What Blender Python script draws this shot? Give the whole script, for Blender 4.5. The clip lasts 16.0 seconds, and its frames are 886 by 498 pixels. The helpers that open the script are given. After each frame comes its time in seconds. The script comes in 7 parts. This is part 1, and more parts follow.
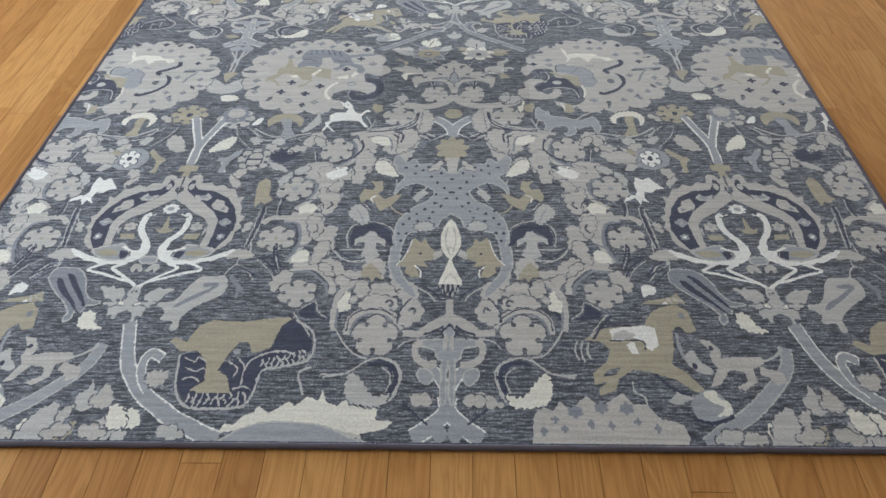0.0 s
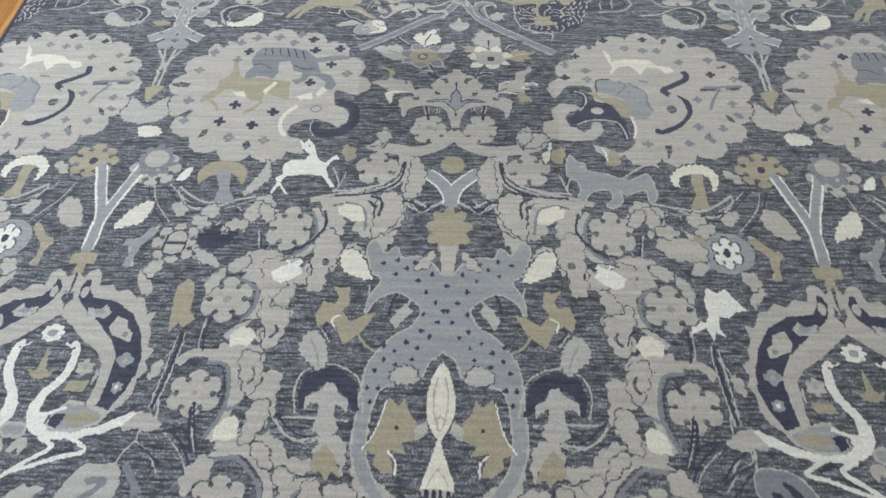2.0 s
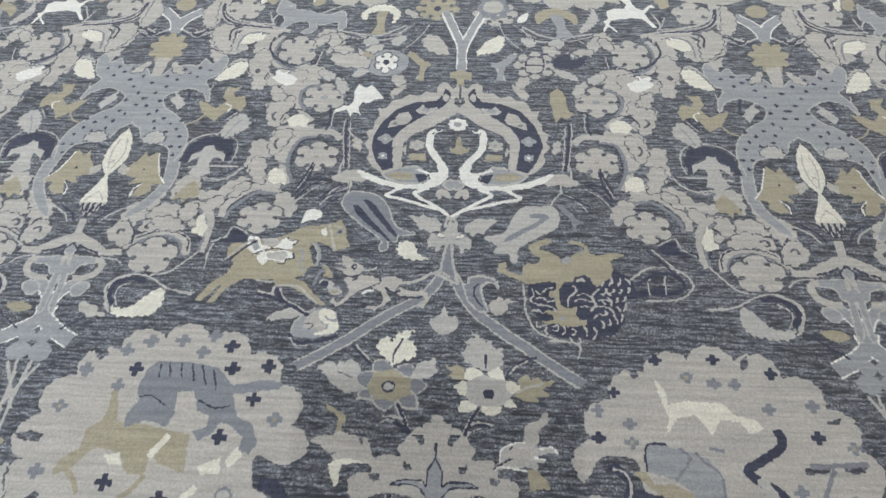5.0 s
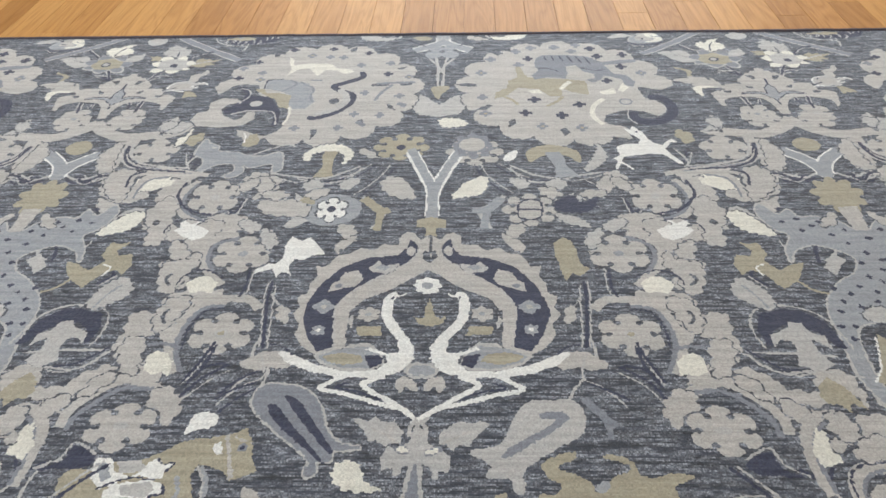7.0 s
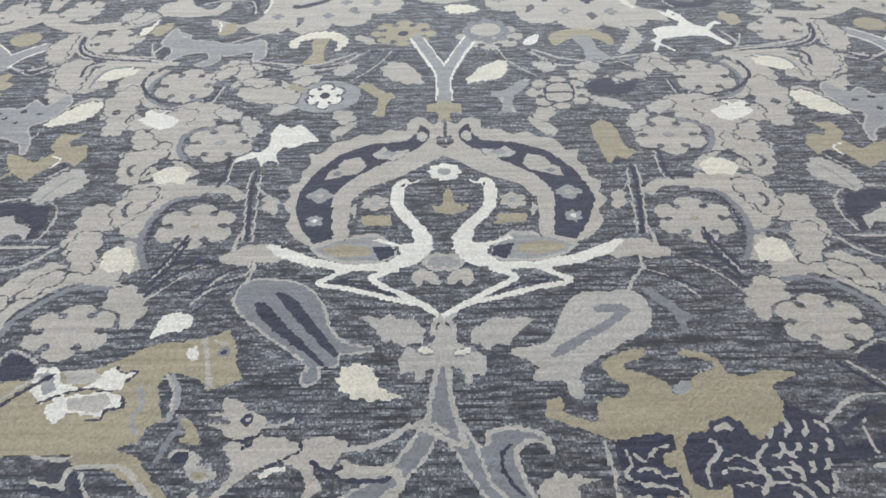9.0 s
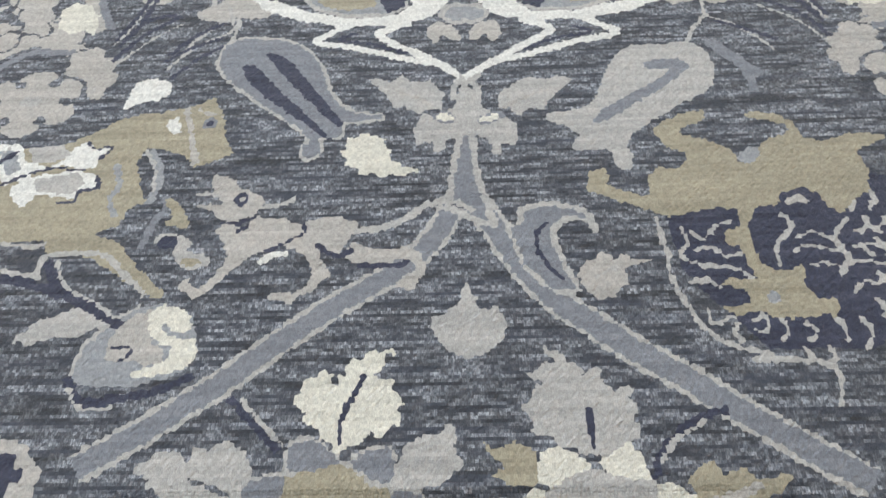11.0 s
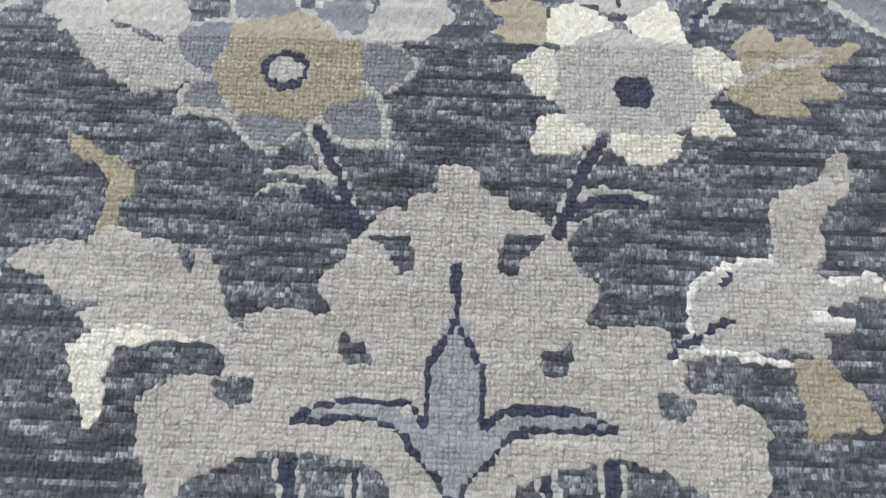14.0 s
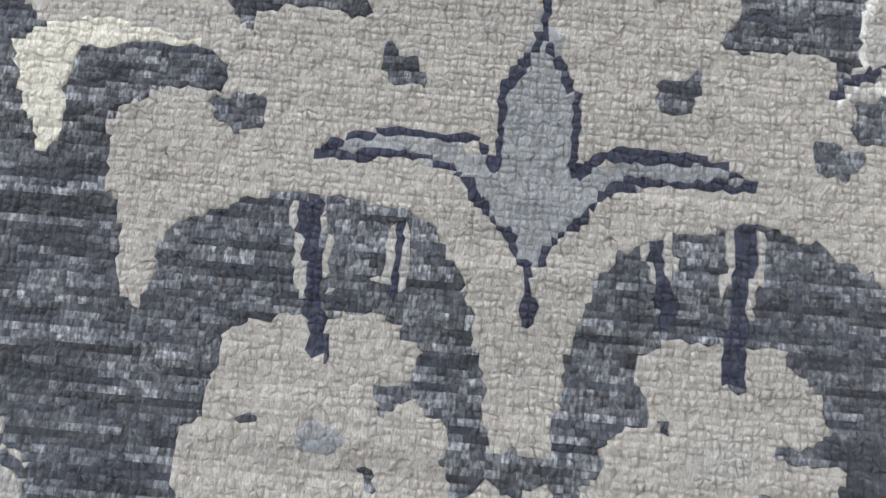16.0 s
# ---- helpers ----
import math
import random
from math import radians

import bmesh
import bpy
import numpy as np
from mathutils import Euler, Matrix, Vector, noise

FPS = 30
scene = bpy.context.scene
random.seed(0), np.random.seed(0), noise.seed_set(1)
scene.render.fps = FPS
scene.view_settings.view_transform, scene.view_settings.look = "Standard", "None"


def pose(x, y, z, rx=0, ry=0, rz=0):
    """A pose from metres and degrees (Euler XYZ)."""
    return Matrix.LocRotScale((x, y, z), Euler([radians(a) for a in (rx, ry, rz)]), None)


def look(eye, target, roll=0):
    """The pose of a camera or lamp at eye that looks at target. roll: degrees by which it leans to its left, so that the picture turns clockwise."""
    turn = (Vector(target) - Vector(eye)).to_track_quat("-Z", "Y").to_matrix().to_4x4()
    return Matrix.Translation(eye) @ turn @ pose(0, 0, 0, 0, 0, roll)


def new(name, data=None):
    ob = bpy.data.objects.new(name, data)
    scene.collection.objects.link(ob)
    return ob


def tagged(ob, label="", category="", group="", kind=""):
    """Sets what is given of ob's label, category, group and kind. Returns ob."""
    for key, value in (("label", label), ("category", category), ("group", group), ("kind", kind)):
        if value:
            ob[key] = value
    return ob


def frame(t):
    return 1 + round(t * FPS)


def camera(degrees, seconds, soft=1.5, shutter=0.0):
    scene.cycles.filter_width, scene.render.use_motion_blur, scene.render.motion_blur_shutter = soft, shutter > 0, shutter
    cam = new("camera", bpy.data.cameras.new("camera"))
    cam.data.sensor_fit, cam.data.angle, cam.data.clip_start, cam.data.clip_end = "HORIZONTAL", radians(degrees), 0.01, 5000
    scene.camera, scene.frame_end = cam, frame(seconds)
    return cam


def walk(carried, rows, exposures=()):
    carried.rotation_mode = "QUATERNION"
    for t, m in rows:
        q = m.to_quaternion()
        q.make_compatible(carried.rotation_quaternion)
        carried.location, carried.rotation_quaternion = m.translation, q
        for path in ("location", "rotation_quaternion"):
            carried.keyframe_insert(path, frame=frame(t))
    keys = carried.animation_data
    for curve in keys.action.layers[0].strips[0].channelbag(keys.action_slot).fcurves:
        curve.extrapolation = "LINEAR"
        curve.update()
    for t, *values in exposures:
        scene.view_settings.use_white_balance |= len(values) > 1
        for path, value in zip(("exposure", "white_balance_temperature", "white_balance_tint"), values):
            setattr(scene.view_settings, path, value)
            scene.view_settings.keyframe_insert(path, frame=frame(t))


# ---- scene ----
LENS = 59.8
cam = camera(LENS, 16.0, soft=1.5, shutter=0.2)
PATH = [
    (0, (0.033, -0.873, 1.351), (-0.018, 0.542, 0.053), -1.3),
    (0.5, (0.043, -0.684, 1.330), (-0.001, 0.681, -0.019), -1.0),
    (1, (-0.006, -0.444, 1.318), (-0.020, 0.852, -0.098), -0.5),
    (1.5, (0.008, -0.237, 1.296), (0.012, 0.990, -0.180), 0.1),
    (2, (0.062, -0.019, 1.292), (-0.025, 1.160, -0.221), -2.2),
    (2.5, (0.061, 0.189, 1.304), (-0.038, 1.346, -0.225), -1.7),
    (3, (0.031, 0.363, 1.309), (-0.011, 1.545, -0.204), -1.2),
    (3.5, (0.057, 0.560, 1.298), (0.019, 1.718, -0.232), -1.3),
    (4, (0.083, 0.744, 1.303), (-0.009, 1.880, -0.243), -2.4),
    (4.2, (0.080, 0.792, 1.304), (-0.034, 1.920, -0.247), -2.7),
    (6.3, (0.073, 1.365, 1.044), (-0.019, 2.549, -0.466), -2.7),
    (6.5, (0.076, 1.388, 0.998), (-0.019, 2.637, -0.457), -2.8),
    (7, (0.070, 1.354, 0.835), (0.001, 2.844, -0.372), -1.7),
    (7.5, (0.066, 1.330, 0.743), (0.012, 2.888, -0.377), -0.9),
    (8, (0.027, 1.347, 0.681), (0.002, 2.908, -0.437), -0.7),
    (8.2, (0.013, 1.361, 0.662), (0.000, 2.916, -0.464), -0.5),
    (10.3, (0.014, 1.500, 0.538), (-0.063, 2.680, -0.975), -4.4),
    (10.5, (0.012, 1.496, 0.527), (-0.064, 2.643, -1.011), -4.5),
    (11, (0.004, 1.493, 0.507), (-0.073, 2.554, -1.092), -4.8),
    (11.5, (-0.005, 1.481, 0.490), (-0.088, 2.471, -1.154), -5.2),
    (12, (-0.005, 1.466, 0.466), (-0.096, 2.388, -1.216), -5.0),
    (12.5, (0.003, 1.449, 0.434), (-0.082, 2.296, -1.286), -4.8),
    (13, (0.006, 1.432, 0.407), (-0.061, 2.190, -1.356), -4.3),
    (13.5, (0.000, 1.426, 0.382), (-0.046, 2.076, -1.424), -2.6),
    (14, (0.000, 1.418, 0.360), (-0.040, 1.985, -1.474), -1.9),
    (14.5, (-0.003, 1.400, 0.337), (-0.031, 1.889, -1.519), 0.3),
    (15, (-0.007, 1.390, 0.320), (-0.036, 1.762, -1.564), 0.1),
    (15.5, (-0.013, 1.382, 0.290), (-0.047, 1.685, -1.606), -1.3),
    (16, (-0.023, 1.379, 0.257), (-0.059, 1.659, -1.642), -2.2),
]
walk(cam, [(t, look(eye, target, roll)) for t, eye, target, roll in PATH], exposures=[
    (0.0, -0.2, 6200, 10), (1.0, -0.12, 6300, 9), (2.0, -0.02, 6350, 8), (3.5, -0.1, 6400, 9), (4.2, -0.12, 6400, 9), (6.5, -0.15, 6400, 9),
    (7.0, -0.14, 6550, 11), (8.0, -0.12, 6500, 10), (10.5, 0.0, 6400, 10), (11.2, 0.08, 6400, 10), (12.0, 0.07, 6400, 10), (13.0, 0.21, 6330, 11), (14.2, 0.36, 6330, 11),
    (15.3, 0.29, 6330, 11), (16.0, 0.24, 6330, 11)])

# ---- light: a wide window ahead of the rug, an added fill from the side ----
world = bpy.data.worlds.new("sky")
scene.world = world
world.use_nodes = True
wn = world.node_tree.nodes
sky = wn.new("ShaderNodeTexSky")
sky.sky_type, sky.sun_disc = "NISHITA", False
sky.sun_elevation, sky.sun_rotation = radians(40), radians(20)
wn["Background"].inputs["Strength"].default_value = 0.12
world.node_tree.links.new(sky.outputs["Color"], wn["Background"].inputs["Color"])


def area(name, at, toward, w, h, power, colour):
    data = bpy.data.lights.new(name, "AREA")
    data.shape, data.size, data.size_y, data.energy, data.color = "RECTANGLE", w, h, power, colour
    ob = new(name, data)
    ob.matrix_world = look(at, toward)
    return ob


area("window_daylight", (0.3, 6.15, 1.45), (0.3, 0.0, 0.9), 2.9, 1.7, 192, (0.87, 0.95, 1.0))
# fill lamp added on the left to brighten the rug, no known source
area("added_side_fill", (-3.15, 0.8, 1.45), (0.0, 0.8, 0.6), 2.3, 1.7, 98, (0.87, 0.95, 1.0))

# ---- materials ----


def material(name, rough=0.8):
    mat = bpy.data.materials.new(name)
    mat.use_nodes = True
    nt = mat.node_tree
    bsdf = nt.nodes["Principled BSDF"]
    bsdf.inputs["Roughness"].default_value = rough
    return mat, nt, bsdf


def node(nt, kind, **values):
    n = nt.nodes.new("ShaderNode" + kind)
    for key, value in values.items():
        n.inputs[key.replace("_", " ")].default_value = value
    return n


def coords(nt, scale, source="Object"):
    tc = nt.nodes.new("ShaderNodeTexCoord")
    mp = nt.nodes.new("ShaderNodeMapping")
    mp.inputs["Scale"].default_value = scale
    nt.links.new(tc.outputs[source], mp.inputs["Vector"])
    return mp.outputs["Vector"]


def ramp(nt, fac, stops):
    r = nt.nodes.new("ShaderNodeValToRGB")
    while len(r.color_ramp.elements) < len(stops):
        r.color_ramp.elements.new(0.5)
    for e, (at, c) in zip(r.color_ramp.elements, stops):
        e.position, e.color = at, (*c, 1)
    nt.links.new(fac, r.inputs["Fac"])
    return r.outputs["Color"]


def mix(nt, kind, fac, a, b):
    m = nt.nodes.new("ShaderNodeMix")
    m.data_type, m.blend_type = "RGBA", kind
    for sock, value in ((m.inputs[0], fac), (m.inputs[6], a), (m.inputs[7], b)):
        if isinstance(value, (int, float)):
            sock.default_value = value
        elif isinstance(value, tuple):
            sock.default_value = (*value, 1)
        else:
            nt.links.new(value, sock)
    return m.outputs[2]


KNOT, LEFT = 0.0025, -1.256


def yarn(name, low, high, fleck=None, amount=0.0):
    """Knotted silk and wool pile: uneven dye in weft-wise bands, tone knot by knot, and fibre relief."""
    mat, nt, bsdf = material(name, 0.8)
    tc = nt.nodes.new("ShaderNodeTexCoord")
    shift = nt.nodes.new("ShaderNodeVectorMath")
    shift.inputs[1].default_value = (-LEFT + 1e-4, 1e-4, 0)
    nt.links.new(tc.outputs["Object"], shift.inputs[0])
    snap = nt.nodes.new("ShaderNodeVectorMath")
    snap.operation = "SNAP"
    snap.inputs[1].default_value = (KNOT, KNOT, 10.0)
    nt.links.new(shift.outputs[0], snap.inputs[0])

    def scaled(v, source=snap):
        mp = nt.nodes.new("ShaderNodeMapping")
        mp.inputs["Scale"].default_value = v
        nt.links.new(source.outputs[0], mp.inputs["Vector"])
        return mp.outputs[0]

    bands = node(nt, "TexNoise", Scale=1.0, Detail=5.0, Roughness=0.65)
    nt.links.new(scaled((6.0, 120, 1)), bands.inputs["Vector"])
    base = ramp(nt, bands.outputs["Fac"], [(0.34, low), (0.66, high)])
    each = nt.nodes.new("ShaderNodeTexWhiteNoise")
    each.noise_dimensions = "2D"
    nt.links.new(scaled((977, 977, 1)), each.inputs["Vector"])
    tone = ramp(nt, each.outputs["Value"], [(0.0, (0.82, 0.82, 0.825) if fleck else (0.88, 0.88, 0.883)), (1.0, (1.15, 1.15, 1.15) if fleck else (1.11, 1.11, 1.105))])
    colour = mix(nt, "MULTIPLY", 1.0, base, tone)
    if fleck:
        streak = node(nt, "TexNoise", Scale=1.0, Detail=4.0, Roughness=0.65)
        nt.links.new(scaled((7, 190, 1)), streak.inputs["Vector"])
        patch = node(nt, "TexNoise", Scale=1.0, Detail=2.0, Roughness=0.6)
        nt.links.new(scaled((34, 200, 1)), patch.inputs["Vector"])
        mul = nt.nodes.new("ShaderNodeMath")
        mul.operation = "MULTIPLY"
        nt.links.new(streak.outputs["Fac"], mul.inputs[0])
        nt.links.new(patch.outputs["Fac"], mul.inputs[1])
        mask = ramp(nt, mul.outputs[0], [(0.195, (0.0, 0.0, 0.0)), (0.33, (amount, amount, amount))])
        dots = nt.nodes.new("ShaderNodeTexWhiteNoise")
        dots.noise_dimensions = "2D"
        nt.links.new(scaled((613, 1291, 1)), dots.inputs["Vector"])
        single = ramp(nt, dots.outputs["Value"], [(0.15, (0.2, 0.2, 0.2)), (0.95, (1, 1, 1))])
        tips = node(nt, "TexNoise", Scale=1.0, Detail=2.0, Roughness=0.6)
        nt.links.new(scaled((900, 330, 1), shift), tips.inputs["Vector"])
        worn = ramp(nt, tips.outputs["Fac"], [(0.38, (0.2, 0.2, 0.2)), (0.62, (1, 1, 1))])
        flecks = mix(nt, "MULTIPLY", 1.0, mix(nt, "MULTIPLY", 1.0, mask, single), worn)
        colour = mix(nt, "MIX", flecks, colour, fleck)
    fibre = node(nt, "TexNoise", Scale=1900.0, Detail=3.0, Roughness=0.65)
    nt.links.new(coords(nt, (1.0, 0.3, 1.0)), fibre.inputs["Vector"])
    strand = ramp(nt, fibre.outputs["Fac"], [(0.32, (0.73, 0.73, 0.74)), (0.68, (1.2, 1.2, 1.19))])
    colour = mix(nt, "MULTIPLY", 1.0, colour, strand)
    nt.links.new(colour, bsdf.inputs["Base Color"])
    bump = node(nt, "Bump", Strength=0.75, Distance=0.0012)
    nt.links.new(fibre.outputs["Fac"], bump.inputs["Height"])
    nt.links.new(bump.outputs["Normal"], bsdf.inputs["Normal"])
    bsdf.inputs["Sheen Weight"].default_value = 0.15
    bsdf.inputs["Sheen Roughness"].default_value = 0.4
    bsdf.inputs["Specular IOR Level"].default_value = 0.25
    return mat


YARN = {
    "ground": yarn("charcoal_blue_pile", (0.04, 0.043, 0.05), (0.066, 0.074, 0.098), (0.54, 0.575, 0.64), 1.0),
    "navy": yarn("navy_pile", (0.03, 0.034, 0.06), (0.055, 0.061, 0.1), (0.2, 0.21, 0.28), 0.3),
    "grey": yarn("steel_grey_pile", (0.19, 0.203, 0.235), (0.26, 0.278, 0.315)),
    "slate": yarn("blue_grey_pile", (0.26, 0.278, 0.305), (0.365, 0.382, 0.408)),
    "silver": yarn("silver_pile", (0.385, 0.383, 0.38), (0.52, 0.513, 0.5)),
    "beige": yarn("greige_pile", (0.376, 0.364, 0.348), (0.53, 0.512, 0.488)),
    "tan": yarn("sand_pile", (0.31, 0.285, 0.215), (0.42, 0.385, 0.295)),
    "ivory": yarn("ivory_pile", (0.61, 0.6, 0.535), (0.77, 0.755, 0.68)),
    "white": yarn("white_silk_pile", (0.67, 0.675, 0.655), (0.81, 0.81, 0.785)),
}
HUES = list(YARN)


def binding_material():
    mat, nt, bsdf = material("binding_yarn", 0.85)
    w = nt.nodes.new("ShaderNodeTexNoise")
    w.inputs["Scale"].default_value = 160.0
    nt.links.new(ramp(nt, w.outputs["Fac"], [(0.3, (0.045, 0.038, 0.055)), (0.7, (0.12, 0.1, 0.12))]), bsdf.inputs["Base Color"])
    bump = node(nt, "Bump", Strength=0.5, Distance=0.002)
    nt.links.new(w.outputs["Fac"], bump.inputs["Height"])
    nt.links.new(bump.outputs["Normal"], bsdf.inputs["Normal"])
    return mat


def oak_material():
    """Oil-finished oak strip: each board its own tone, long grain, cathedral figure and small pores."""
    mat, nt, bsdf = material("oak_board", 0.6)
    info = nt.nodes.new("ShaderNodeObjectInfo")
    tone = ramp(nt, info.outputs["Random"], [(0.0, (0.345, 0.165, 0.05)), (0.3, (0.4, 0.195, 0.06)), (0.7, (0.44, 0.225, 0.072)), (1.0, (0.49, 0.262, 0.09))])
    tc = nt.nodes.new("ShaderNodeTexCoord")
    shift = nt.nodes.new("ShaderNodeCombineXYZ")
    for k, f in (("X", 3.1), ("Y", 17.0), ("Z", 9.0)):
        m = nt.nodes.new("ShaderNodeMath")
        m.operation = "MULTIPLY"
        m.inputs[1].default_value = f
        nt.links.new(info.outputs["Random"], m.inputs[0])
        nt.links.new(m.outputs[0], shift.inputs[k])
    add = nt.nodes.new("ShaderNodeVectorMath")
    nt.links.new(tc.outputs["Object"], add.inputs[0])
    nt.links.new(shift.outputs[0], add.inputs[1])

    def stretched(scale):
        mp = nt.nodes.new("ShaderNodeMapping")
        mp.inputs["Scale"].default_value = scale
        nt.links.new(add.outputs[0], mp.inputs["Vector"])
        return mp.outputs[0]

    figure = node(nt, "TexNoise", Scale=1.0, Detail=2.5, Roughness=0.5, Distortion=1.2)
    nt.links.new(stretched((11, 1.1, 1)), figure.inputs["Vector"])
    rings = nt.nodes.new("ShaderNodeMath")
    rings.operation = "PINGPONG"
    rings.inputs[1].default_value = 0.055
    nt.links.new(figure.outputs["Fac"], rings.inputs[0])
    lines = ramp(nt, rings.outputs[0], [(0.0, (0.84, 0.78, 0.72)), (0.03, (1.0, 1.0, 1.0)), (0.055, (1.08, 1.08, 1.06))])
    pores = node(nt, "TexNoise", Scale=1.0, Detail=4.0, Roughness=0.7)
    nt.links.new(stretched((260, 7, 1)), pores.inputs["Vector"])
    grain = ramp(nt, pores.outputs["Fac"], [(0.3, (0.78, 0.74, 0.68)), (0.55, (1.03, 1.03, 1.02))])
    c = mix(nt, "MULTIPLY", 0.85, mix(nt, "MULTIPLY", 0.8, tone, lines), grain)
    nt.links.new(c, bsdf.inputs["Base Color"])
    bsdf.inputs["Specular IOR Level"].default_value = 0.14
    bump = node(nt, "Bump", Strength=0.12, Distance=0.001)
    nt.links.new(pores.outputs["Fac"], bump.inputs["Height"])
    nt.links.new(bump.outputs["Normal"], bsdf.inputs["Normal"])
    return mat


def paint(name, c):
    mat, nt, bsdf = material(name, 0.7)
    n = node(nt, "TexNoise", Scale=14.0, Detail=4.0)
    nt.links.new(ramp(nt, n.outputs["Fac"], [(0.3, tuple(v * 0.95 for v in c)), (0.7, c)]), bsdf.inputs["Base Color"])
    return mat


BINDING, OAK = binding_material(), oak_material()
PLASTER, WHITE = paint("wall_plaster", (0.72, 0.7, 0.66)), paint("white_paint", (0.8, 0.8, 0.78))
GAP, _nt, _b = material("dark_joint", 0.9)
_b.inputs["Base Color"].default_value = (0.2, 0.1, 0.038, 1)


def part(name, bm, mat, parent=None, label=""):
    me = bpy.data.meshes.new(name)
    bm.to_mesh(me)
    bm.free()
    me.materials.append(mat)
    ob = new(name, me)
    ob.parent = parent
    if label:
        ob["label"] = label
    return ob


def box(lo, hi, bevel=0.0):
    bm = bmesh.new()
    size = [b - a for a, b in zip(lo, hi)]
    mid = [(a + b) / 2 for a, b in zip(lo, hi)]
    bmesh.ops.create_cube(bm, size=1.0, matrix=Matrix.Translation(mid) @ Matrix.Diagonal((*size, 1)))
    if bevel:
        bmesh.ops.bevel(bm, geom=list(bm.edges), offset=bevel, segments=2, affect="EDGES")
    return bm


# ---- room shell: x -3.3..3.3, y -3..6.3, ceiling at 2.6 ----
X0, X1, Y0, Y1, TOP = -3.3, 3.3, -3.2, 6.3, 2.6


def wall(name, solid):
    bm = bmesh.new()
    for lo, hi in solid:
        b = box(lo, hi)
        me = bpy.data.meshes.new("piece")
        b.to_mesh(me)
        b.free()
        bm.from_mesh(me)
        bpy.data.meshes.remove(me)
    return tagged(part(name, bm, PLASTER), "plain pale plaster wall of the room", "wall", kind="structure")


def window(name, lo, hi, axis):
    """A white frame with a middle bar and two panes, in an opening of the wall."""
    w = tagged(new(name), "white framed window with two panes, out of view", "window", kind="structure")
    a, b = (0, 1) if axis == "x" else (1, 0)
    c = (lo[b] + hi[b]) / 2

    def bar(u0, u1, z0, z1, half, nm, mat):
        l, h = [0, 0, z0], [0, 0, z1]
        l[a], h[a], l[b], h[b] = u0, u1, c - half, c + half
        return part(nm, box(l, h, 0.0), mat, w)

    mid = (lo[a] + hi[a]) / 2
    for u0, u1, z0, z1 in ((lo[a], hi[a], lo[2], lo[2] + 0.06), (lo[a], hi[a], hi[2] - 0.06, hi[2]), (lo[a], lo[a] + 0.06, lo[2] + 0.06, hi[2] - 0.06),
                           (hi[a] - 0.06, hi[a], lo[2] + 0.06, hi[2] - 0.06), (mid - 0.03, mid + 0.03, lo[2] + 0.06, hi[2] - 0.06)):
        bar(u0, u1, z0, z1, 0.03, "window_frame", WHITE)
    return w


wall("wall_north", [((X0, Y1, 0), (-1.2, Y1 + 0.15, TOP)), ((1.8, Y1, 0), (X1, Y1 + 0.15, TOP)), ((-1.2, Y1, 0), (1.8, Y1 + 0.15, 0.55)), ((-1.2, Y1, 2.35), (1.8, Y1 + 0.15, TOP))])
wall("wall_west", [((X0 - 0.15, Y0, 0), (X0, -0.4, TOP)), ((X0 - 0.15, 2.0, 0), (X0, Y1, TOP)), ((X0 - 0.15, -0.4, 0), (X0, 2.0, 0.55)), ((X0 - 0.15, -0.4, 2.35), (X0, 2.0, TOP))])
wall("wall_east", [((X1, Y0, 0), (X1 + 0.15, Y1, TOP))])
wall("wall_south", [((X0, Y0 - 0.15, 0), (X1, Y0, TOP))])

window("window_1", (-1.2, Y1, 0.55), (1.8, Y1 + 0.15, 2.35), "x")
# unseen west opening and frame, made up to go with the side fill
window("added_side_window", (X0 - 0.15, -0.4, 0.55), (X0, 2.0, 2.35), "y")
tagged(part("ceiling", box((X0 - 0.15, Y0 - 0.15, TOP + 0.002), (X1 + 0.15, Y1 + 0.15, TOP + 0.12)), WHITE), "flat white painted ceiling", "ceiling", kind="structure")

# ---- the rug: a grid of knots, drawn motif by motif in centimetres ----
# u runs across from the axis of the spotted arch, v along the rug from the star leaf; the design repeats by (2P, 0) and (P, R)
P, R, CELL = 77.3, 156.7, 0.14
NU, NV = int(round(2 * P / CELL)), int(round(R / CELL))
HUE = np.zeros((2, NV, NU), np.uint8)
WHO = np.zeros((2, NV, NU), np.uint16)
LAYERS = [(0, 1)]
MOTIFS = ["field"]


def motif(name, first_row=None):
    """The next shapes belong to this motif; the rug's first, cut-off row has some of its own."""
    MOTIFS.append(name)
    LAYERS[0] = (0, 1) if first_row is None else (1,) if first_row else (0,)


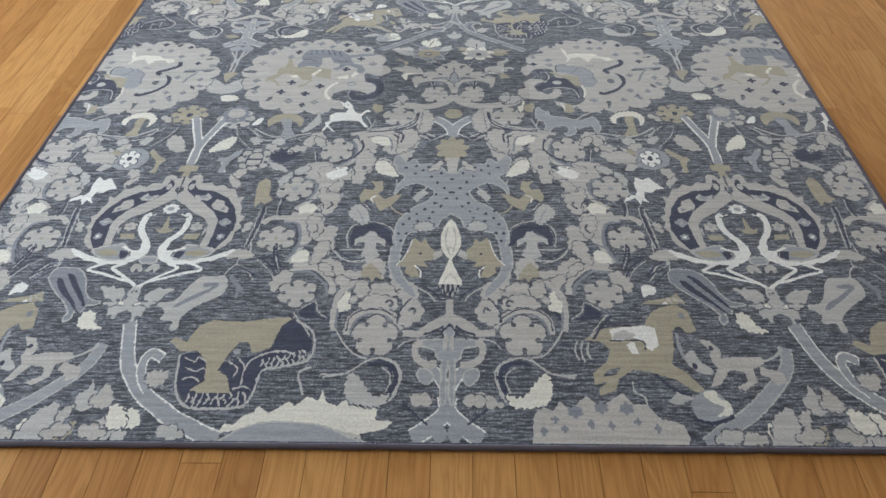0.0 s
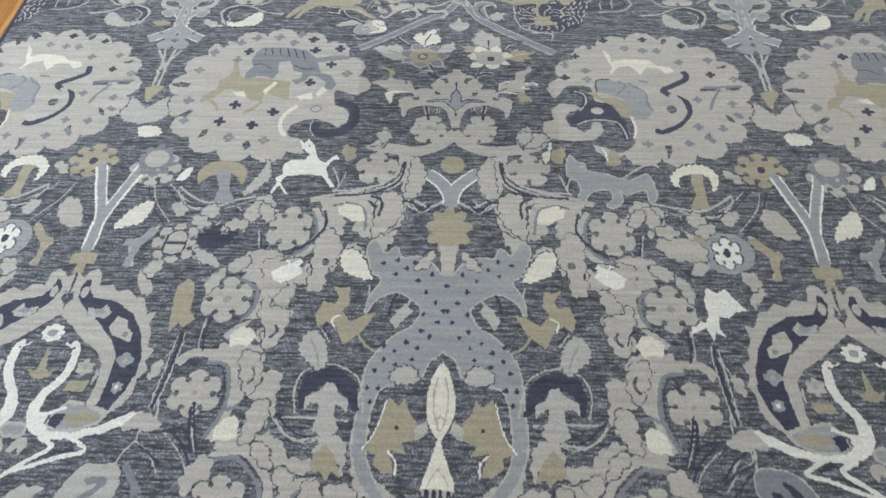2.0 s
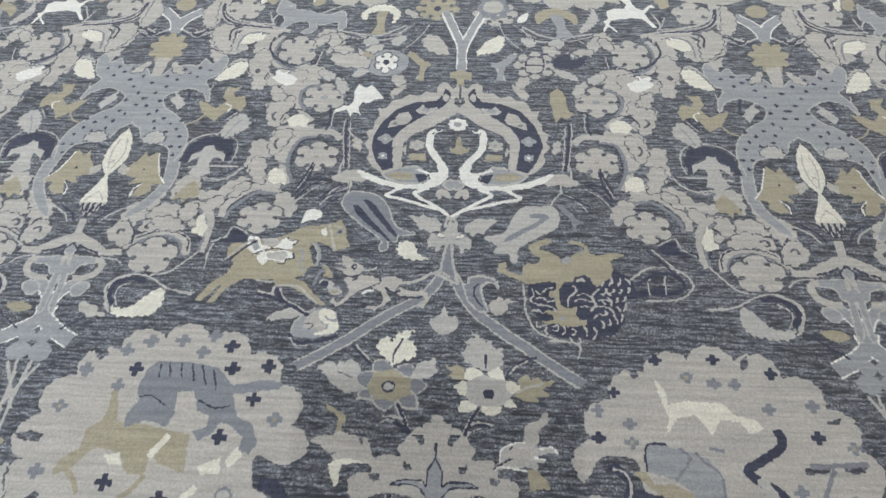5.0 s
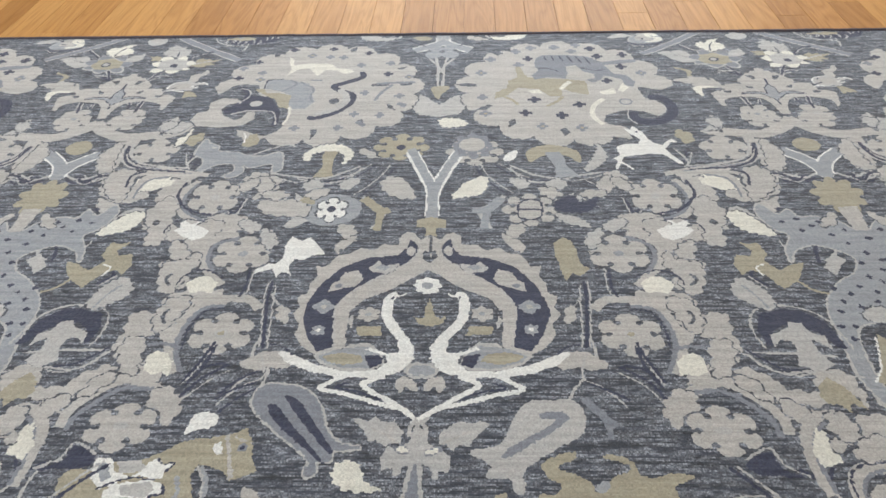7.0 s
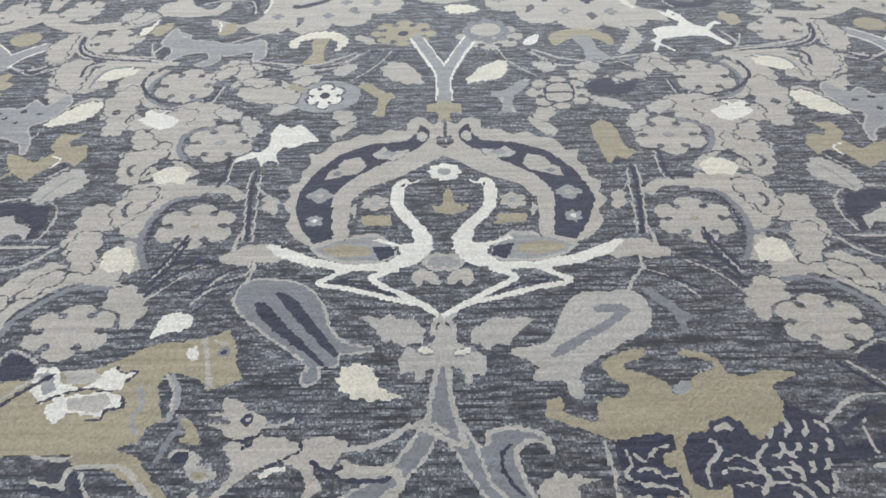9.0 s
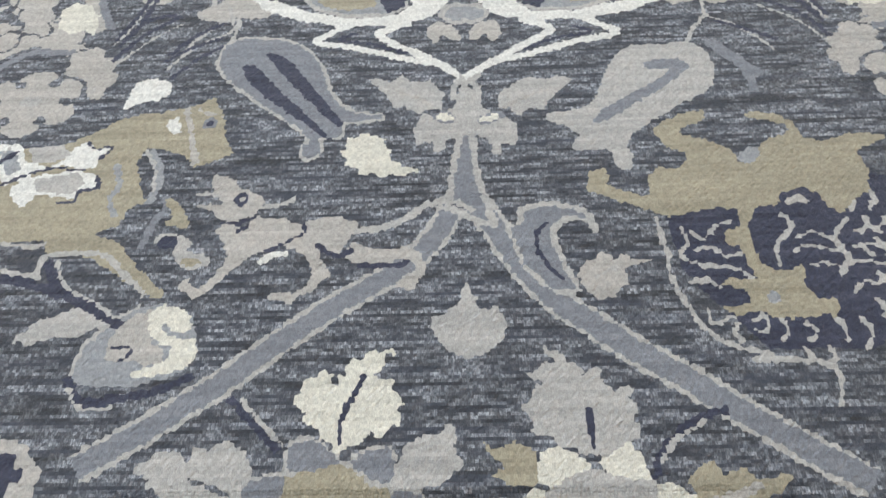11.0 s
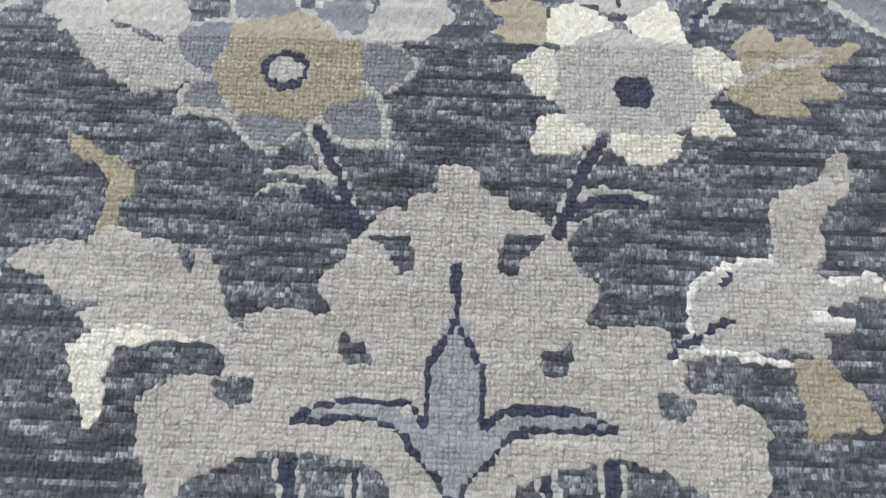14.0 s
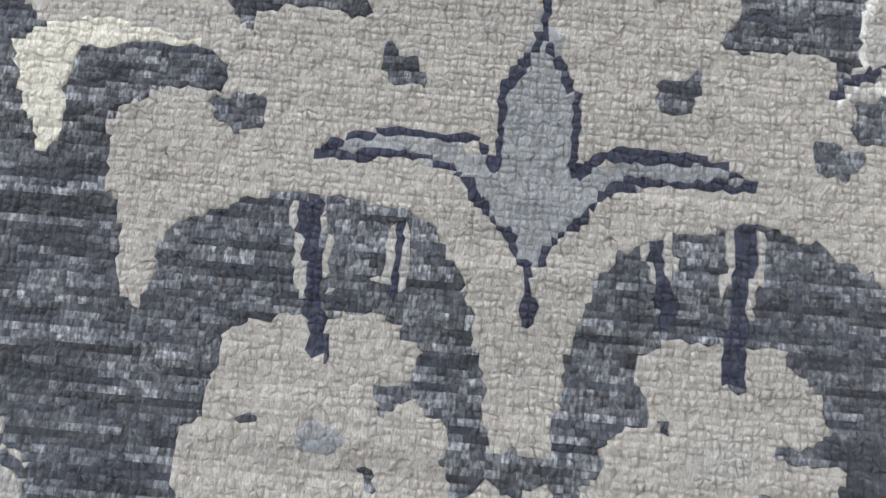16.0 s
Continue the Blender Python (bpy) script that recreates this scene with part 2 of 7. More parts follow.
def fill(poly, hue, mirrored=False):
    """Dye the cells inside a closed outline, wherever the repeat puts it."""
    poly = np.asarray(poly, float)
    if mirrored:
        poly = poly * (-1, 1)
    who = 2 * (len(MOTIFS) - 1) + (1 if poly[:, 0].mean() % (2 * P) > P else 0)
    for row in range(-2, 3):
        for col in range(-2, 3):
            q = (poly + (2 * P * col + P * (row % 2), R * row)) / CELL
            (a0, b0), (a1, b1) = np.floor(q.min(0)).astype(int), np.ceil(q.max(0)).astype(int)
            a0, b0, a1, b1 = max(a0, 0), max(b0, 0), min(a1, NU), min(b1, NV)
            if a0 >= a1 or b0 >= b1:
                continue
            xs, ys = np.arange(a0, a1) + 0.5, np.arange(b0, b1) + 0.5
            inside = np.zeros((len(ys), len(xs)), bool)
            for (xa, ya), (xb, yb) in zip(q, np.roll(q, -1, 0)):
                if ya == yb:
                    continue
                rows = np.nonzero((ya > ys) != (yb > ys))[0]
                if len(rows):
                    cut = xa + (ys[rows] - ya) * (xb - xa) / (yb - ya)
                    inside[rows] ^= xs[None, :] < cut[:, None]
            for layer in LAYERS[0]:
                HUE[layer, b0:b1, a0:a1][inside] = HUES.index(hue)
                WHO[layer, b0:b1, a0:a1][inside] = who


def dye(poly, hue, both):
    pair = hue if isinstance(hue, tuple) else (hue, hue)
    fill(poly, pair[0])
    if both:
        fill(poly, pair[1], True)


def spline(pts, closed, steps=6):
    pts = np.asarray(pts, float)
    n = len(pts)
    out = []
    for i in range(n if closed else n - 1):
        if closed:
            a, b, c, d = (pts[(i + k) % n] for k in (-1, 0, 1, 2))
        else:
            a, b, c, d = (pts[min(max(i + k, 0), n - 1)] for k in (-1, 0, 1, 2))
        for s in range(steps):
            t = s / steps
            out.append(0.5 * (2 * b + (c - a) * t + (2 * a - 5 * b + 4 * c - d) * t * t + (3 * b - a - 3 * c + d) * t ** 3))
    if not closed:
        out.append(pts[-1])
    return np.array(out)


def blob(hue, both, *pts):
    dye(spline(pts, True), hue, both)


def leaf(hue, both, *pts):
    """A leaf or feather shape with a toothed edge."""
    line = spline(pts, True, 12)
    step = np.linalg.norm(line - np.roll(line, 1, 0), axis=1).cumsum()
    tooth = np.mod(step / max(step[-1] / max(round(step[-1] / 1.5), 6), 0.5), 1.0)
    d = np.roll(line, -1, 0) - np.roll(line, 1, 0)
    d /= np.maximum(np.linalg.norm(d, axis=1, keepdims=True), 1e-6)
    turn = np.sign(np.sum(line[:, 0] * np.roll(line[:, 1], -1) - np.roll(line[:, 0], -1) * line[:, 1]))
    out = np.stack([d[:, 1], -d[:, 0]], 1) * turn
    dye(line + out * (0.6 * tooth[:, None] + 0.15), "ground", both)
    dye(line + out * (0.6 * tooth[:, None] - 0.2), hue, both)


def lobed(hue, both, *pts):
    """A foliate shape whose edge swells in rounded lobes."""
    line = spline(pts, True, 12)
    step = np.linalg.norm(line - np.roll(line, 1, 0), axis=1).cumsum()
    count = max(round(step[-1] / 2.6), 4)
    swell = np.abs(np.sin(np.pi * count * step / step[-1])) ** 0.7
    d = np.roll(line, -1, 0) - np.roll(line, 1, 0)
    d /= np.maximum(np.linalg.norm(d, axis=1, keepdims=True), 1e-6)
    turn = np.sign(np.sum(line[:, 0] * np.roll(line[:, 1], -1) - np.roll(line[:, 0], -1) * line[:, 1]))
    out = np.stack([d[:, 1], -d[:, 0]], 1) * turn
    dye(line + out * (0.75 * swell[:, None] - 0.1), "ground", both)
    dye(line + out * (0.75 * swell[:, None] - 0.4), hue, both)


def rimmed(hue, both, *pts):
    """A shape with a thin pale outline."""
    line = spline(pts, True)
    d = np.roll(line, -1, 0) - np.roll(line, 1, 0)
    d /= np.maximum(np.linalg.norm(d, axis=1, keepdims=True), 1e-6)
    turn = np.sign(np.sum(line[:, 0] * np.roll(line[:, 1], -1) - np.roll(line[:, 0], -1) * line[:, 1]))
    out = np.stack([d[:, 1], -d[:, 0]], 1) * turn
    dye(line + out * 0.3, "silver", both)
    dye(line - out * 0.05, hue, both)


def poly(hue, both, *pts):
    dye(pts, hue, both)


def stroke(hue, both, width, *pts):
    line = spline(pts, False, 8)
    d = np.gradient(line, axis=0)
    d /= np.maximum(np.linalg.norm(d, axis=1, keepdims=True), 1e-6)
    side = np.stack([-d[:, 1], d[:, 0]], 1) * max(width, 0.28) / 2
    dye(np.concatenate([line + side, (line - side)[::-1]]), hue, both)


def ring(c, rx, ry, lobes=0, depth=0.0, n=96, turn=0.0, power=1.0):
    a = np.linspace(0, 2 * np.pi, n, endpoint=False)
    w = 1 - depth * (1 - np.abs(np.cos(lobes * a / 2 + turn)) ** power) if lobes else 1
    return np.stack([c[0] + rx * w * np.sin(a), c[1] + ry * w * np.cos(a)], 1)


def disc(hue, both, c, rx, ry):
    dye(ring(c, rx, ry, n=40), hue, both)


def flower(hue, both, c, rx, ry, lobes):
    dye(ring(c, rx, ry, lobes, 0.32), hue, both)


def petals(hue, both, c, rx, ry, lobes):
    """An open blossom: round petals with a dark notch between neighbours."""
    dye(ring(c, rx + 0.45, ry + 0.45, lobes, 0.3, power=0.6), "ground", both)
    dye(ring(c, rx, ry, lobes, 0.3, power=0.6), hue, both)
    for k in range(lobes):
        a = (k + 0.5) * 2 * np.pi / lobes
        dye(ring((c[0] + 0.66 * rx * np.sin(a), c[1] + 0.66 * ry * np.cos(a)), 0.12 * rx, 0.12 * ry, n=10), "ground", both)


def medal(hue, both, c, rx, ry, lobes):
    """A large scalloped round with a finely toothed edge."""
    edge = ring(c, rx, ry, lobes, 0.12, n=480, power=0.6)
    tooth = 1 + 0.022 * (np.mod(np.arange(480) * 68 / 480, 1.0)[:, None] - 0.5)
    dye(np.array(c) + (edge - c) * tooth, hue, both)


def dashes(hue, both, nx, ny, a, b, c, d):
    """Rows of short wavy dashes across a four-cornered patch."""
    rnd = random.Random(5)
    a, b, c, d = (np.array(q) for q in (a, b, c, d))
    for j in range(ny):
        for i in range(nx):
            s, t = (i + 0.5 + 0.3 * (j % 2)) / nx, (j + 0.5) / ny
            x, y = (a * (1 - s) + b * s) * (1 - t) + (d * (1 - s) + c * s) * t
            dx, dy = rnd.uniform(-0.5, 0.5), rnd.uniform(0.5, 0.95)
            stroke(hue, both, 0.4, (x - dx, y - dy), (x + 0.35, y), (x + dx, y + dy))


def crosses(hue, both, size, *places):
    for x, y in places:
        s, w = size, size * 0.38
        dye([(x - s, y - w), (x - w, y - w), (x - w, y - s), (x + w, y - s), (x + w, y - w), (x + s, y - w),
             (x + s, y + w), (x + w, y + w), (x + w, y + s), (x - w, y + s), (x - w, y + w), (x - s, y + w)], hue, both)


motif("tendril")
stroke("silver", True, 0.4, (-61.5, 72.7), (-59.6, 69.5), (-56.2, 68.2), (-52.9, 69.1), (-49.6, 70.1))
stroke("navy", True, 0.4, (-62.2, 74.9), (-60.7, 71.6), (-57.4, 69), (-53.9, 69.3))
stroke("silver", True, 0.3, (-47.3, 69.1), (-44.6, 66), (-44.5, 62))
stroke("silver", True, 0.3, (58.2, 70.1), (61.1, 72.2), (62.2, 74.3))
stroke("navy", True, 0.5, (-9.2, 69.5), (-7.7, 68.2), (-5.3, 70.5), (-3.3, 70.6))
stroke("silver", True, 0.4, (-9.8, 70.5), (-7.7, 69.3), (-5.3, 71.6))
stroke("navy", True, 0.6, (-12.8, 89.3), (-10.5, 87.5), (-12.5, 85))
stroke("silver", True, 0.3, (-20.8, 93), (-22.1, 96.2), (-23.7, 98.9), (-26.1, 99.5))
stroke("navy", True, 0.4, (25.5, 80.7), (26.2, 76.7), (29.1, 75.1))
stroke("silver", True, 0.3, (24.4, 80.1), (25.6, 75.6))
blob("tan", False, (-41.5, 70.2), (-39.8, 69.2), (-38.7, 65.6), (-40.1, 66.1))
lobed("beige", False, (43.9, 69.9), (46, 70.5), (46.1, 65.9), (44, 64.9), (42.6, 61.9), (42.7, 65.9))
motif("tendril")
stroke("silver", True, 0.4, (53.7, 22.8), (52, 21.2), (51.8, 16.4))
stroke("silver", True, 0.6, (-62.1, 74.9), (-55.4, 70.4), (-49.6, 70.8), (-43.8, 72.1))
stroke("navy", True, 0.6, (36.7, 62.4), (39.5, 57.4), (40.8, 61.9))
stroke("silver", True, 0.3, (36.1, 63.4), (39.6, 56), (41.2, 62.7))
stroke("silver", True, 0.4, (16.8, 18.4), (22, 18.9), (29.2, 19))
stroke("silver", True, 0.4, (20.6, 15.5), (25.4, 14.7), (28.4, 16.2), (29.8, 18.7))
stroke("silver", True, 0.5, (-49.2, 64), (-47.3, 61), (-44.7, 64))
lobed("beige", True, (17.3, 14.9), (20.2, 15.5), (21.8, 13.7), (21.5, 10.2), (17.6, 10.1), (16.7, 8.4), (16.3, 11.3))
motif("tendril")
motif("tendril")
stroke("silver", True, 0.4, (-26.5, -6), (-22, -11.3), (-18.3, -12.3))
stroke("navy", True, 0.5, (-15.9, -12.8), (-12.8, -14.8), (-12.8, -19.2))
stroke("silver", True, 0.5, (-14.8, -12.3), (-11.1, -14.3), (-11.2, -19.1), (-12.6, -21))
stroke("silver", True, 0.3, (-28.1, -15.9), (-22.5, -15.4), (-18.2, -12.8), (-14.8, -12.3))
stroke("navy", True, 0.6, (-29.6, -2.7), (-26.8, -4.3), (-24.9, -1.5))
motif("tendril")
stroke("silver", True, 0.4, (-12.9, 25.3), (-14.4, 19.5), (-13.2, 13.1))
stroke("silver", True, 0.3, (-24.2, 29.8), (-23.3, 27.4))
stroke("navy", True, 0.6, (-21.6, 35.5), (-23.7, 38), (-22.2, 40))
stroke("silver", True, 0.3, (-22.1, 34.8), (-24.2, 38))
stroke("navy", True, 0.6, (-8.2, 47.9), (-10.3, 45.8), (-11.1, 41.7))
stroke("silver", True, 0.5, (-6.4, 47.3), (-7.9, 43.8), (-10, 42.4))
stroke("silver", True, 0.3, (-15.8, 48.4), (-14.8, 45), (-11.7, 48.8))
stroke("navy", True, 0.6, (-7.2, 70.1), (-4.6, 68.5), (-2.2, 69.9))
stroke("silver", True, 0.6, (-8, 71.7), (-4.7, 69.8), (-1.7, 71.6))
stroke("silver", True, 0.4, (-27.8, 81.8), (-25.8, 76.5), (-26.7, 73.9))
motif("stem_fork", first_row=False)
stroke("silver", False, 2.3, (77.1, -7.9), (76, -9.9), (74.3, -13.3), (71.7, -16), (65.9, -19.8), (60, -24.8), (54.3, -28.9), (50.8, -31.2))
stroke("grey", False, 1.6, (77.1, -7.9), (76, -9.9), (74.3, -13.3), (71.7, -16), (65.9, -19.8), (60, -24.8), (54.3, -28.9), (50.6, -31.2))
stroke("silver", False, 2.4, (77.1, -7.3), (78, -9.8), (79.7, -12.9), (81.7, -16.4), (84.2, -19.4), (88, -22.5), (93.2, -26.2), (98.1, -29.6), (102.4, -32.6))
stroke("grey", False, 1.7, (77.1, -7.3), (78, -9.8), (79.7, -12.9), (81.7, -16.4), (84.2, -19.4), (88, -22.5), (93.2, -26.2), (98.1, -29.6), (102.6, -32.6))
poly("silver", False, (76.3, -2.2), (77.9, -2.2), (78.2, -6.2), (79.7, -12.4), (77.3, -11.5), (75.2, -10.2), (75.9, -6.1))
poly("grey", False, (76.7, -2.4), (77.4, -2.4), (77.7, -6.2), (78.9, -11.8), (77.2, -10.7), (76, -9.6), (76.4, -6.1))
stroke("silver", False, 0.5, (75.5, -9.2), (76.7, -9.7), (77.7, -10.5))
stroke("navy", False, 0.3, (76, -9.8), (77, -10.2))
motif("curled_branch", first_row=False)
poly("silver", False, (80.1, -12), (81.1, -11.8), (81.1, -10.4), (83.6, -9.7), (85.8, -10.1), (87.1, -10.9), (87.5, -12.8), (87.1, -13), (86.7, -11.9), (85.4, -11.6), (84.3, -12.4), (84.2, -13.8), (84.7, -15.7), (85.6, -18.2), (83.9, -18.6), (81.9, -16.8), (80.9, -14.7))
poly("grey", False, (80.5, -12.3), (81.4, -12), (81.5, -10.8), (83.5, -10.2), (85.7, -10.5), (86.9, -11.4), (85, -11.2), (83.8, -12.2), (83.7, -13.8), (84.3, -15.8), (85.1, -18), (83.7, -18.1), (81.7, -16))
stroke("navy", False, 0.3, (83.5, -11.6), (82.6, -12.6), (82.5, -14.2), (83.4, -16.1), (84.4, -17.2))
poly("beige", False, (85.4, -16.7), (86.3, -15.5), (86.8, -15.6), (87.4, -14.8), (88, -15), (88.4, -15.6), (89.1, -15), (89.7, -15.5), (91.2, -15.6), (89.6, -16.1), (89, -16.3), (89.3, -17.3), (88.5, -18.1), (88, -18.8), (86.8, -19), (86, -18.4))
stroke("silver", False, 0.3, (86.5, -17.2), (87.7, -16.5), (88.8, -16))
motif("plain_figure_scroll", first_row=False)
poly("beige", False, (56.1, -6.1), (57.7, -6.7), (58.6, -7.8), (60.1, -8.2), (60.7, -9.1), (59.9, -10.5), (58.3, -11), (57.1, -10.8), (56.5, -9.9), (54.8, -9.6), (56.2, -9.2), (57.4, -9.4), (56.6, -8.3), (56.1, -7.4))
poly("beige", False, (57.8, -11.2), (59.1, -11.6), (60.2, -10.6), (62.2, -10.7), (64.1, -11.5), (64.7, -11), (66.7, -10.7), (68.5, -11.5), (68.3, -12.2), (67.1, -14.3), (65.2, -13.4), (66, -15), (66.7, -16.2), (65.4, -17.5), (63.6, -18.6), (61.8, -18.4), (62.3, -17.8), (63.8, -17.9), (65, -17.1), (65.3, -15.8), (64.4, -14.4), (62.8, -13.5), (60.7, -14.1), (59.1, -15.5), (58.2, -16.9), (56.5, -18.2), (54.8, -17), (55.6, -16.3), (56.4, -17.2), (57.5, -16.6), (58.5, -14.3), (57.8, -12.8), (57.1, -11.9))
poly("beige", False, (67.4, -14.5), (68.1, -13.3), (69.8, -13.8), (72.3, -13.7), (73.5, -14.4), (74.1, -15.9), (73.1, -17.7), (71.8, -17.5), (71.9, -16.7), (73, -16.6), (73.4, -15.8), (72.3, -14.9), (71.1, -15.2), (68.7, -15.2))
stroke("silver", False, 0.6, (68.3, -12.2), (70.6, -11.9), (72.3, -11), (74.1, -9.6), (76.2, -9.1))
stroke("white", False, 0.6, (60.9, -15.2), (61.9, -14.4), (63.2, -14.3))
stroke("silver", False, 0.5, (60.7, -9.4), (61.8, -9.5), (63.3, -8.8))
stroke("silver", False, 0.3, (54.8, -8.3), (55.8, -8.1), (56.9, -8.6))
disc("navy", False, (58.7, -8.8), 0.7, 0.6)
disc("silver", False, (58.7, -8.8), 0.3, 0.3)
stroke("navy", False, 0.3, (57.4, -11.1), (58.7, -11.2), (60.1, -10.5))
stroke("navy", False, 0.3, (64.1, -11.4), (64.3, -12.4), (63, -13.1), (61.4, -14.1))
stroke("navy", False, 0.3, (58.7, -12.2), (59.2, -11.6), (59.8, -11.4))
stroke("navy", False, 0.5, (65.4, -13.5), (66.2, -14.2), (67.2, -14.5), (68.3, -13.9))
stroke("navy", False, 0.5, (68.7, -15.3), (71.3, -15.4), (72.8, -15.3))
motif("sprig_leaf")
poly("silver", False, (74.4, -20.6), (74.7, -20), (75.5, -19.9), (75.9, -19.2), (76.3, -19.3), (76.9, -17.3), (77.5, -18.1), (77.9, -19.4), (78.5, -19.4), (79.2, -19.2), (79.9, -20.6), (79.6, -22), (78.4, -23), (77, -23.5), (75.6, -22.8), (74.7, -21.6))
motif("star_flower")
leaf("ivory", False, (67.9, -29.6), (65.8, -27.5), (65.4, -25.9), (66.8, -24.4), (67.8, -25.3), (69, -23.6), (71.7, -22.8), (70.7, -24.7), (72.1, -25.8), (72.3, -28.2), (70.2, -29), (68.8, -29.8))
stroke("navy", False, 0.4, (68.3, -29.6), (68.6, -27.4), (69.9, -24.6))
poly("silver", False, (54.5, -31), (55.1, -30.7), (56, -29.9), (57.7, -29.8), (58.3, -30.6), (58.5, -29.6), (59.3, -29.5), (59.7, -29.8), (60, -29.3), (60.9, -29.2), (62.1, -30), (62.9, -31.7), (62.1, -32.8), (62.7, -34), (64, -34.9), (63, -35.5), (61.2, -35.9), (60.1, -35.8), (59.2, -35.3), (58.1, -34.4), (57.5, -34.1), (56.5, -32.5), (55.3, -32.1), (56, -31.6), (54.8, -31.4))
stroke("ground", False, 0.3, (58.4, -31.8), (60, -32.3), (61.7, -33.1))
poly("silver", False, (72.4, -31.4), (72.9, -29.9), (73.8, -29.1), (75.3, -29.2), (75.8, -28.2), (76.3, -28.7), (76.2, -30.1), (76.8, -31.2), (75.8, -32.1), (75, -32.7), (72.1, -32.8))
poly("silver", False, (64.9, -29.4), (66.2, -29), (67.1, -29.2), (68.8, -30.7), (70.2, -29.8), (72, -29.5), (72.6, -31.5), (72.4, -32.8), (73.7, -32.6), (75.3, -34), (74.2, -35.3), (73.2, -36), (73.7, -37.2), (73.8, -39), (72.1, -39.1), (70.7, -38.6), (69.7, -37.8), (67.9, -39.4), (66.5, -38.8), (65.5, -37.4), (62.6, -37.1), (62.7, -35.8), (63.8, -34.9), (62.6, -34.1), (61.8, -32.8), (62.3, -32.2), (63.6, -31.5), (64.8, -31.5))
poly("grey", False, (65.1, -29.7), (66.2, -29.3), (67, -29.4), (68.5, -30.7), (68.1, -31.2), (66.2, -31.5), (65, -31.6))
poly("grey", False, (69.2, -30.8), (70.2, -30.1), (71.8, -29.7), (72.3, -31.4), (72.1, -32.4), (70.8, -32.1), (69.6, -31.2))
poly("grey", False, (72.2, -32.8), (73.6, -32.8), (75, -34), (74.1, -35), (73.1, -35.7), (72.1, -34.9), (71.9, -33.8))
poly("grey", False, (70.1, -36.9), (70.8, -36.3), (72.7, -35.9), (73.3, -37.2), (73.4, -38.4), (72.1, -38.6), (70.9, -38.2))
poly("grey", False, (65.8, -37.4), (66.2, -36.8), (69.5, -37.1), (69.5, -37.6), (67.9, -38.9), (66.7, -38.3))
poly("grey", False, (62.9, -36.6), (63, -35.9), (63.6, -35.2), (64.5, -35.1), (65, -36.4), (65.6, -36.8))
poly("grey", False, (62.1, -32.9), (62.4, -32.4), (63.7, -31.7), (65, -31.7), (65.1, -32.7), (64.3, -34), (64, -34.7), (62.8, -34))
poly("tan", False, (65, -31.7), (66.9, -31.4), (68.4, -30.8), (69.7, -31.5), (70.5, -32.3), (72.1, -32.7), (71.9, -34), (71.9, -35), (72.3, -36), (70.8, -36.3), (69.7, -37.2), (65.9, -36.9), (64.8, -35.8), (64.2, -34.5), (65, -33.2))
disc("navy", False, (68, -34.4), 1.25, 1.15)
disc("silver", False, (68, -34.4), 0.85, 0.75)
stroke("silver", False, 0.9, (69.7, -37.8), (71, -40.2), (72, -41.8))
stroke("navy", False, 0.6, (69.9, -37.6), (71.2, -40.5), (72.6, -43.4))
stroke("silver", False, 0.5, (67.4, -40.3), (69.2, -40.3), (71, -40.7))
stroke("silver", False, 0.3, (67.2, -41.5), (68.3, -41), (69.8, -41.2))
stroke("navy", False, 0.7, (69.5, -41.2), (70.8, -41.9), (72.3, -42.9))
motif("white_star_flower")
leaf("silver", False, (-69.3, -30.6), (-71.5, -29.6), (-73.2, -28.6), (-73.4, -26.9), (-72.4, -25.7), (-73.1, -24.9), (-71.6, -24), (-72, -23), (-70.2, -24.3), (-69.5, -24.9), (-68.6, -24.6), (-67.9, -26.1), (-66.6, -26.1), (-66.5, -29.3), (-68, -30.2))
stroke("navy", False, 0.3, (-69.3, -30.3), (-69.5, -27.3))
poly("tan", False, (77.8, -29.6), (79.1, -30.2), (79.9, -29.6), (81.5, -30.2), (81.7, -32.5), (79.4, -32.3), (78.4, -31.8), (79.5, -31.4), (78.7, -30.6))
poly("tan", False, (90.2, -35.2), (91.5, -34), (91, -32.3), (91.7, -31.7), (92.7, -31), (93.1, -32), (94.8, -31.5), (95, -32.3), (97.9, -31.8), (96.4, -33.1), (95.1, -33.6), (96.7, -34.9), (94, -35.2), (94.7, -36), (92.2, -36.1), (91.4, -35.6))
stroke("beige", False, 0.5, (90.9, -34.6), (92.7, -33.6), (95.5, -32.6))
poly("ivory", False, (81.6, -30.4), (82.5, -30), (83.5, -30.1), (84.9, -31), (84.7, -31.7), (83.8, -32.2), (82.6, -32.7), (81.5, -32.3))
poly("ivory", False, (85.4, -31.2), (86.6, -30.2), (87.5, -29.8), (88.3, -30.5), (88.7, -32.4), (87.4, -32.5), (86.2, -31.9))
poly("ivory", False, (88.8, -32.7), (90.2, -32.5), (91.5, -33.6), (91.1, -34.4), (90.3, -34.9), (88.7, -34.5))
poly("ivory", False, (88.5, -36.8), (89.2, -36), (89.9, -35.8), (91, -37.3), (89.8, -37.5), (88.7, -37.3))
poly("ivory", False, (84.8, -37.8), (86.4, -37.4), (88.5, -37.4), (88.1, -38.4), (86.8, -39.3), (85.6, -39.2), (84.9, -38.5))
poly("ivory", False, (80.7, -38.7), (81, -36.9), (81.8, -36.4), (83, -37), (84.5, -37.3), (83.8, -38.1), (82.6, -38.8))
poly("ivory", False, (79.7, -33.9), (81.3, -32.7), (82.2, -32.9), (82.1, -35.8), (81, -35.6))
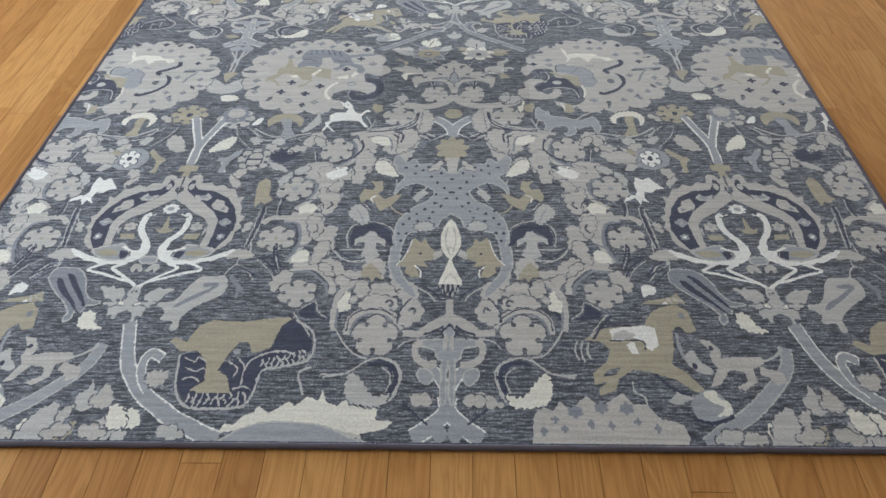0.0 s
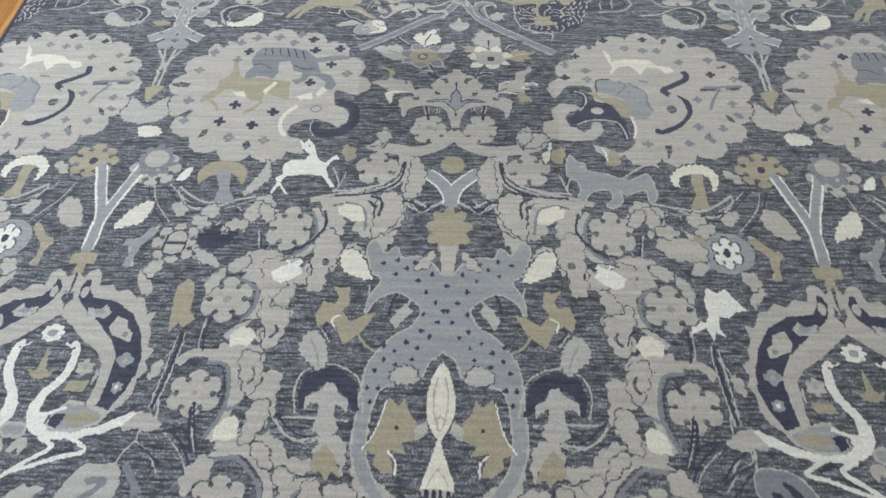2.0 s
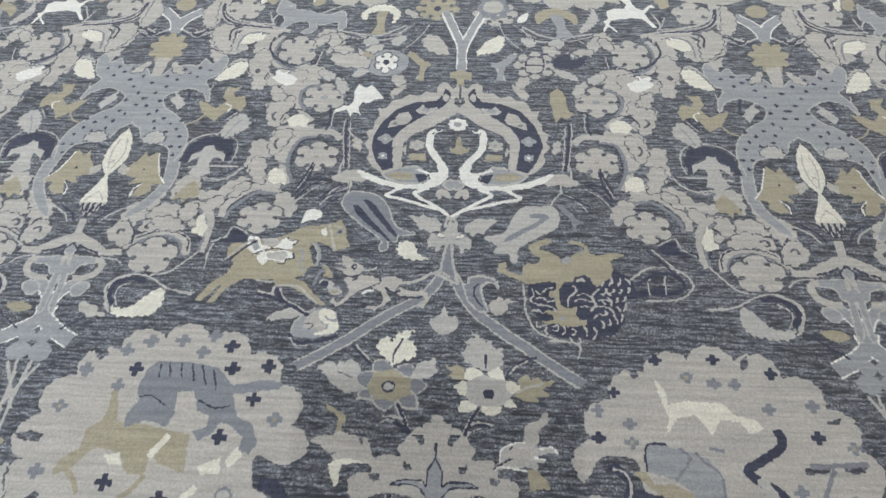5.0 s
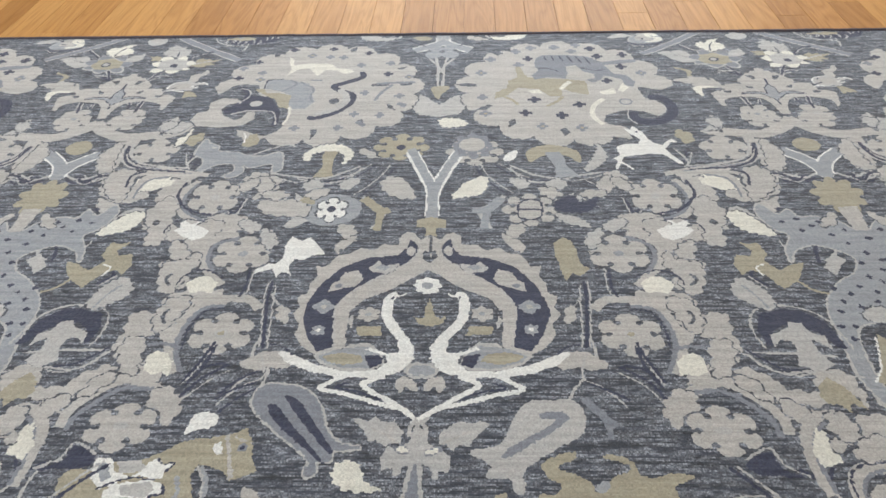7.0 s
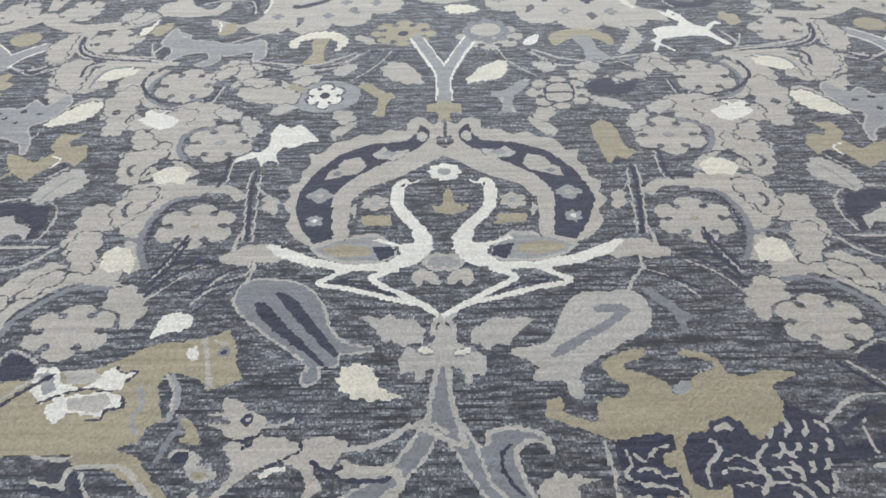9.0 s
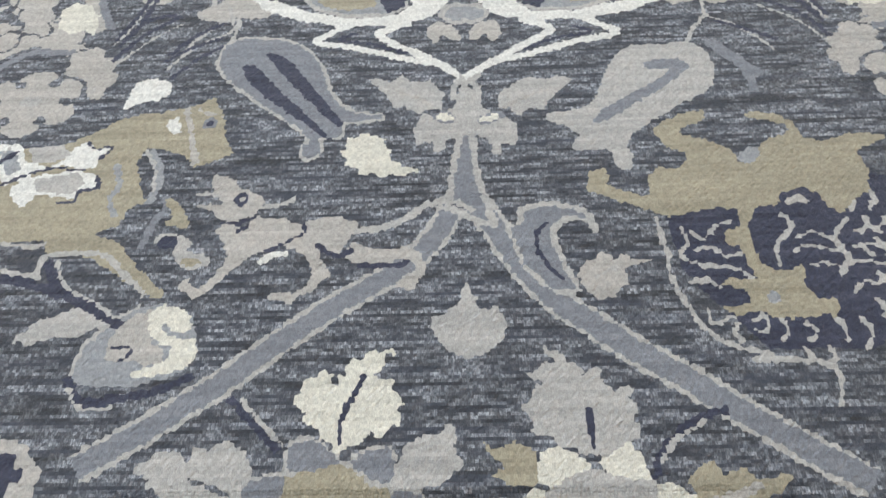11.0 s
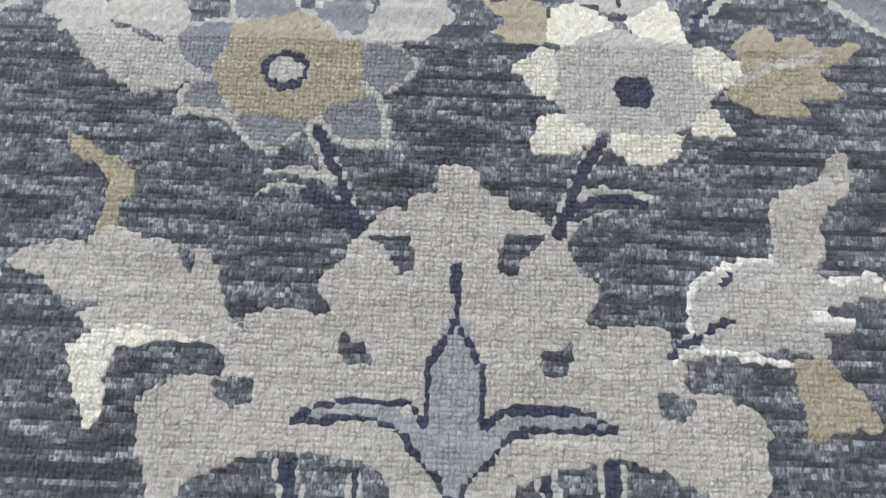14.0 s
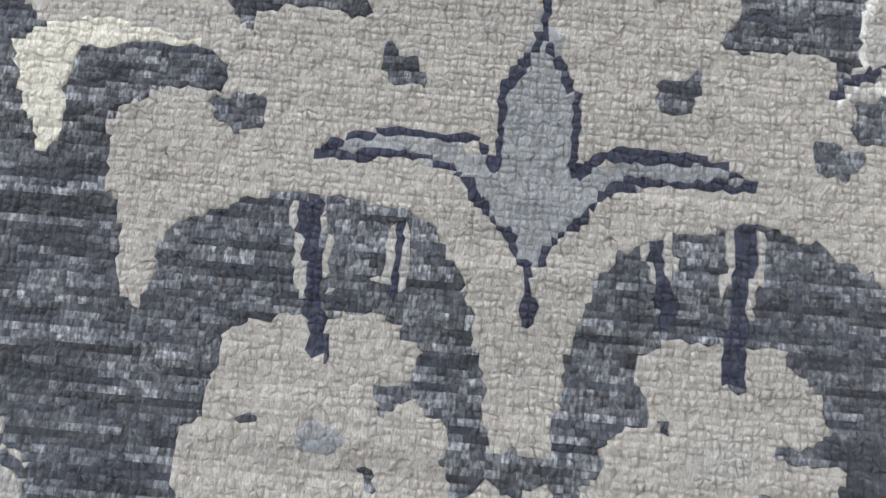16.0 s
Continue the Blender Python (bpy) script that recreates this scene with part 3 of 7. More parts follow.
poly("silver", False, (82.6, -32.6), (84.1, -31.7), (85.2, -31.4), (86.5, -32), (88.9, -32.4), (89, -34.5), (90.3, -35), (89.2, -36.2), (88.4, -37.3), (86, -37.6), (84.5, -37.7), (82.7, -36.9), (81.9, -35.9), (82.1, -32.9))
poly("navy", False, (85.2, -34.6), (85.8, -34.3), (86.8, -34.4), (87, -35.4), (86.8, -36), (85.4, -36), (85.1, -35.4))
stroke("silver", False, 0.9, (84.3, -37.9), (82.9, -40.4), (81.9, -43.5))
stroke("navy", False, 0.55, (84.3, -37.9), (83, -40.3), (81.8, -43.8))
stroke("silver", False, 0.3, (82.9, -41.2), (84, -40.6), (85.5, -40.5), (86.7, -40.9))
stroke("navy", False, 0.4, (82.8, -41.7), (84.3, -41), (86.4, -41.1))
stroke("silver", False, 0.3, (82.1, -43.6), (83.1, -42.3), (84.9, -41.5))
motif("round_fruit", first_row=False)
poly("silver", False, (43.3, -21.6), (44.6, -20), (45.9, -19.5), (47.2, -18.8), (48.8, -19), (50.6, -20.1), (49.2, -20.7), (47.9, -21.5), (46.2, -21.4), (44.7, -22))
blob("slate", False, (48.5, -24.1), (48.9, -22), (50.6, -20), (52.5, -18.7), (55.6, -18.9), (57.2, -21.1), (57.4, -23), (56.2, -24.4), (53, -25.1), (49.8, -25))
stroke("silver", False, 0.3, (48.5, -24.1), (48.9, -22), (50.6, -20), (52.5, -18.7))
blob("beige", False, (50.5, -21.9), (51.4, -20.1), (53.4, -19), (54, -20.1), (53.7, -21.5), (55, -22.6), (54.4, -23.6), (52.4, -23.2), (51, -23.2))
blob("ivory", False, (53.3, -19.7), (54.2, -18.6), (55.9, -19.1), (56.7, -20.6), (55.7, -21.1), (54.7, -20.3), (54.8, -21), (56.1, -21.5), (57.2, -21.5), (57.5, -23), (56.6, -23.8), (55.4, -24.2), (53.3, -24.5), (53, -23.9), (54.8, -23.5), (55.5, -22.2), (54, -21.5))
stroke("navy", False, 0.25, (50.9, -22), (52.1, -22), (52.5, -22.6), (51.6, -23.2))
stroke("navy", False, 0.7, (48.3, -24.4), (49.4, -26), (50.9, -26.3), (55.2, -25.5), (57.5, -24.4))
stroke("silver", False, 0.3, (48.6, -25.3), (49.9, -26.7), (52.2, -26.7))
stroke("navy", False, 0.5, (60.4, -26), (62, -27.6), (64.2, -30.1))
stroke("silver", False, 0.3, (61.2, -26), (62.8, -27.8), (64.6, -29.7))
stroke("navy", False, 0.6, (88.9, -32.4), (89.6, -30.5), (92.1, -28.3), (94.4, -27.5))
stroke("silver", False, 0.3, (89.5, -31.2), (90.8, -29.5), (92.8, -28.3))
motif("palmette")
poly("beige", True, (77.6, -39.3), (76.4, -39.6), (76.2, -40.8), (75, -41), (74.8, -41.8), (73.6, -41.8), (73, -42.7), (72.5, -43.3), (71.9, -43.8), (71.7, -44.6), (70.8, -45), (70.7, -46.2), (71.3, -46.9), (71.1, -47.2), (69.6, -47.1), (68.1, -47.1), (67.4, -47.4), (67.3, -48.2), (66.7, -48.5), (66.7, -49.5), (66.9, -50.2), (66.2, -50.3), (64.9, -50.4), (63.3, -51.2), (62.9, -51.9), (63.3, -52.5), (63.1, -53.8), (63.7, -54.7), (63.9, -56.4), (64.2, -57.3), (64.9, -57.9), (65.2, -57), (65.1, -56.1), (65.4, -55.1), (66.3, -54.4), (68.2, -53.7), (69.3, -53.4), (70.8, -53.5), (72.3, -53.8), (73.7, -54.1), (74.6, -54.8), (75.1, -55.7), (75.5, -56.6), (76, -58.8), (76.3, -61.2), (78, -61.1), (77.5, -44.8))
poly("ground", True, (73, -43.1), (75, -43.2), (75.4, -45.1), (74.5, -45.2), (74.2, -44.5), (73.8, -44))
poly("ground", True, (71.8, -47.9), (72.5, -48.4), (73.2, -48.6), (73.4, -49.5), (72.2, -49.6), (71.9, -48.7))
poly("ground", True, (66.1, -50.6), (68.1, -50.4), (68.1, -51.4), (67.3, -51.7), (66.6, -51.3))
poly("slate", True, (77.2, -46.2), (76.6, -48), (76.1, -49.5), (76, -52.3), (75.5, -51.9), (74.3, -51.2), (72.1, -51), (69.8, -52.1), (73.2, -52.1), (74.7, -52.5), (75.8, -53.5), (76.7, -54.6), (77.4, -55.5))
stroke("navy", True, 0.2, (77.1, -44.7), (77.2, -47.2), (76.6, -48.5), (76, -49.6), (76, -52.1), (75.2, -51.3), (73.1, -51.1), (71.4, -51.3), (69.8, -52.1))
stroke("navy", True, 0.2, (69.9, -52.1), (73.2, -52), (74.6, -52.3), (75.6, -53.4), (76.7, -54.4), (77, -55.1), (77.3, -55.1), (77.4, -57))
motif("spiked_leaf")
poly("tan", False, (57.1, -37.9), (57.7, -38.4), (59.2, -39.2), (60.3, -39.7), (61.2, -40.5), (61.1, -41.5), (60.6, -42.2), (60.7, -43.4), (59.6, -43.4), (59.8, -42.2), (59.8, -40.9), (58.9, -39.9), (57.6, -39.4))
poly("beige", False, (55.5, -45.3), (56.3, -44.6), (57.7, -44.2), (59.4, -44.2), (59.7, -43.4), (60.6, -43.1), (61.3, -43.6), (62.6, -43.7), (63.9, -44.1), (64.1, -45), (64.8, -45.7), (64.8, -45), (64.1, -44.2), (65.4, -44.4), (65.9, -45.5), (66.5, -47.2), (67.4, -48.3), (67.2, -48.9), (66.5, -49.4), (66.1, -48.8), (63.4, -48.9), (61.5, -49.1), (59.9, -48.2), (59.4, -47.5), (60.4, -47.1), (60.4, -46.9), (59.3, -47.1), (58.2, -46.7), (57.6, -45.9), (56.2, -45.5))
poly("ivory", False, (60, -48.6), (61.6, -48), (64.1, -48.2), (66, -48.8), (63.4, -48.9), (61.6, -49.1), (61.2, -50.7), (61.4, -52.2), (60.9, -53), (60.5, -52.4), (60, -51.2), (59.9, -52.8), (59.8, -53.3), (58.7, -53.3), (58.7, -52), (57.4, -52.5), (57, -52.2), (57.5, -50.9), (58.5, -49.5))
poly("beige", False, (95.2, -38.4), (95.9, -38.1), (96.5, -39.4), (95.9, -40.4), (94.9, -41.3), (94.5, -42.1), (94.8, -43.3), (94.2, -44.2), (92.3, -43.6), (92.3, -41.9), (92.1, -41), (93.2, -40.2), (94.7, -39.7))
poly("silver", False, (88, -45.4), (89, -44.3), (90.4, -43.9), (92.6, -43.5), (93.7, -44.1), (94.5, -44.7), (96.9, -44.5), (97.9, -45.7), (96.5, -45.4), (94.5, -46.2), (93.9, -46.7), (95.8, -46.5), (95.4, -47.2), (93.3, -47.2), (94.6, -47.5), (94.2, -48.5), (92.4, -48.2), (90, -48.6), (87.6, -48.8), (87.3, -48.5), (88, -47.3))
poly("beige", False, (89.4, -45.9), (91.1, -44.8), (93, -44.7), (94, -45.9), (93, -47.3), (90.6, -47.7), (89, -47.7))
stroke("white", False, 0.3, (88.1, -47.3), (88.1, -45.9), (88.8, -44.8), (90.4, -44), (92.3, -43.6))
stroke("white", False, 0.35, (87.4, -48.8), (88.7, -48.3), (91.3, -48.7), (92.7, -48.9))
stroke("white", False, 0.3, (94.6, -44.8), (96.9, -44.5), (97.8, -45.6))
stroke("white", False, 0.3, (94.5, -46.2), (93.9, -46.7), (95.8, -46.6))
stroke("navy", False, 0.35, (87.2, -48.7), (88.2, -47.8), (90.3, -46.7))
stroke("navy", False, 0.3, (89.4, -45.3), (89.8, -44.9), (90.2, -44.6))
poly("tan", False, (92.7, -48.6), (94.1, -48.6), (95.6, -49.8), (96.5, -51.3), (96, -51.8), (95.3, -51.3), (95, -51.8), (94.1, -51.5), (93.7, -52.1), (93, -52.1), (92.9, -50.1))
motif("hanging_flower")
petals("beige", True, (71.3, -63.4), 4.2, 3.4, 5)
poly("beige", False, (66.8, -61.3), (67.5, -60.9), (67.4, -60.1), (67.7, -59.2), (67.7, -58.3), (68.9, -57.7), (70, -57.4), (70.4, -57.7), (70.3, -58.7), (71, -58.8), (70.7, -57.7), (71.5, -57.3), (72.4, -57.1), (73.2, -57.3), (74, -58.1), (73.9, -58.8), (73.3, -59.3), (72.5, -59.5), (73, -60), (73.9, -59.7), (74.7, -60.2), (75.1, -60.8), (74.9, -61.8), (74.3, -62.8), (67, -63.5))
poly("beige", False, (79.9, -60.8), (80.8, -60.2), (81.6, -59.7), (81.2, -58.8), (80.9, -58), (81.9, -57.1), (83.7, -57.3), (83.9, -58.7), (84.4, -58.6), (84.4, -57.1), (85.6, -57.3), (86, -57.9), (86.8, -58.4), (87.1, -59.8), (86.6, -60.3), (85.3, -60.3), (85.5, -60.8), (86.6, -60.6), (87.7, -60.7), (87.3, -61.6), (79.8, -62.4), (80.3, -61.4))
disc("slate", False, (71, -61.2), 0.8, 0.5)
disc("silver", False, (83.8, -60.8), 0.9, 0.7)
poly("ground", False, (72.5, -59.5), (73.4, -59.4), (73.4, -60.1), (72.9, -60.2))
poly("ground", False, (68.6, -60.7), (69.2, -60.4), (69.3, -60.9), (68.7, -61))
poly("ground", False, (72.3, -62), (72.8, -62), (73.1, -62.7), (72.6, -62.6))
poly("ground", False, (81.7, -59.6), (82.2, -59.7), (82.2, -60.3), (81.9, -60.3))
stroke("silver", False, 0.3, (69.4, -53.7), (69.7, -55.3), (70, -57.1))
stroke("navy", False, 0.6, (69.9, -53.6), (70.2, -55.6), (70.7, -58.7))
stroke("silver", False, 0.3, (70.5, -53.8), (70.7, -55.6), (71, -56.9))
stroke("silver", False, 0.3, (72.8, -54.3), (72.8, -55.7), (72.3, -56.3))
stroke("navy", False, 0.4, (73, -54.2), (73.1, -55.5), (72.9, -56.7))
stroke("silver", False, 0.25, (73.3, -54.4), (73.3, -55.4), (73.3, -56.4))
stroke("silver", False, 0.25, (81.1, -54.2), (81.2, -55.4))
stroke("navy", False, 0.45, (81.4, -53.9), (81.6, -55.1), (82, -56.8))
stroke("silver", False, 0.25, (81.8, -53.8), (81.9, -55.1))
stroke("silver", False, 0.3, (83.9, -53.5), (83.8, -54.6), (83.5, -55.8))
stroke("navy", False, 0.6, (84.4, -53.3), (84.2, -55.1), (84, -58.6))
stroke("silver", False, 0.3, (84.8, -53.5), (84.7, -54.7), (84.5, -56.4))
motif("vine_crossing")
stroke("beige", True, 3.2, (0.4, 93.8), (-2.5, 90.2), (-7.2, 87.5), (-11.6, 87.5), (-16, 88.4))
stroke("beige", True, 2.3, (-17, 88), (-19.9, 89.2), (-21.8, 92.4))
leaf("silver", True, (-21.9, 93), (-18.7, 93.7), (-17.7, 95.6), (-15.3, 93.7), (-15.3, 90.5), (-18.2, 88.9), (-20.5, 89.9))
stroke("beige", True, 2.4, (-11, 87.5), (-8.5, 83.7), (-9.2, 80.4))
stroke("navy", True, 0.9, (-10.8, 85.1), (-11, 80.4), (-13.3, 76.4))
stroke("beige", True, 1.8, (-11.5, 86.2), (-12.1, 80.4), (-14.9, 76.4), (-20.8, 74.5))
disc("tan", True, (0.1, 83), 2.7, 2.8)
stroke("white", True, 3.4, (0.4, 70.6), (-1.5, 76), (-5.8, 80.4))
stroke("slate", True, 2.6, (0.4, 70.1), (-1.5, 76), (-6.4, 81))
motif("vine_flower")
petals("beige", True, (-17.4, 81.5), 5.1, 5.1, 5)
motif("spotted_medallion")
medal("beige", False, (-47.8, 108.1), 26, 25.5, 17)
blob("ground", False, (-30.5, 108.2), (-25.3, 107.1), (-19.1, 110), (-16.8, 97.6), (-20.3, 88.6), (-34, 85.5), (-36.1, 90.4), (-39.9, 92), (-40.6, 96.6), (-36.2, 98.5), (-31.2, 97.2), (-29.8, 101.5))
poly("beige", False, (-42.3, 102.1), (-38.4, 106.5), (-34.2, 109.7), (-30.9, 107.9), (-31, 103.8), (-28.2, 102), (-26, 98.9), (-26.6, 96.6), (-28.7, 95.1), (-31, 97), (-33.3, 98), (-36.9, 97.3), (-39.9, 95.5), (-40.8, 91.5), (-43.1, 92.8), (-43.2, 98.4))
stroke("navy", False, 2.6, (-29.1, 103.6), (-26.3, 103.2), (-24.7, 100.2), (-25, 96.2), (-27.9, 93.2), (-31.6, 92.7), (-33.9, 94.4), (-33.6, 96.9))
stroke("silver", False, 0.4, (-28.3, 102.3), (-26.3, 99.6), (-26.6, 96.9), (-28.7, 95.1))
stroke("silver", False, 0.3, (-33.6, 91.8), (-35, 94.4), (-34.6, 97.4))
disc("grey", False, (-34.5, 101.5), 1.5, 1.4)
disc("silver", False, (-34.5, 101.5), 1.1, 1.0)
stroke("ivory", False, 1.2, (-39.3, 102.8), (-42, 99.5), (-42.7, 95.3), (-40.9, 91.7))
crosses("navy", False, 1.5, (-55.2, 102.6), (-45.2, 100.3), (-57.6, 96.6), (-49.4, 95.5))
crosses("grey", False, 1.4, (-67.4, 116), (-65, 123.3), (-66.6, 96.7), (-67.2, 104), (-54.2, 91), (-45.5, 90.3), (-58.4, 127.7), (-54.5, 129.7), (-48.5, 129.9), (-42.7, 131.1), (-44.3, 127.6), (-28.5, 115.2), (-58.1, 120.2))
crosses("navy", False, 1.4, (-38, 124.4), (-31.5, 125.2), (-33, 118.7), (-37.4, 111.4), (-55.6, 123.6), (-39.2, 129))
disc("tan", False, (-67.4, 116), 0.4, 0.4)
disc("tan", False, (-66.6, 96.7), 0.4, 0.4)
disc("tan", False, (-54.2, 91), 0.4, 0.4)
disc("tan", False, (-45.5, 90.3), 0.4, 0.4)
disc("tan", False, (-28.5, 115.2), 0.4, 0.4)
poly("ground", False, (-73.6, 110.4), (-70.9, 111.3), (-68.4, 110.7), (-68.5, 109.2), (-72.2, 109.6))
poly("ground", False, (-68.9, 98.3), (-66, 100.7), (-64.9, 100.2), (-66.5, 98.3))
poly("ground", False, (-61.8, 90), (-61.2, 93.5), (-60, 94), (-60, 91.8))
poly("ground", False, (-49.6, 86.9), (-50.6, 89.3), (-49.3, 90.3), (-48.4, 88.4))
poly("ground", False, (-77.8, 120.2), (-74.4, 121.1), (-71.3, 119.9), (-74.1, 119))
poly("ground", False, (-65, 127.5), (-62.7, 128.2), (-61.7, 126.4), (-63.2, 125.3))
motif("spotted_round")
medal("beige", False, (48.2, 107.9), 25.4, 24.9, 17)
blob("ground", False, (25.8, 107.9), (27.9, 110.8), (33.1, 110.6), (34.6, 105.3), (39.9, 104.4), (42.7, 97.9), (42.6, 91.3), (38.9, 87.8), (33.8, 90), (26.3, 90.8), (22.6, 92.7), (21.3, 97.8), (22.2, 103.2))
poly("navy", False, (27.7, 109.3), (30, 110), (32.1, 108.2), (32.3, 105.4), (37.5, 104.9), (39.4, 101.4), (41.1, 97.5), (41.4, 92), (40.1, 92), (39.7, 96), (37.8, 98.3), (33.5, 98.6), (28.1, 96.9), (27.1, 98.6), (30.6, 102.6), (31.3, 106.5), (29.2, 108.8))
poly("beige", False, (23.5, 102.2), (25.6, 104.4), (29.6, 104), (30.8, 102.6), (27.7, 101.3), (26.7, 99.1), (27.9, 96.4), (31, 94.6), (32.5, 95.4), (33.2, 98), (35.1, 98), (35.6, 94.9), (33.5, 92.1), (28.5, 91.4), (23.1, 91.9), (21.1, 94.7), (21.7, 97.8), (24, 98.6))
disc("silver", False, (34.5, 101.9), 1.5, 1.3)
stroke("silver", False, 0.35, (29.2, 109.1), (31.4, 108.2), (32.1, 105.1), (30.5, 101.8))
stroke("silver", False, 0.4, (29.4, 96.9), (33.5, 98.6), (38.9, 98), (40.5, 94.9), (40.8, 92.3))
stroke("ivory", False, 0.6, (42.5, 100), (43.3, 96.2), (42.5, 92.3))
poly("tan", False, (32.3, 108.5), (34.7, 108.8), (36, 106.5), (38.9, 106.8), (42.2, 105.6), (42.4, 99.4), (40.3, 100), (38.5, 104.1), (36.4, 105.1))
poly("slate", False, (35.2, 113.2), (38.6, 113.4), (41.6, 112.6), (45.3, 111.4), (46.6, 108.5), (47.3, 105.6), (48.2, 102.5), (46.4, 99.4), (43.5, 99.2), (42.1, 101.3), (42.2, 105.6), (39.5, 107.4), (34.9, 108.8))
stroke("navy", False, 0.4, (34.9, 108.8), (35.2, 113.1), (38.6, 113.6))
stroke("grey", False, 0.5, (40.5, 113.2), (42.3, 111.1), (39.4, 107.4))
stroke("grey", False, 0.5, (43.2, 112.6), (44.5, 110.8), (46.9, 108.8), (47.1, 104.1), (48.1, 102.2))
stroke("grey", False, 0.6, (45.5, 113.2), (48.2, 112.9))
poly("ivory", False, (37.8, 125.8), (39.5, 123.8), (39.8, 120.9), (43.3, 121.9), (49.3, 121.4), (50.9, 119.4), (54.4, 118.9), (55.5, 117.2), (53.2, 116.1), (51.7, 118.1), (48.4, 118.4), (46.6, 115.3), (45.6, 117), (44.1, 119.2), (41.1, 118.4), (38.8, 115.2), (39.7, 118.6), (38.8, 120.9))
stroke("navy", False, 1.6, (57.6, 117.2), (57.8, 114.2), (54.2, 111.6), (51.6, 109.9), (53.3, 107.8), (56.4, 105.8), (56.6, 101.6), (53.6, 97.2), (49.8, 94.9), (47.7, 95.4))
stroke("silver", False, 1.6, (53.2, 108.4), (55.1, 105.3), (55.3, 101.5), (52.6, 98.1), (49, 96.7))
disc("ground", False, (52.7, 102.8), 1.2, 1.4)
crosses("navy", False, 1.2, (38.4, 129.6), (30.5, 122.8), (48.8, 130), (58.4, 127.7), (64.2, 116), (27.4, 114.2))
crosses("grey", False, 1.2, (43.6, 126.2), (48.3, 125.4), (51.9, 125.2), (64.3, 121.7), (69.5, 114.3), (32.9, 113.5), (32.8, 117), (59.4, 106.4), (67.7, 105), (58.1, 96.6), (63.9, 96.2), (45.5, 90.7), (55.2, 90.9), (56.9, 120.9), (27.5, 119.4))
disc("tan", False, (69.5, 114.3), 0.4, 0.4)
disc("tan", False, (32.9, 113.5), 0.4, 0.4)
disc("tan", False, (43.6, 126.2), 0.4, 0.4)
poly("ground", False, (49.1, 90), (50.9, 90.3), (50.7, 88.1), (49.6, 85.6), (49.5, 88.3))
poly("ground", False, (53.3, 129.7), (54.9, 131.3), (54.8, 128.8), (53.5, 128.1))
poly("ground", False, (33.6, 126.8), (34.8, 128.2), (35.3, 126.1), (34.2, 125.5))
poly("ground", False, (66.2, 119), (68.8, 119.9), (67.9, 118.4), (66.3, 118.4))
poly("ground", False, (60.5, 110.8), (65.1, 110.9), (64.6, 109.7), (60.8, 109.6))
poly("ground", False, (67.4, 111.1), (71, 111.5), (70.1, 110), (67.4, 109.9))
poly("ground", False, (59.1, 93.7), (60.4, 94.7), (61.1, 90.8), (60.1, 91.8))
poly("ground", False, (65.1, 101.4), (66.6, 100.2), (67.5, 98.1), (65.7, 99.1))
motif("bud_stem")
leaf("silver", True, (-4.8, -54.8), (-3.4, -52.5), (-0.8, -55.2), (0.8, -55.5), (4.4, -51.5), (4.6, -56.5), (3.8, -58.8), (1.1, -61.1), (-1.7, -60.6), (-4.3, -60.1), (-6, -57.3))
blob("tan", False, (-1.9, -47.6), (2.3, -47.3), (0.6, -51.1), (-0.3, -53.5), (-1.5, -51.1))
stroke("silver", True, 0.6, (0.6, -46.9), (0.8, -37.3), (1.5, -31.3))
stroke("silver", True, 0.6, (1.1, -41.8), (-1, -36.5), (-3.1, -32.6))
disc("slate", True, (2.1, -30.3), 2.2, 2)
leaf("ivory", False, (0.5, -62.4), (4.9, -62.4), (6.3, -64.9), (2.7, -65.9), (0.8, -65.1))
motif("fallow_figure")
poly("white", False, (-39.4, 80.8), (-39.3, 82.7), (-37.4, 83.8), (-34.5, 83.8), (-33.8, 85.5), (-35.9, 88.1), (-36.8, 90.3), (-35.4, 89.6), (-34.8, 91.1), (-33.1, 88.4), (-32.2, 85.5), (-31.3, 83.9), (-29.9, 83.1), (-27.4, 85.7), (-26.3, 84.1), (-27.9, 84.3), (-29.4, 81.5), (-28.5, 78.7), (-26.4, 75.2), (-27.7, 75.5), (-30, 79), (-32.8, 79.4), (-35.7, 79), (-38.5, 78.3), (-40.1, 74), (-40.9, 71.7), (-40.8, 73.8), (-40, 76.7), (-40.7, 77.9), (-39.1, 79.2))
stroke("white", False, 0.5, (-40.1, 77.2), (-37.2, 73.1))
disc("navy", False, (-34.3, 88.5), 0.3, 0.3)
motif("plain_beast")
rimmed("slate", False, (26.9, 86.4), (28.3, 84.8), (30.4, 83.6), (30.9, 81.5), (34.8, 80.9), (37.7, 79.5), (40.6, 79), (44.1, 80.8), (45.3, 78.1), (45.5, 73.8), (44.1, 72.5), (43.4, 75.9), (41.1, 75.4), (39, 74.4), (37.5, 75.5), (37.8, 72.6), (35.8, 70.5), (34.4, 71.3), (35.9, 72.9), (35.5, 75.6), (33.1, 76), (30.4, 74.4), (29.2, 72.2), (27.9, 72.6), (28.9, 75.9), (28.2, 78.5), (26.1, 80.4))
stroke("silver", False, 0.5, (38.7, 79.7), (42.2, 82.4), (45.5, 84.1), (47, 83.1))
poly("tan", False, (35.2, 84.1), (36.2, 88.1), (37.6, 88.8), (38.5, 86.3), (38.6, 84.1), (36.8, 83.2))
stroke("white", False, 0.4, (34.6, 89.2), (35.4, 87.3), (35.6, 85))
disc("silver", False, (29.6, 83.1), 0.5, 0.5)
motif("small_flame")
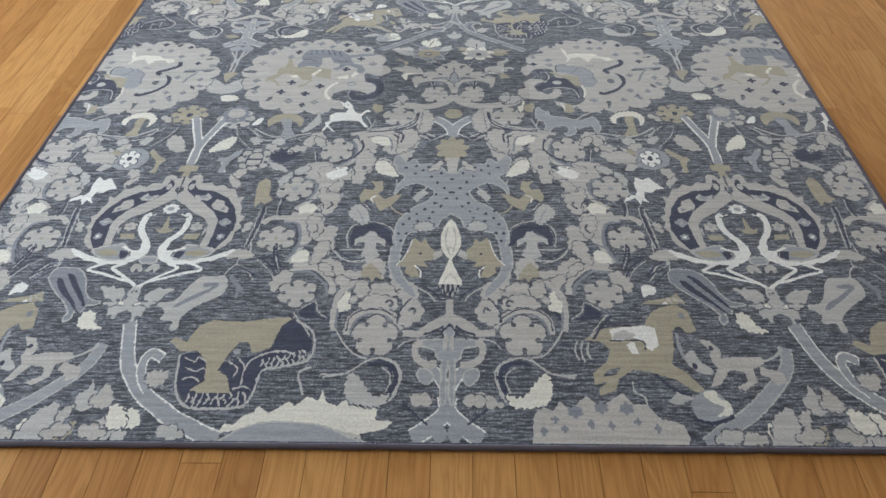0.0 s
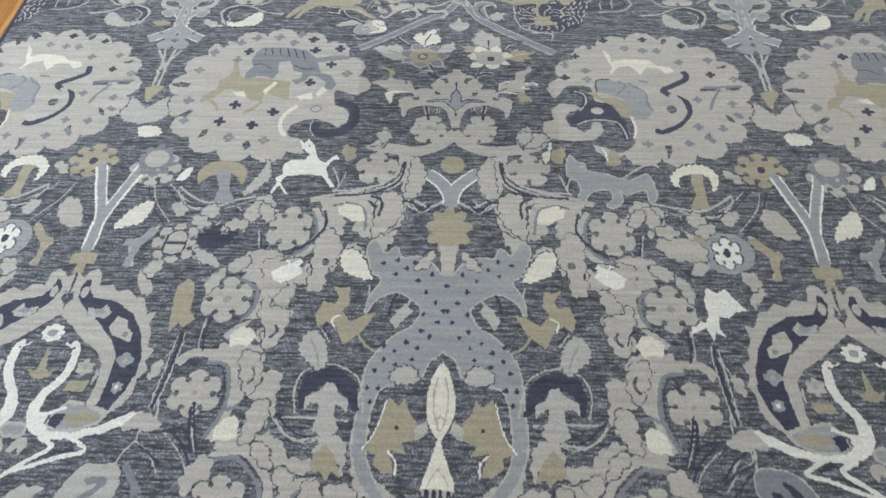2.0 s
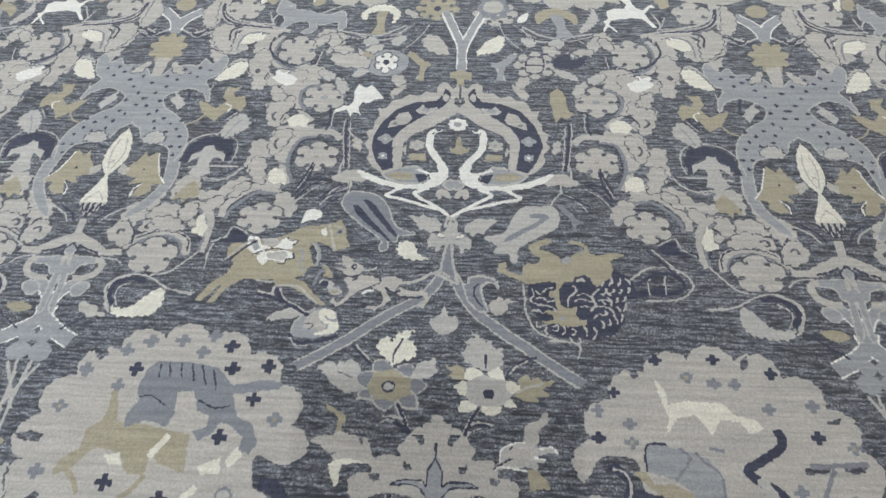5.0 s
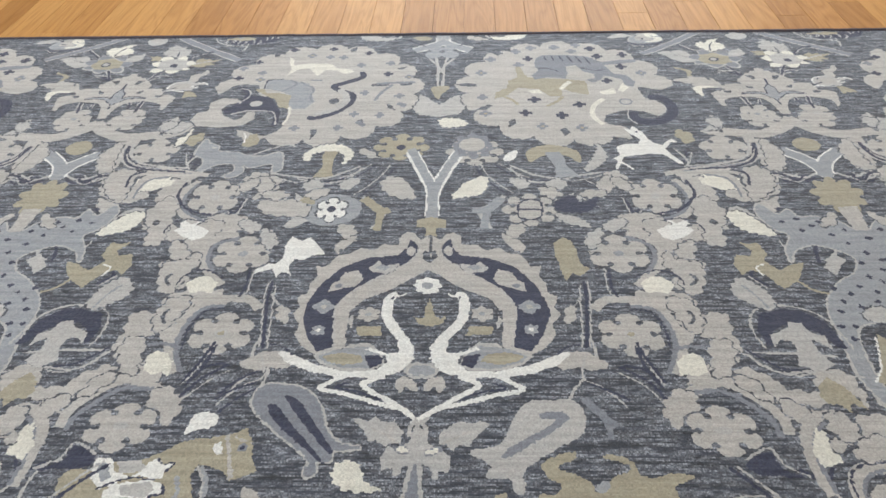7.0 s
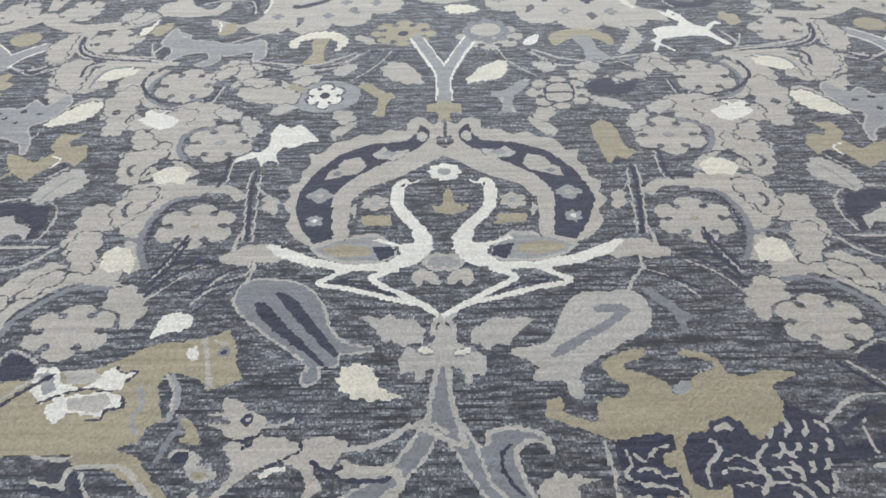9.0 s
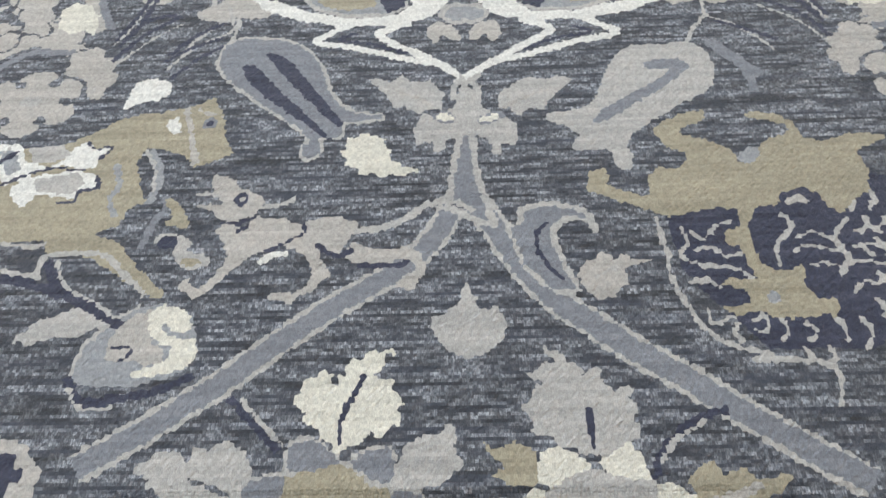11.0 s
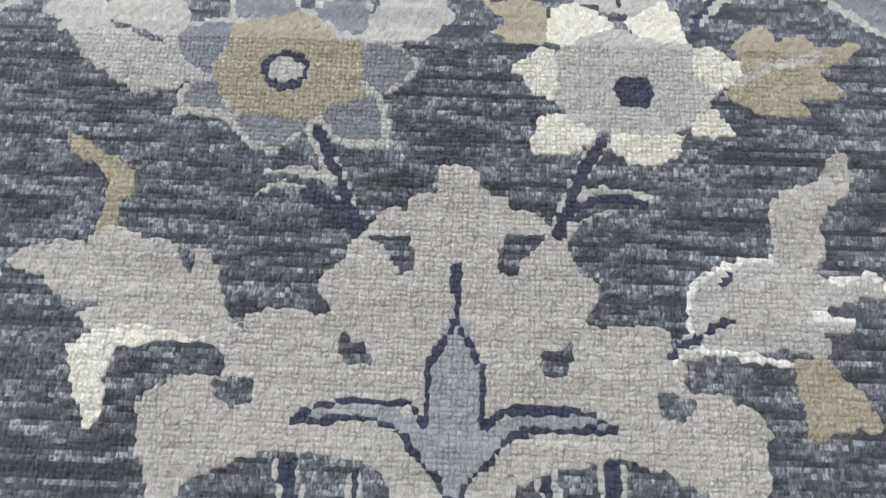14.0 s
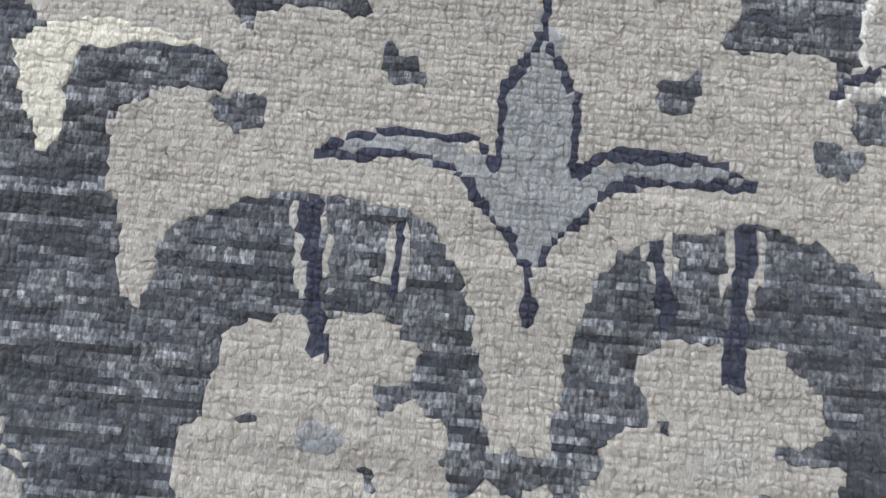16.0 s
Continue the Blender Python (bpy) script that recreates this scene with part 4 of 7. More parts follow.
leaf("ivory", False, (21, 84.1), (20.9, 87.1), (22, 87.7), (22.8, 91.1), (23, 87.7), (24.4, 87.1), (22.1, 84.4))
blob("tan", False, (-25.2, 84.4), (-25.9, 87.4), (-24.6, 86.4), (-23.6, 88.6), (-22.7, 85.6), (-24.1, 83.8))
motif("mushroom_flower")
blob("tan", False, (-57.8, 76), (-58.6, 80), (-56, 82.9), (-51.8, 83.3), (-48.1, 81.2), (-47.2, 78.4), (-47.9, 75.8), (-49.7, 78.4), (-52.4, 79.5), (-55.8, 78.3))
poly("slate", False, (-54.7, 80.3), (-51.5, 80.3), (-50.7, 77.8), (-50.6, 75), (-48.1, 70.2), (-53.4, 70.1), (-52.9, 75), (-54.2, 77.8))
leaf("ivory", False, (49.3, 79.5), (51.2, 82.6), (54.6, 84.1), (58.1, 83.2), (59.9, 79.8), (58.3, 75.9), (58.1, 79.6), (55.6, 81.1), (51.8, 80.3), (50.6, 76.9))
poly("tan", False, (54, 81.1), (56.8, 81.1), (56.2, 78.1), (56.3, 74.3), (56.6, 70.9), (52.4, 70.5), (54.2, 75.3), (53.6, 78.6))
motif("twig_leaf")
leaf("silver", False, (-43.3, 83.9), (-42, 80.1), (-42.1, 77.9), (-43.6, 75.1), (-46.2, 72.8), (-47.1, 73.4), (-45.1, 77.3), (-43.7, 80.7))
blob("white", False, (-63.4, 77.1), (-62.1, 80), (-60.3, 81.1), (-60.6, 78.3), (-61.7, 76.8))
lobed("beige", False, (60.9, 81.9), (63.4, 81.5), (64.9, 79.3), (66.1, 78.2), (63.3, 78.9))
motif("rosette")
petals("tan", False, (69.9, 82.7), 6, 5.5, 8)
disc("navy", False, (69.9, 82.7), 0.9, 1.1)
petals("beige", False, (-69.2, 80.5), 6.2, 5.8, 8)
petals("tan", False, (-69.1, 81.1), 2.8, 2.9, 6)
motif("twig")
stroke("navy", True, 0.35, (-69.4, 75.5), (-67.3, 69.9), (-62.5, 63.3))
stroke("silver", True, 0.25, (-68.1, 75.6), (-66.2, 70.2), (-61.6, 64.1))
stroke("navy", True, 0.35, (-65.3, 75.3), (-61.8, 71), (-58.3, 67.4), (-50.1, 67.8))
stroke("silver", True, 0.25, (-64.4, 75.7), (-60.8, 71.7), (-57.7, 68.7), (-50.3, 69.2))
stroke("silver", True, 0.3, (-50.2, 68.4), (-46.5, 69.9), (-41.5, 72.3))
stroke("navy", True, 0.35, (-47.6, 68.4), (-45.2, 66.9), (-45.1, 65.1))
poly("silver", True, (-55.5, 61.3), (-53, 62.4), (-50.1, 64.7), (-50.8, 61.4), (-53.1, 58.9))
poly("silver", True, (-54.2, 55), (-51.5, 56.8), (-49.8, 52.9), (-51.9, 52.6))
stroke("silver", True, 0.9, (-63.5, 63.3), (-65.3, 60.8), (-67.9, 58.6), (-67.9, 56.1), (-66.3, 52))
blob("beige", True, (-64.1, 48.4), (-62.7, 49.4), (-61.7, 52.8), (-61, 53.5), (-61.7, 49.5), (-60.4, 46.4), (-61.4, 44.4), (-61.5, 47))
motif("fork_stem")
stroke("white", True, 2.7, (77.4, 56.3), (77.1, 65.2), (74.7, 73.2), (72.4, 80.9))
stroke("slate", True, 1.8, (77.5, 55.3), (77.1, 65.2), (74.7, 73.7), (72.1, 82.1))
poly("tan", True, (74.5, 55.1), (77.7, 55.9), (77.9, 50.7), (76.2, 49.8), (76.4, 52.5), (74.6, 52.5))
motif("oval_flower")
disc("slate", False, (58.1, 58.7), 5.7, 5.5)
petals("white", False, (58.1, 58.7), 3, 4.2, 6)
disc("navy", False, (58.1, 58.7), 0.8, 1.2)
petals("beige", False, (-58.7, 58.5), 5.4, 5.6, 8)
stroke("navy", False, 0.4, (-60.9, 60.7), (-58.7, 62.1), (-56.6, 60.7), (-56.9, 56.2), (-59.1, 55.1), (-61.1, 56.2), (-60.9, 60.7))
stroke("navy", False, 0.6, (-60.9, 58.5), (-56.7, 58.5))
lobed("beige", False, (43.7, 61.3), (47.5, 62.3), (50.9, 61.9), (53.5, 59.9), (53.4, 56.7), (50.7, 56.4), (46.2, 57.3))
blob("tan", False, (51.5, 61.9), (53.4, 64.3), (54.5, 60.7))
leaf("silver", False, (-53.3, 61), (-50.4, 63), (-48, 64.4), (-50.1, 60.4), (-51.8, 59.1))
stroke("navy", False, 2.3, (-53.5, 58.5), (-50.3, 58.5), (-46.3, 60))
leaf("silver", False, (-54.1, 57.1), (-50, 55.2), (-48.2, 52.5), (-52.3, 53.9))
motif("twig")
stroke("tan", False, 2, (63.7, 62.6), (67.4, 58.2), (69.1, 58.6))
stroke("tan", False, 1.5, (67.4, 58.2), (67.3, 51.6))
stroke("slate", False, 2, (-64.2, 62.5), (-66.8, 58.5), (-69.7, 58.6))
stroke("slate", False, 1.5, (-66.8, 58.5), (-67.6, 52.1))
stroke("beige", False, 2, (61, 52.6), (62.9, 49.8), (61.2, 46.3))
stroke("beige", False, 2, (-61.8, 52.5), (-63.5, 49.8), (-61.3, 45.4))
motif("plain_star_figure")
poly("white", False, (47.5, 38.5), (48.3, 42.1), (50.8, 41.3), (51.7, 43.1), (51.4, 46.8), (52.2, 49.9), (54.1, 48.3), (55.7, 49.4), (59.2, 44.3), (56.9, 43.9), (55.6, 42.4), (53.7, 42.8), (53.2, 40.3), (54.3, 37.9), (52.4, 39.2), (51.7, 37.2), (50.6, 39.9), (49.1, 39.2))
poly("tan", False, (99.3, 47.4), (101, 49.3), (102.4, 48.2), (103.2, 45.4), (103.2, 41.5), (104.8, 39.6), (102.7, 37.6), (101.6, 38.6), (100.4, 36.3), (99.7, 39.8), (99.3, 43.6))
motif("side_leaf")
lobed("beige", False, (67, 67.4), (68.1, 70.6), (71.1, 69.5), (73.7, 63.2), (71, 62.6), (68.6, 64.2))
leaf("ivory", False, (-73.6, 62.5), (-71.4, 67.3), (-68, 70.5), (-66.6, 68.8), (-68, 64.1), (-70.8, 63.1))
motif("canopy")
poly("beige", True, (76.9, 50.2), (75.5, 48.6), (74.6, 50.4), (73.2, 51.1), (72, 49.9), (71.6, 46.9), (68.9, 47.2), (67.3, 45.3), (65, 46.2), (63.1, 44.3), (61.4, 44), (59.8, 40.3), (58, 41), (58.8, 38), (57.7, 35.8), (57.6, 33.2), (56.1, 32.2), (57.1, 29.6), (56.2, 27.8), (57.6, 25.5), (57.4, 22.9), (59, 20.1), (61.4, 18.3), (65.6, 20), (65.3, 24.3), (65.3, 28.7), (67.2, 31.6), (70.6, 33.8), (73.1, 35.9), (75.6, 38.2), (77.3, 39.6))
poly("navy", True, (73.7, 48.6), (74.6, 48), (75.4, 45.9), (75.1, 44), (74, 42.3), (71.7, 39.7), (67.5, 36.6), (65.1, 34.2), (63.6, 31.7), (63, 28.7), (63.3, 24.3), (64.1, 20.2), (61.3, 19.1), (59.2, 22.9), (58, 27.1), (58.1, 30.7), (59.6, 35.7), (62.5, 40.3), (66.7, 43), (71.9, 43.9), (73.3, 46.2))
stroke("silver", True, 0.2, (75.4, 45.9), (74, 42.3), (67.5, 36.4), (63.7, 31.5), (63, 28), (63.9, 20.2))
flower("slate", True, (61, 29.8), 1.8, 1.7, 4)
disc("beige", True, (61, 29.8), 0.5, 0.5)
flower("slate", True, (60.9, 24), 1.2, 1.4, 6)
disc("white", True, (60.9, 24), 0.4, 0.5)
poly("beige", True, (61.2, 33.6), (61.4, 35.9), (62.5, 36.8), (63, 38.8), (65.4, 39.7), (66.5, 37.2), (65.6, 35.3), (63.6, 34.5))
disc("grey", True, (62.7, 35.3), 0.6, 0.6)
poly("silver", True, (67, 40.2), (68.6, 42.2), (69.5, 40.9), (72.4, 41.6), (70.9, 39), (68.1, 38.9))
poly("slate", True, (68, 40.2), (69.1, 41.3), (70.9, 40.7), (69.7, 39.6))
disc("silver", True, (74, 45.2), 0.8, 1.4)
disc("beige", True, (74, 45.2), 0.55, 1.1)
poly("ground", True, (77, 44.9), (76.3, 45.6), (76, 43.5), (77.2, 41.8))
flower("white", True, (77.6, 35.3), 2.1, 2.2, 8)
disc("slate", True, (77.6, 35.3), 0.7, 0.8)
poly("tan", False, (75.3, 27.5), (76.4, 26.7), (77.2, 27.2), (77.3, 29.6), (77.7, 32.2), (78.4, 29.6), (78.8, 27.3), (79.7, 26.7), (80.7, 27.6), (79.9, 25.6), (78.2, 24.9), (76.3, 25.6))
flower("beige", True, (68.4, 27.9), 1.9, 1.9, 6)
disc("slate", True, (68.4, 27.9), 0.5, 0.5)
poly("tan", True, (66.7, 25), (70.5, 24.9), (71, 22.7), (67.1, 22.9))
flower("grey", True, (71.9, 22.4), 0.5, 0.5, 6)
poly("silver", True, (65.2, 26.5), (66, 28), (66.1, 24.3))
motif("s_scroll")
poly("beige", True, (50.2, 16.6), (52, 17.9), (53.1, 19), (55.6, 19.2), (59.2, 17.3), (57.2, 15.2), (54.4, 15.8), (53.2, 15), (50.8, 15.6))
poly("silver", True, (61, 18.1), (63, 19.7), (65.3, 19.7), (66.3, 20.8), (69.1, 21.1), (71, 19), (71.8, 16.1), (69.9, 14.4), (65.9, 14.7), (62.5, 16.3))
poly("slate", True, (61.8, 18.1), (63.7, 19.2), (66.1, 20), (69.2, 20.3), (70.7, 18.7), (71.4, 16.4), (69.5, 15.2), (65.9, 15.4), (62.9, 16.7))
poly("tan", True, (62.4, 18.1), (65.4, 18.9), (68.1, 18.2), (68.8, 16.8), (65.8, 16.1), (63.4, 16.9))
poly("navy", True, (68.7, 18.4), (71, 18.3), (71.5, 16.2), (69.8, 15.2), (69.2, 16.8))
stroke("white", True, 1.7, (72.6, 33), (71.6, 32.4), (71.2, 30.2), (71.5, 26.9), (72.9, 24.1), (74.5, 21.5), (75.3, 17.1))
stroke("white", True, 0.4, (72.3, 32.8), (73.2, 32.5), (73.9, 33.3))
disc("navy", True, (71.9, 32), 0.25, 0.3)
poly("white", True, (73.4, 22.6), (75.1, 21.7), (76.2, 19.9), (75.8, 16.9), (74.6, 15), (73.3, 14.1), (70, 13.2), (67.2, 13.4), (65.4, 13), (63.7, 14), (61.1, 14.4), (59.5, 15.4), (57.6, 16.3), (55.5, 18.8), (56.3, 19.2), (58, 18.3), (61.7, 16.2), (66.7, 14.6), (70.6, 14.8), (72.1, 16.4), (71.8, 18.1), (68.7, 19.5), (69.4, 20), (72.1, 18.6), (73.7, 18.6))
stroke("white", True, 0.8, (66.2, 13.5), (64.1, 12.3), (63, 11.1), (67.3, 9.8), (72, 7.9), (75.1, 7.1))
stroke("white", True, 0.9, (72.1, 13.7), (70.1, 12.7), (69.1, 11.7), (71.9, 9.5), (75.5, 6.7), (78.2, 4.3))
stroke("navy", True, 0.4, (67, 12.2), (65.2, 11.3), (68.7, 10.4), (71.9, 8.8))
stroke("silver", True, 0.7, (77.4, 5), (78.3, 3.8), (78.4, 2))
disc("silver", True, (78, 14.9), 1.8, 1.6)
disc("slate", True, (78, 14.9), 1.3, 1.0)
blob("beige", True, (73.7, 11.8), (74.4, 13.5), (76.2, 12.9), (76.9, 10.7), (76, 10.7), (75.2, 11.5), (74.6, 10.2))
stroke("navy", True, 0.6, (53.1, 19.8), (51.5, 31.6), (51.4, 36.2))
stroke("silver", True, 0.25, (52.6, 19.8), (50.9, 31.6), (50.9, 36.2))
stroke("silver", True, 0.25, (53.7, 19.8), (52.6, 30), (52.1, 35.6))
stroke("silver", True, 0.3, (51.9, 33.2), (53.9, 29.3), (52.6, 29))
stroke("navy", True, 0.3, (53.9, 20.8), (56.1, 20.1), (57.7, 18.3))
stroke("silver", True, 0.3, (53.1, 18.7), (54.4, 13.7), (51.7, 11.5), (49, 7.7))
stroke("navy", True, 0.4, (53.7, 12.4), (51.1, 11), (48.5, 8.9))
motif("white_leaf")
poly("white", False, (46.2, 2.1), (46.3, 4.2), (46.5, 5.7), (47.9, 6.6), (50, 5.7), (50, 4.2), (49.1, 3.1), (47.7, 3.1), (46.9, 2.5))
stroke("navy", False, 0.4, (49.7, 6.3), (51.6, 8.8), (54, 11.1))
motif("tulip_bud")
rimmed("grey", False, (53.9, 8.3), (54.5, 11.3), (56.8, 11.9), (60.7, 11.1), (63.5, 7.9), (64.9, 3.5), (67, 0.9), (70.1, 0), (68.1, -0.5), (66.5, -0.6), (66.2, -2.2), (64.5, -2.2), (64.6, -3.8), (63.4, -4.6), (63, -3.4), (63.5, -2.7), (62.6, -1.4), (58.6, 2.4), (55.6, 5.5))
blob("navy", False, (56.3, 7.8), (57.7, 7.6), (60, 4.5), (64.1, -0.8), (65.8, -2.6), (64.2, -1.7), (60.8, 1.4), (57.5, 5.1))
blob("navy", False, (58.4, 9.5), (60.5, 8.6), (63.6, 3.8), (66.5, -0.9), (64.8, 0.2), (61.5, 4.7))
rimmed("silver", False, (99.3, 4.6), (99.1, 7.3), (97.8, 8.8), (95.6, 8.6), (92.8, 8.6), (90.9, 6.4), (89.4, 2.5), (87.7, 0.1), (84.5, -0.5), (86.2, -1.4), (87.2, -2.8), (86.5, -4.1), (89.6, -4.4), (89.8, -6.1), (90.9, -6), (90.7, -3.7), (92.7, -1.5), (95.8, 0.6), (98.6, 2.6))
blob("grey", False, (93.6, 6.2), (95.8, 6.7), (97.5, 6.1), (96.7, 4.5), (91.4, 0.1), (88.2, -1.4), (89.9, 0.6), (95.8, 5), (94, 5.2))
stroke("silver", False, 0.4, (54.5, 11.3), (54.9, 15.3), (52.7, 14.5), (50.4, 11))
stroke("navy", False, 0.5, (53.6, 15), (51.1, 13.1), (48.9, 10))
stroke("silver", False, 0.4, (97.8, 8.8), (98.8, 11.4), (100.4, 13.5))
stroke("grey", False, 1.3, (99.6, 9.2), (101.6, 6.5), (103.4, 3.9))
stroke("grey", False, 0.8, (102.1, 6.1), (102.5, 3.1), (102.5, 1.5))
motif("star_leaf")
poly("silver", False, (68.3, 5.2), (69.4, 5.4), (70.4, 4.6), (71.5, 5.7), (72.2, 4.6), (74, 5), (75.3, 2.8), (75, 0.5), (73.9, 1.1), (73.1, 0.1), (71.8, 1.2), (70.8, 1.1), (70.1, 2.9))
stroke("beige", False, 0.35, (70.9, 3.5), (72.6, 2.5), (74.4, 0.9))
poly("silver", False, (87, 4.4), (85.6, 5), (84.4, 4.4), (83.3, 5), (81.5, 3.8), (80.2, 2.4), (80.3, 0.8), (81.1, 0.7), (82, -0.4), (83.1, 0.5), (84.2, 0.1), (85, 1.7), (85.6, 2.9))
stroke("beige", False, 0.35, (84.7, 3.1), (82.7, 2.1), (80.5, 0.5))
poly("silver", False, (72.8, -1.6), (73.3, 0.3), (74.7, -0.2), (76.3, 1.3), (76.7, 2.9), (77.5, 3.6), (78.5, 2.6), (78.8, 1), (79.5, 0.3), (80.6, -0.3), (81.8, -1.3), (81.5, -3.6), (80.3, -3.2), (80, -4.8), (79.4, -4.5), (79.3, -2.9), (77.4, -2), (75.5, -2.8), (75.1, -4.3), (74.4, -4.2), (74.3, -3), (72.9, -3.4))
blob("grey", False, (74.2, -0.3), (75.1, 0.5), (76.2, -0.3), (75.9, -1.1), (74.9, -1))
blob("ivory", False, (74.4, -0.3), (75.1, 0.2), (76, -0.4), (75.8, -0.8), (74.9, -0.7))
blob("grey", False, (78.3, -0.6), (79.4, 0.1), (80.4, 0.3), (80.6, -0.3), (79.4, -1.1), (78.5, -1.1))
blob("ivory", False, (78.5, -0.6), (79.5, -0.1), (80.3, 0), (80.3, -0.3), (79.3, -0.9), (78.7, -0.9))
stroke("silver", False, 0.4, (76.9, 5.9), (77.2, 4.3), (77, 2.8))
stroke("silver", False, 0.4, (78.6, 5.7), (78.2, 4.3), (78.3, 2.8))
leaf("ivory", False, (66.8, -3.5), (67.7, -2.2), (70, -2.8), (71, -5.1), (72.9, -6.3), (69.3, -6.4), (67.2, -5.3))
motif("plain_rider_shape", first_row=False)
poly("tan", False, (32.2, -5), (33.5, -3.4), (37, -4), (36.3, -2.3), (41.4, -2.5), (44.6, -0.7), (47, 1), (50.6, 1.7), (53.4, 2.6), (54.4, 3.6), (55.7, 0.7), (56.2, -1.7), (57.3, -3.9), (55.7, -4.7), (54.2, -5.2), (53.3, -4), (51.7, -3.2), (49.6, -2.9), (48.9, -4.2), (49.6, -6.6), (50.6, -8.7), (49.3, -9.5), (49.1, -11), (47.2, -11.9), (49.6, -13), (51.4, -15.4), (53.9, -17.4), (54.1, -18.1), (52.5, -17.8), (50, -16), (47.4, -14.2), (43.4, -13.5), (43.4, -12.4), (39.5, -12.3), (36.4, -12.6), (34, -14.9), (32.5, -18.2), (30.8, -18.4), (32.5, -15.6), (33.1, -13.4), (29.8, -18), (28.4, -17.7), (30.4, -14), (33.3, -11.3), (34.2, -8.8), (32.5, -6.9))
poly("white", False, (36, -3.2), (36.1, -1.9), (38, -1.9), (39, -3.9), (41.2, -4.7), (42.2, -4.3), (43, -2.6), (44.2, -1.8), (45.1, -2.7), (46.4, -2.8), (45.5, -3.9), (45.7, -5), (44.6, -5.1), (42.5, -4.5), (40.2, -5.4), (37.7, -6.8), (38, -6.5), (36.4, -5))
poly("silver", False, (38.9, -2.3), (41.9, -2.1), (43, -3.3), (41.5, -4.3), (39.7, -4.2))
poly("slate", False, (36.4, -2.7), (37.9, -2.7), (38.9, -4.8), (37.5, -5.9), (38, -5.6))
poly("white", False, (38.7, -7.2), (39.1, -6.4), (39.3, -5.6), (40.7, -5.6), (44.2, -5.3), (45.7, -5.8), (46.1, -7.1), (44.8, -7.4), (44.4, -8.4), (41.1, -7.7), (40.4, -9), (39.4, -8.5))
poly("silver", False, (40.4, -6), (44.3, -5.6), (45.1, -6.8), (44.1, -7.9), (40.9, -7.4))
stroke("navy", False, 0.3, (37.7, -6.6), (39.3, -5.6), (41.6, -4.9), (44.7, -5.3))
stroke("navy", False, 0.35, (45.9, -6), (46.3, -7.1), (44.9, -7.6), (44.6, -8.6), (43.1, -8.6))
stroke("navy", False, 0.3, (44.1, -1.8), (45, -2.8), (46.4, -2.7), (45.6, -4.1))
disc("grey", False, (54.6, -0.2), 0.7, 0.6)
disc("navy", False, (54.6, -0.2), 0.35, 0.3)
poly("white", False, (50.6, 0.3), (51.6, 0.9), (52.2, -1.2), (51, -1.1))
stroke("beige", False, 0.6, (52, 2.1), (53, -0.9), (54.2, -4.8))
stroke("beige", False, 0.4, (55.6, 0.8), (54, 1.2), (53.1, 2.1))
stroke("slate", False, 0.8, (49.9, -3.2), (51.2, -5.3), (51.2, -7.2), (50.8, -9))
stroke("silver", False, 0.3, (49.5, -3.2), (50.8, -5.3), (50.9, -7.7))
stroke("slate", False, 0.5, (47.1, -4.7), (48, -7), (47.6, -8.4), (48.6, -10.2))
stroke("grey", False, 0.6, (51.2, -13.6), (51.6, -11.3), (52.3, -9.7), (52.4, -8.1))
poly("tan", False, (52.1, -8.4), (53.2, -8.7), (54.3, -10.1), (55, -11.6), (53.8, -11.5), (52.6, -11.2), (53.3, -10.6))
blob("silver", False, (52, -12.9), (52.8, -12.1), (54.6, -12.5), (55.4, -13.2), (55.1, -13.9), (56.6, -14.1), (57.2, -14.9), (55.9, -15.5), (54.6, -15.1), (53.7, -13.7))
disc("navy", False, (53.4, -13.1), 0.9, 0.6)
blob("tan", False, (55, -14.6), (56.2, -14.5), (56.4, -15), (55.1, -15.1))
stroke("silver", False, 0.45, (43.5, -16), (43.5, -14.2), (45, -13.7), (48.4, -14), (50.3, -15.7), (52.6, -17.8))
stroke("silver", False, 0.4, (39.5, -12.6), (42.5, -13), (43.5, -12.5))
stroke("navy", False, 0.7, (44, -14.4), (45.6, -17.1), (48.6, -19), (51.2, -20.4))
stroke("silver", False, 0.3, (44.7, -14.3), (46, -16.8), (48.4, -18.3), (50.9, -19.9))
stroke("silver", False, 0.6, (40.3, -15.2), (42.4, -15.8), (43.9, -16))
stroke("navy", False, 0.8, (40.6, -15.9), (43.6, -16.7), (46.1, -17.7))
stroke("silver", False, 0.4, (28.4, -10.7), (28.6, -6.1), (29.8, -3), (32.4, -2.2))
motif("plain_striped_shape", first_row=False)
poly("navy", False, (-61.8, -10.3), (-55.8, -9.9), (-47.7, -8.4), (-45, -7.6), (-41.8, -9.3), (-40.8, -12.5), (-38.7, -11.7), (-35.4, -11.3), (-34.9, -12.8), (-42.9, -14.3), (-43.7, -19.3), (-45.6, -22.1), (-49.5, -23.1), (-56.5, -23.1), (-59.5, -19.3), (-61.4, -16.7))
stroke("silver", False, 0.4, (92, -11.7), (92.3, -14.6), (92.3, -17.2), (93, -19.6), (94.3, -22), (96.1, -23.1), (98.4, -23.6))
stroke("silver", False, 0.3, (93.9, -12.6), (94.1, -14.2), (93.4, -15.2), (94.8, -16.2), (97.3, -16.5), (98.3, -17.4))
stroke("silver", False, 0.3, (94.7, -13.1), (95.4, -13.9), (96.7, -12.6), (98, -12.2))
stroke("silver", False, 0.3, (94.6, -14.9), (96, -14.6), (96.8, -15.5), (98, -15.2))
stroke("silver", False, 0.3, (93.3, -17.7), (95.1, -17.6), (96, -18.3))
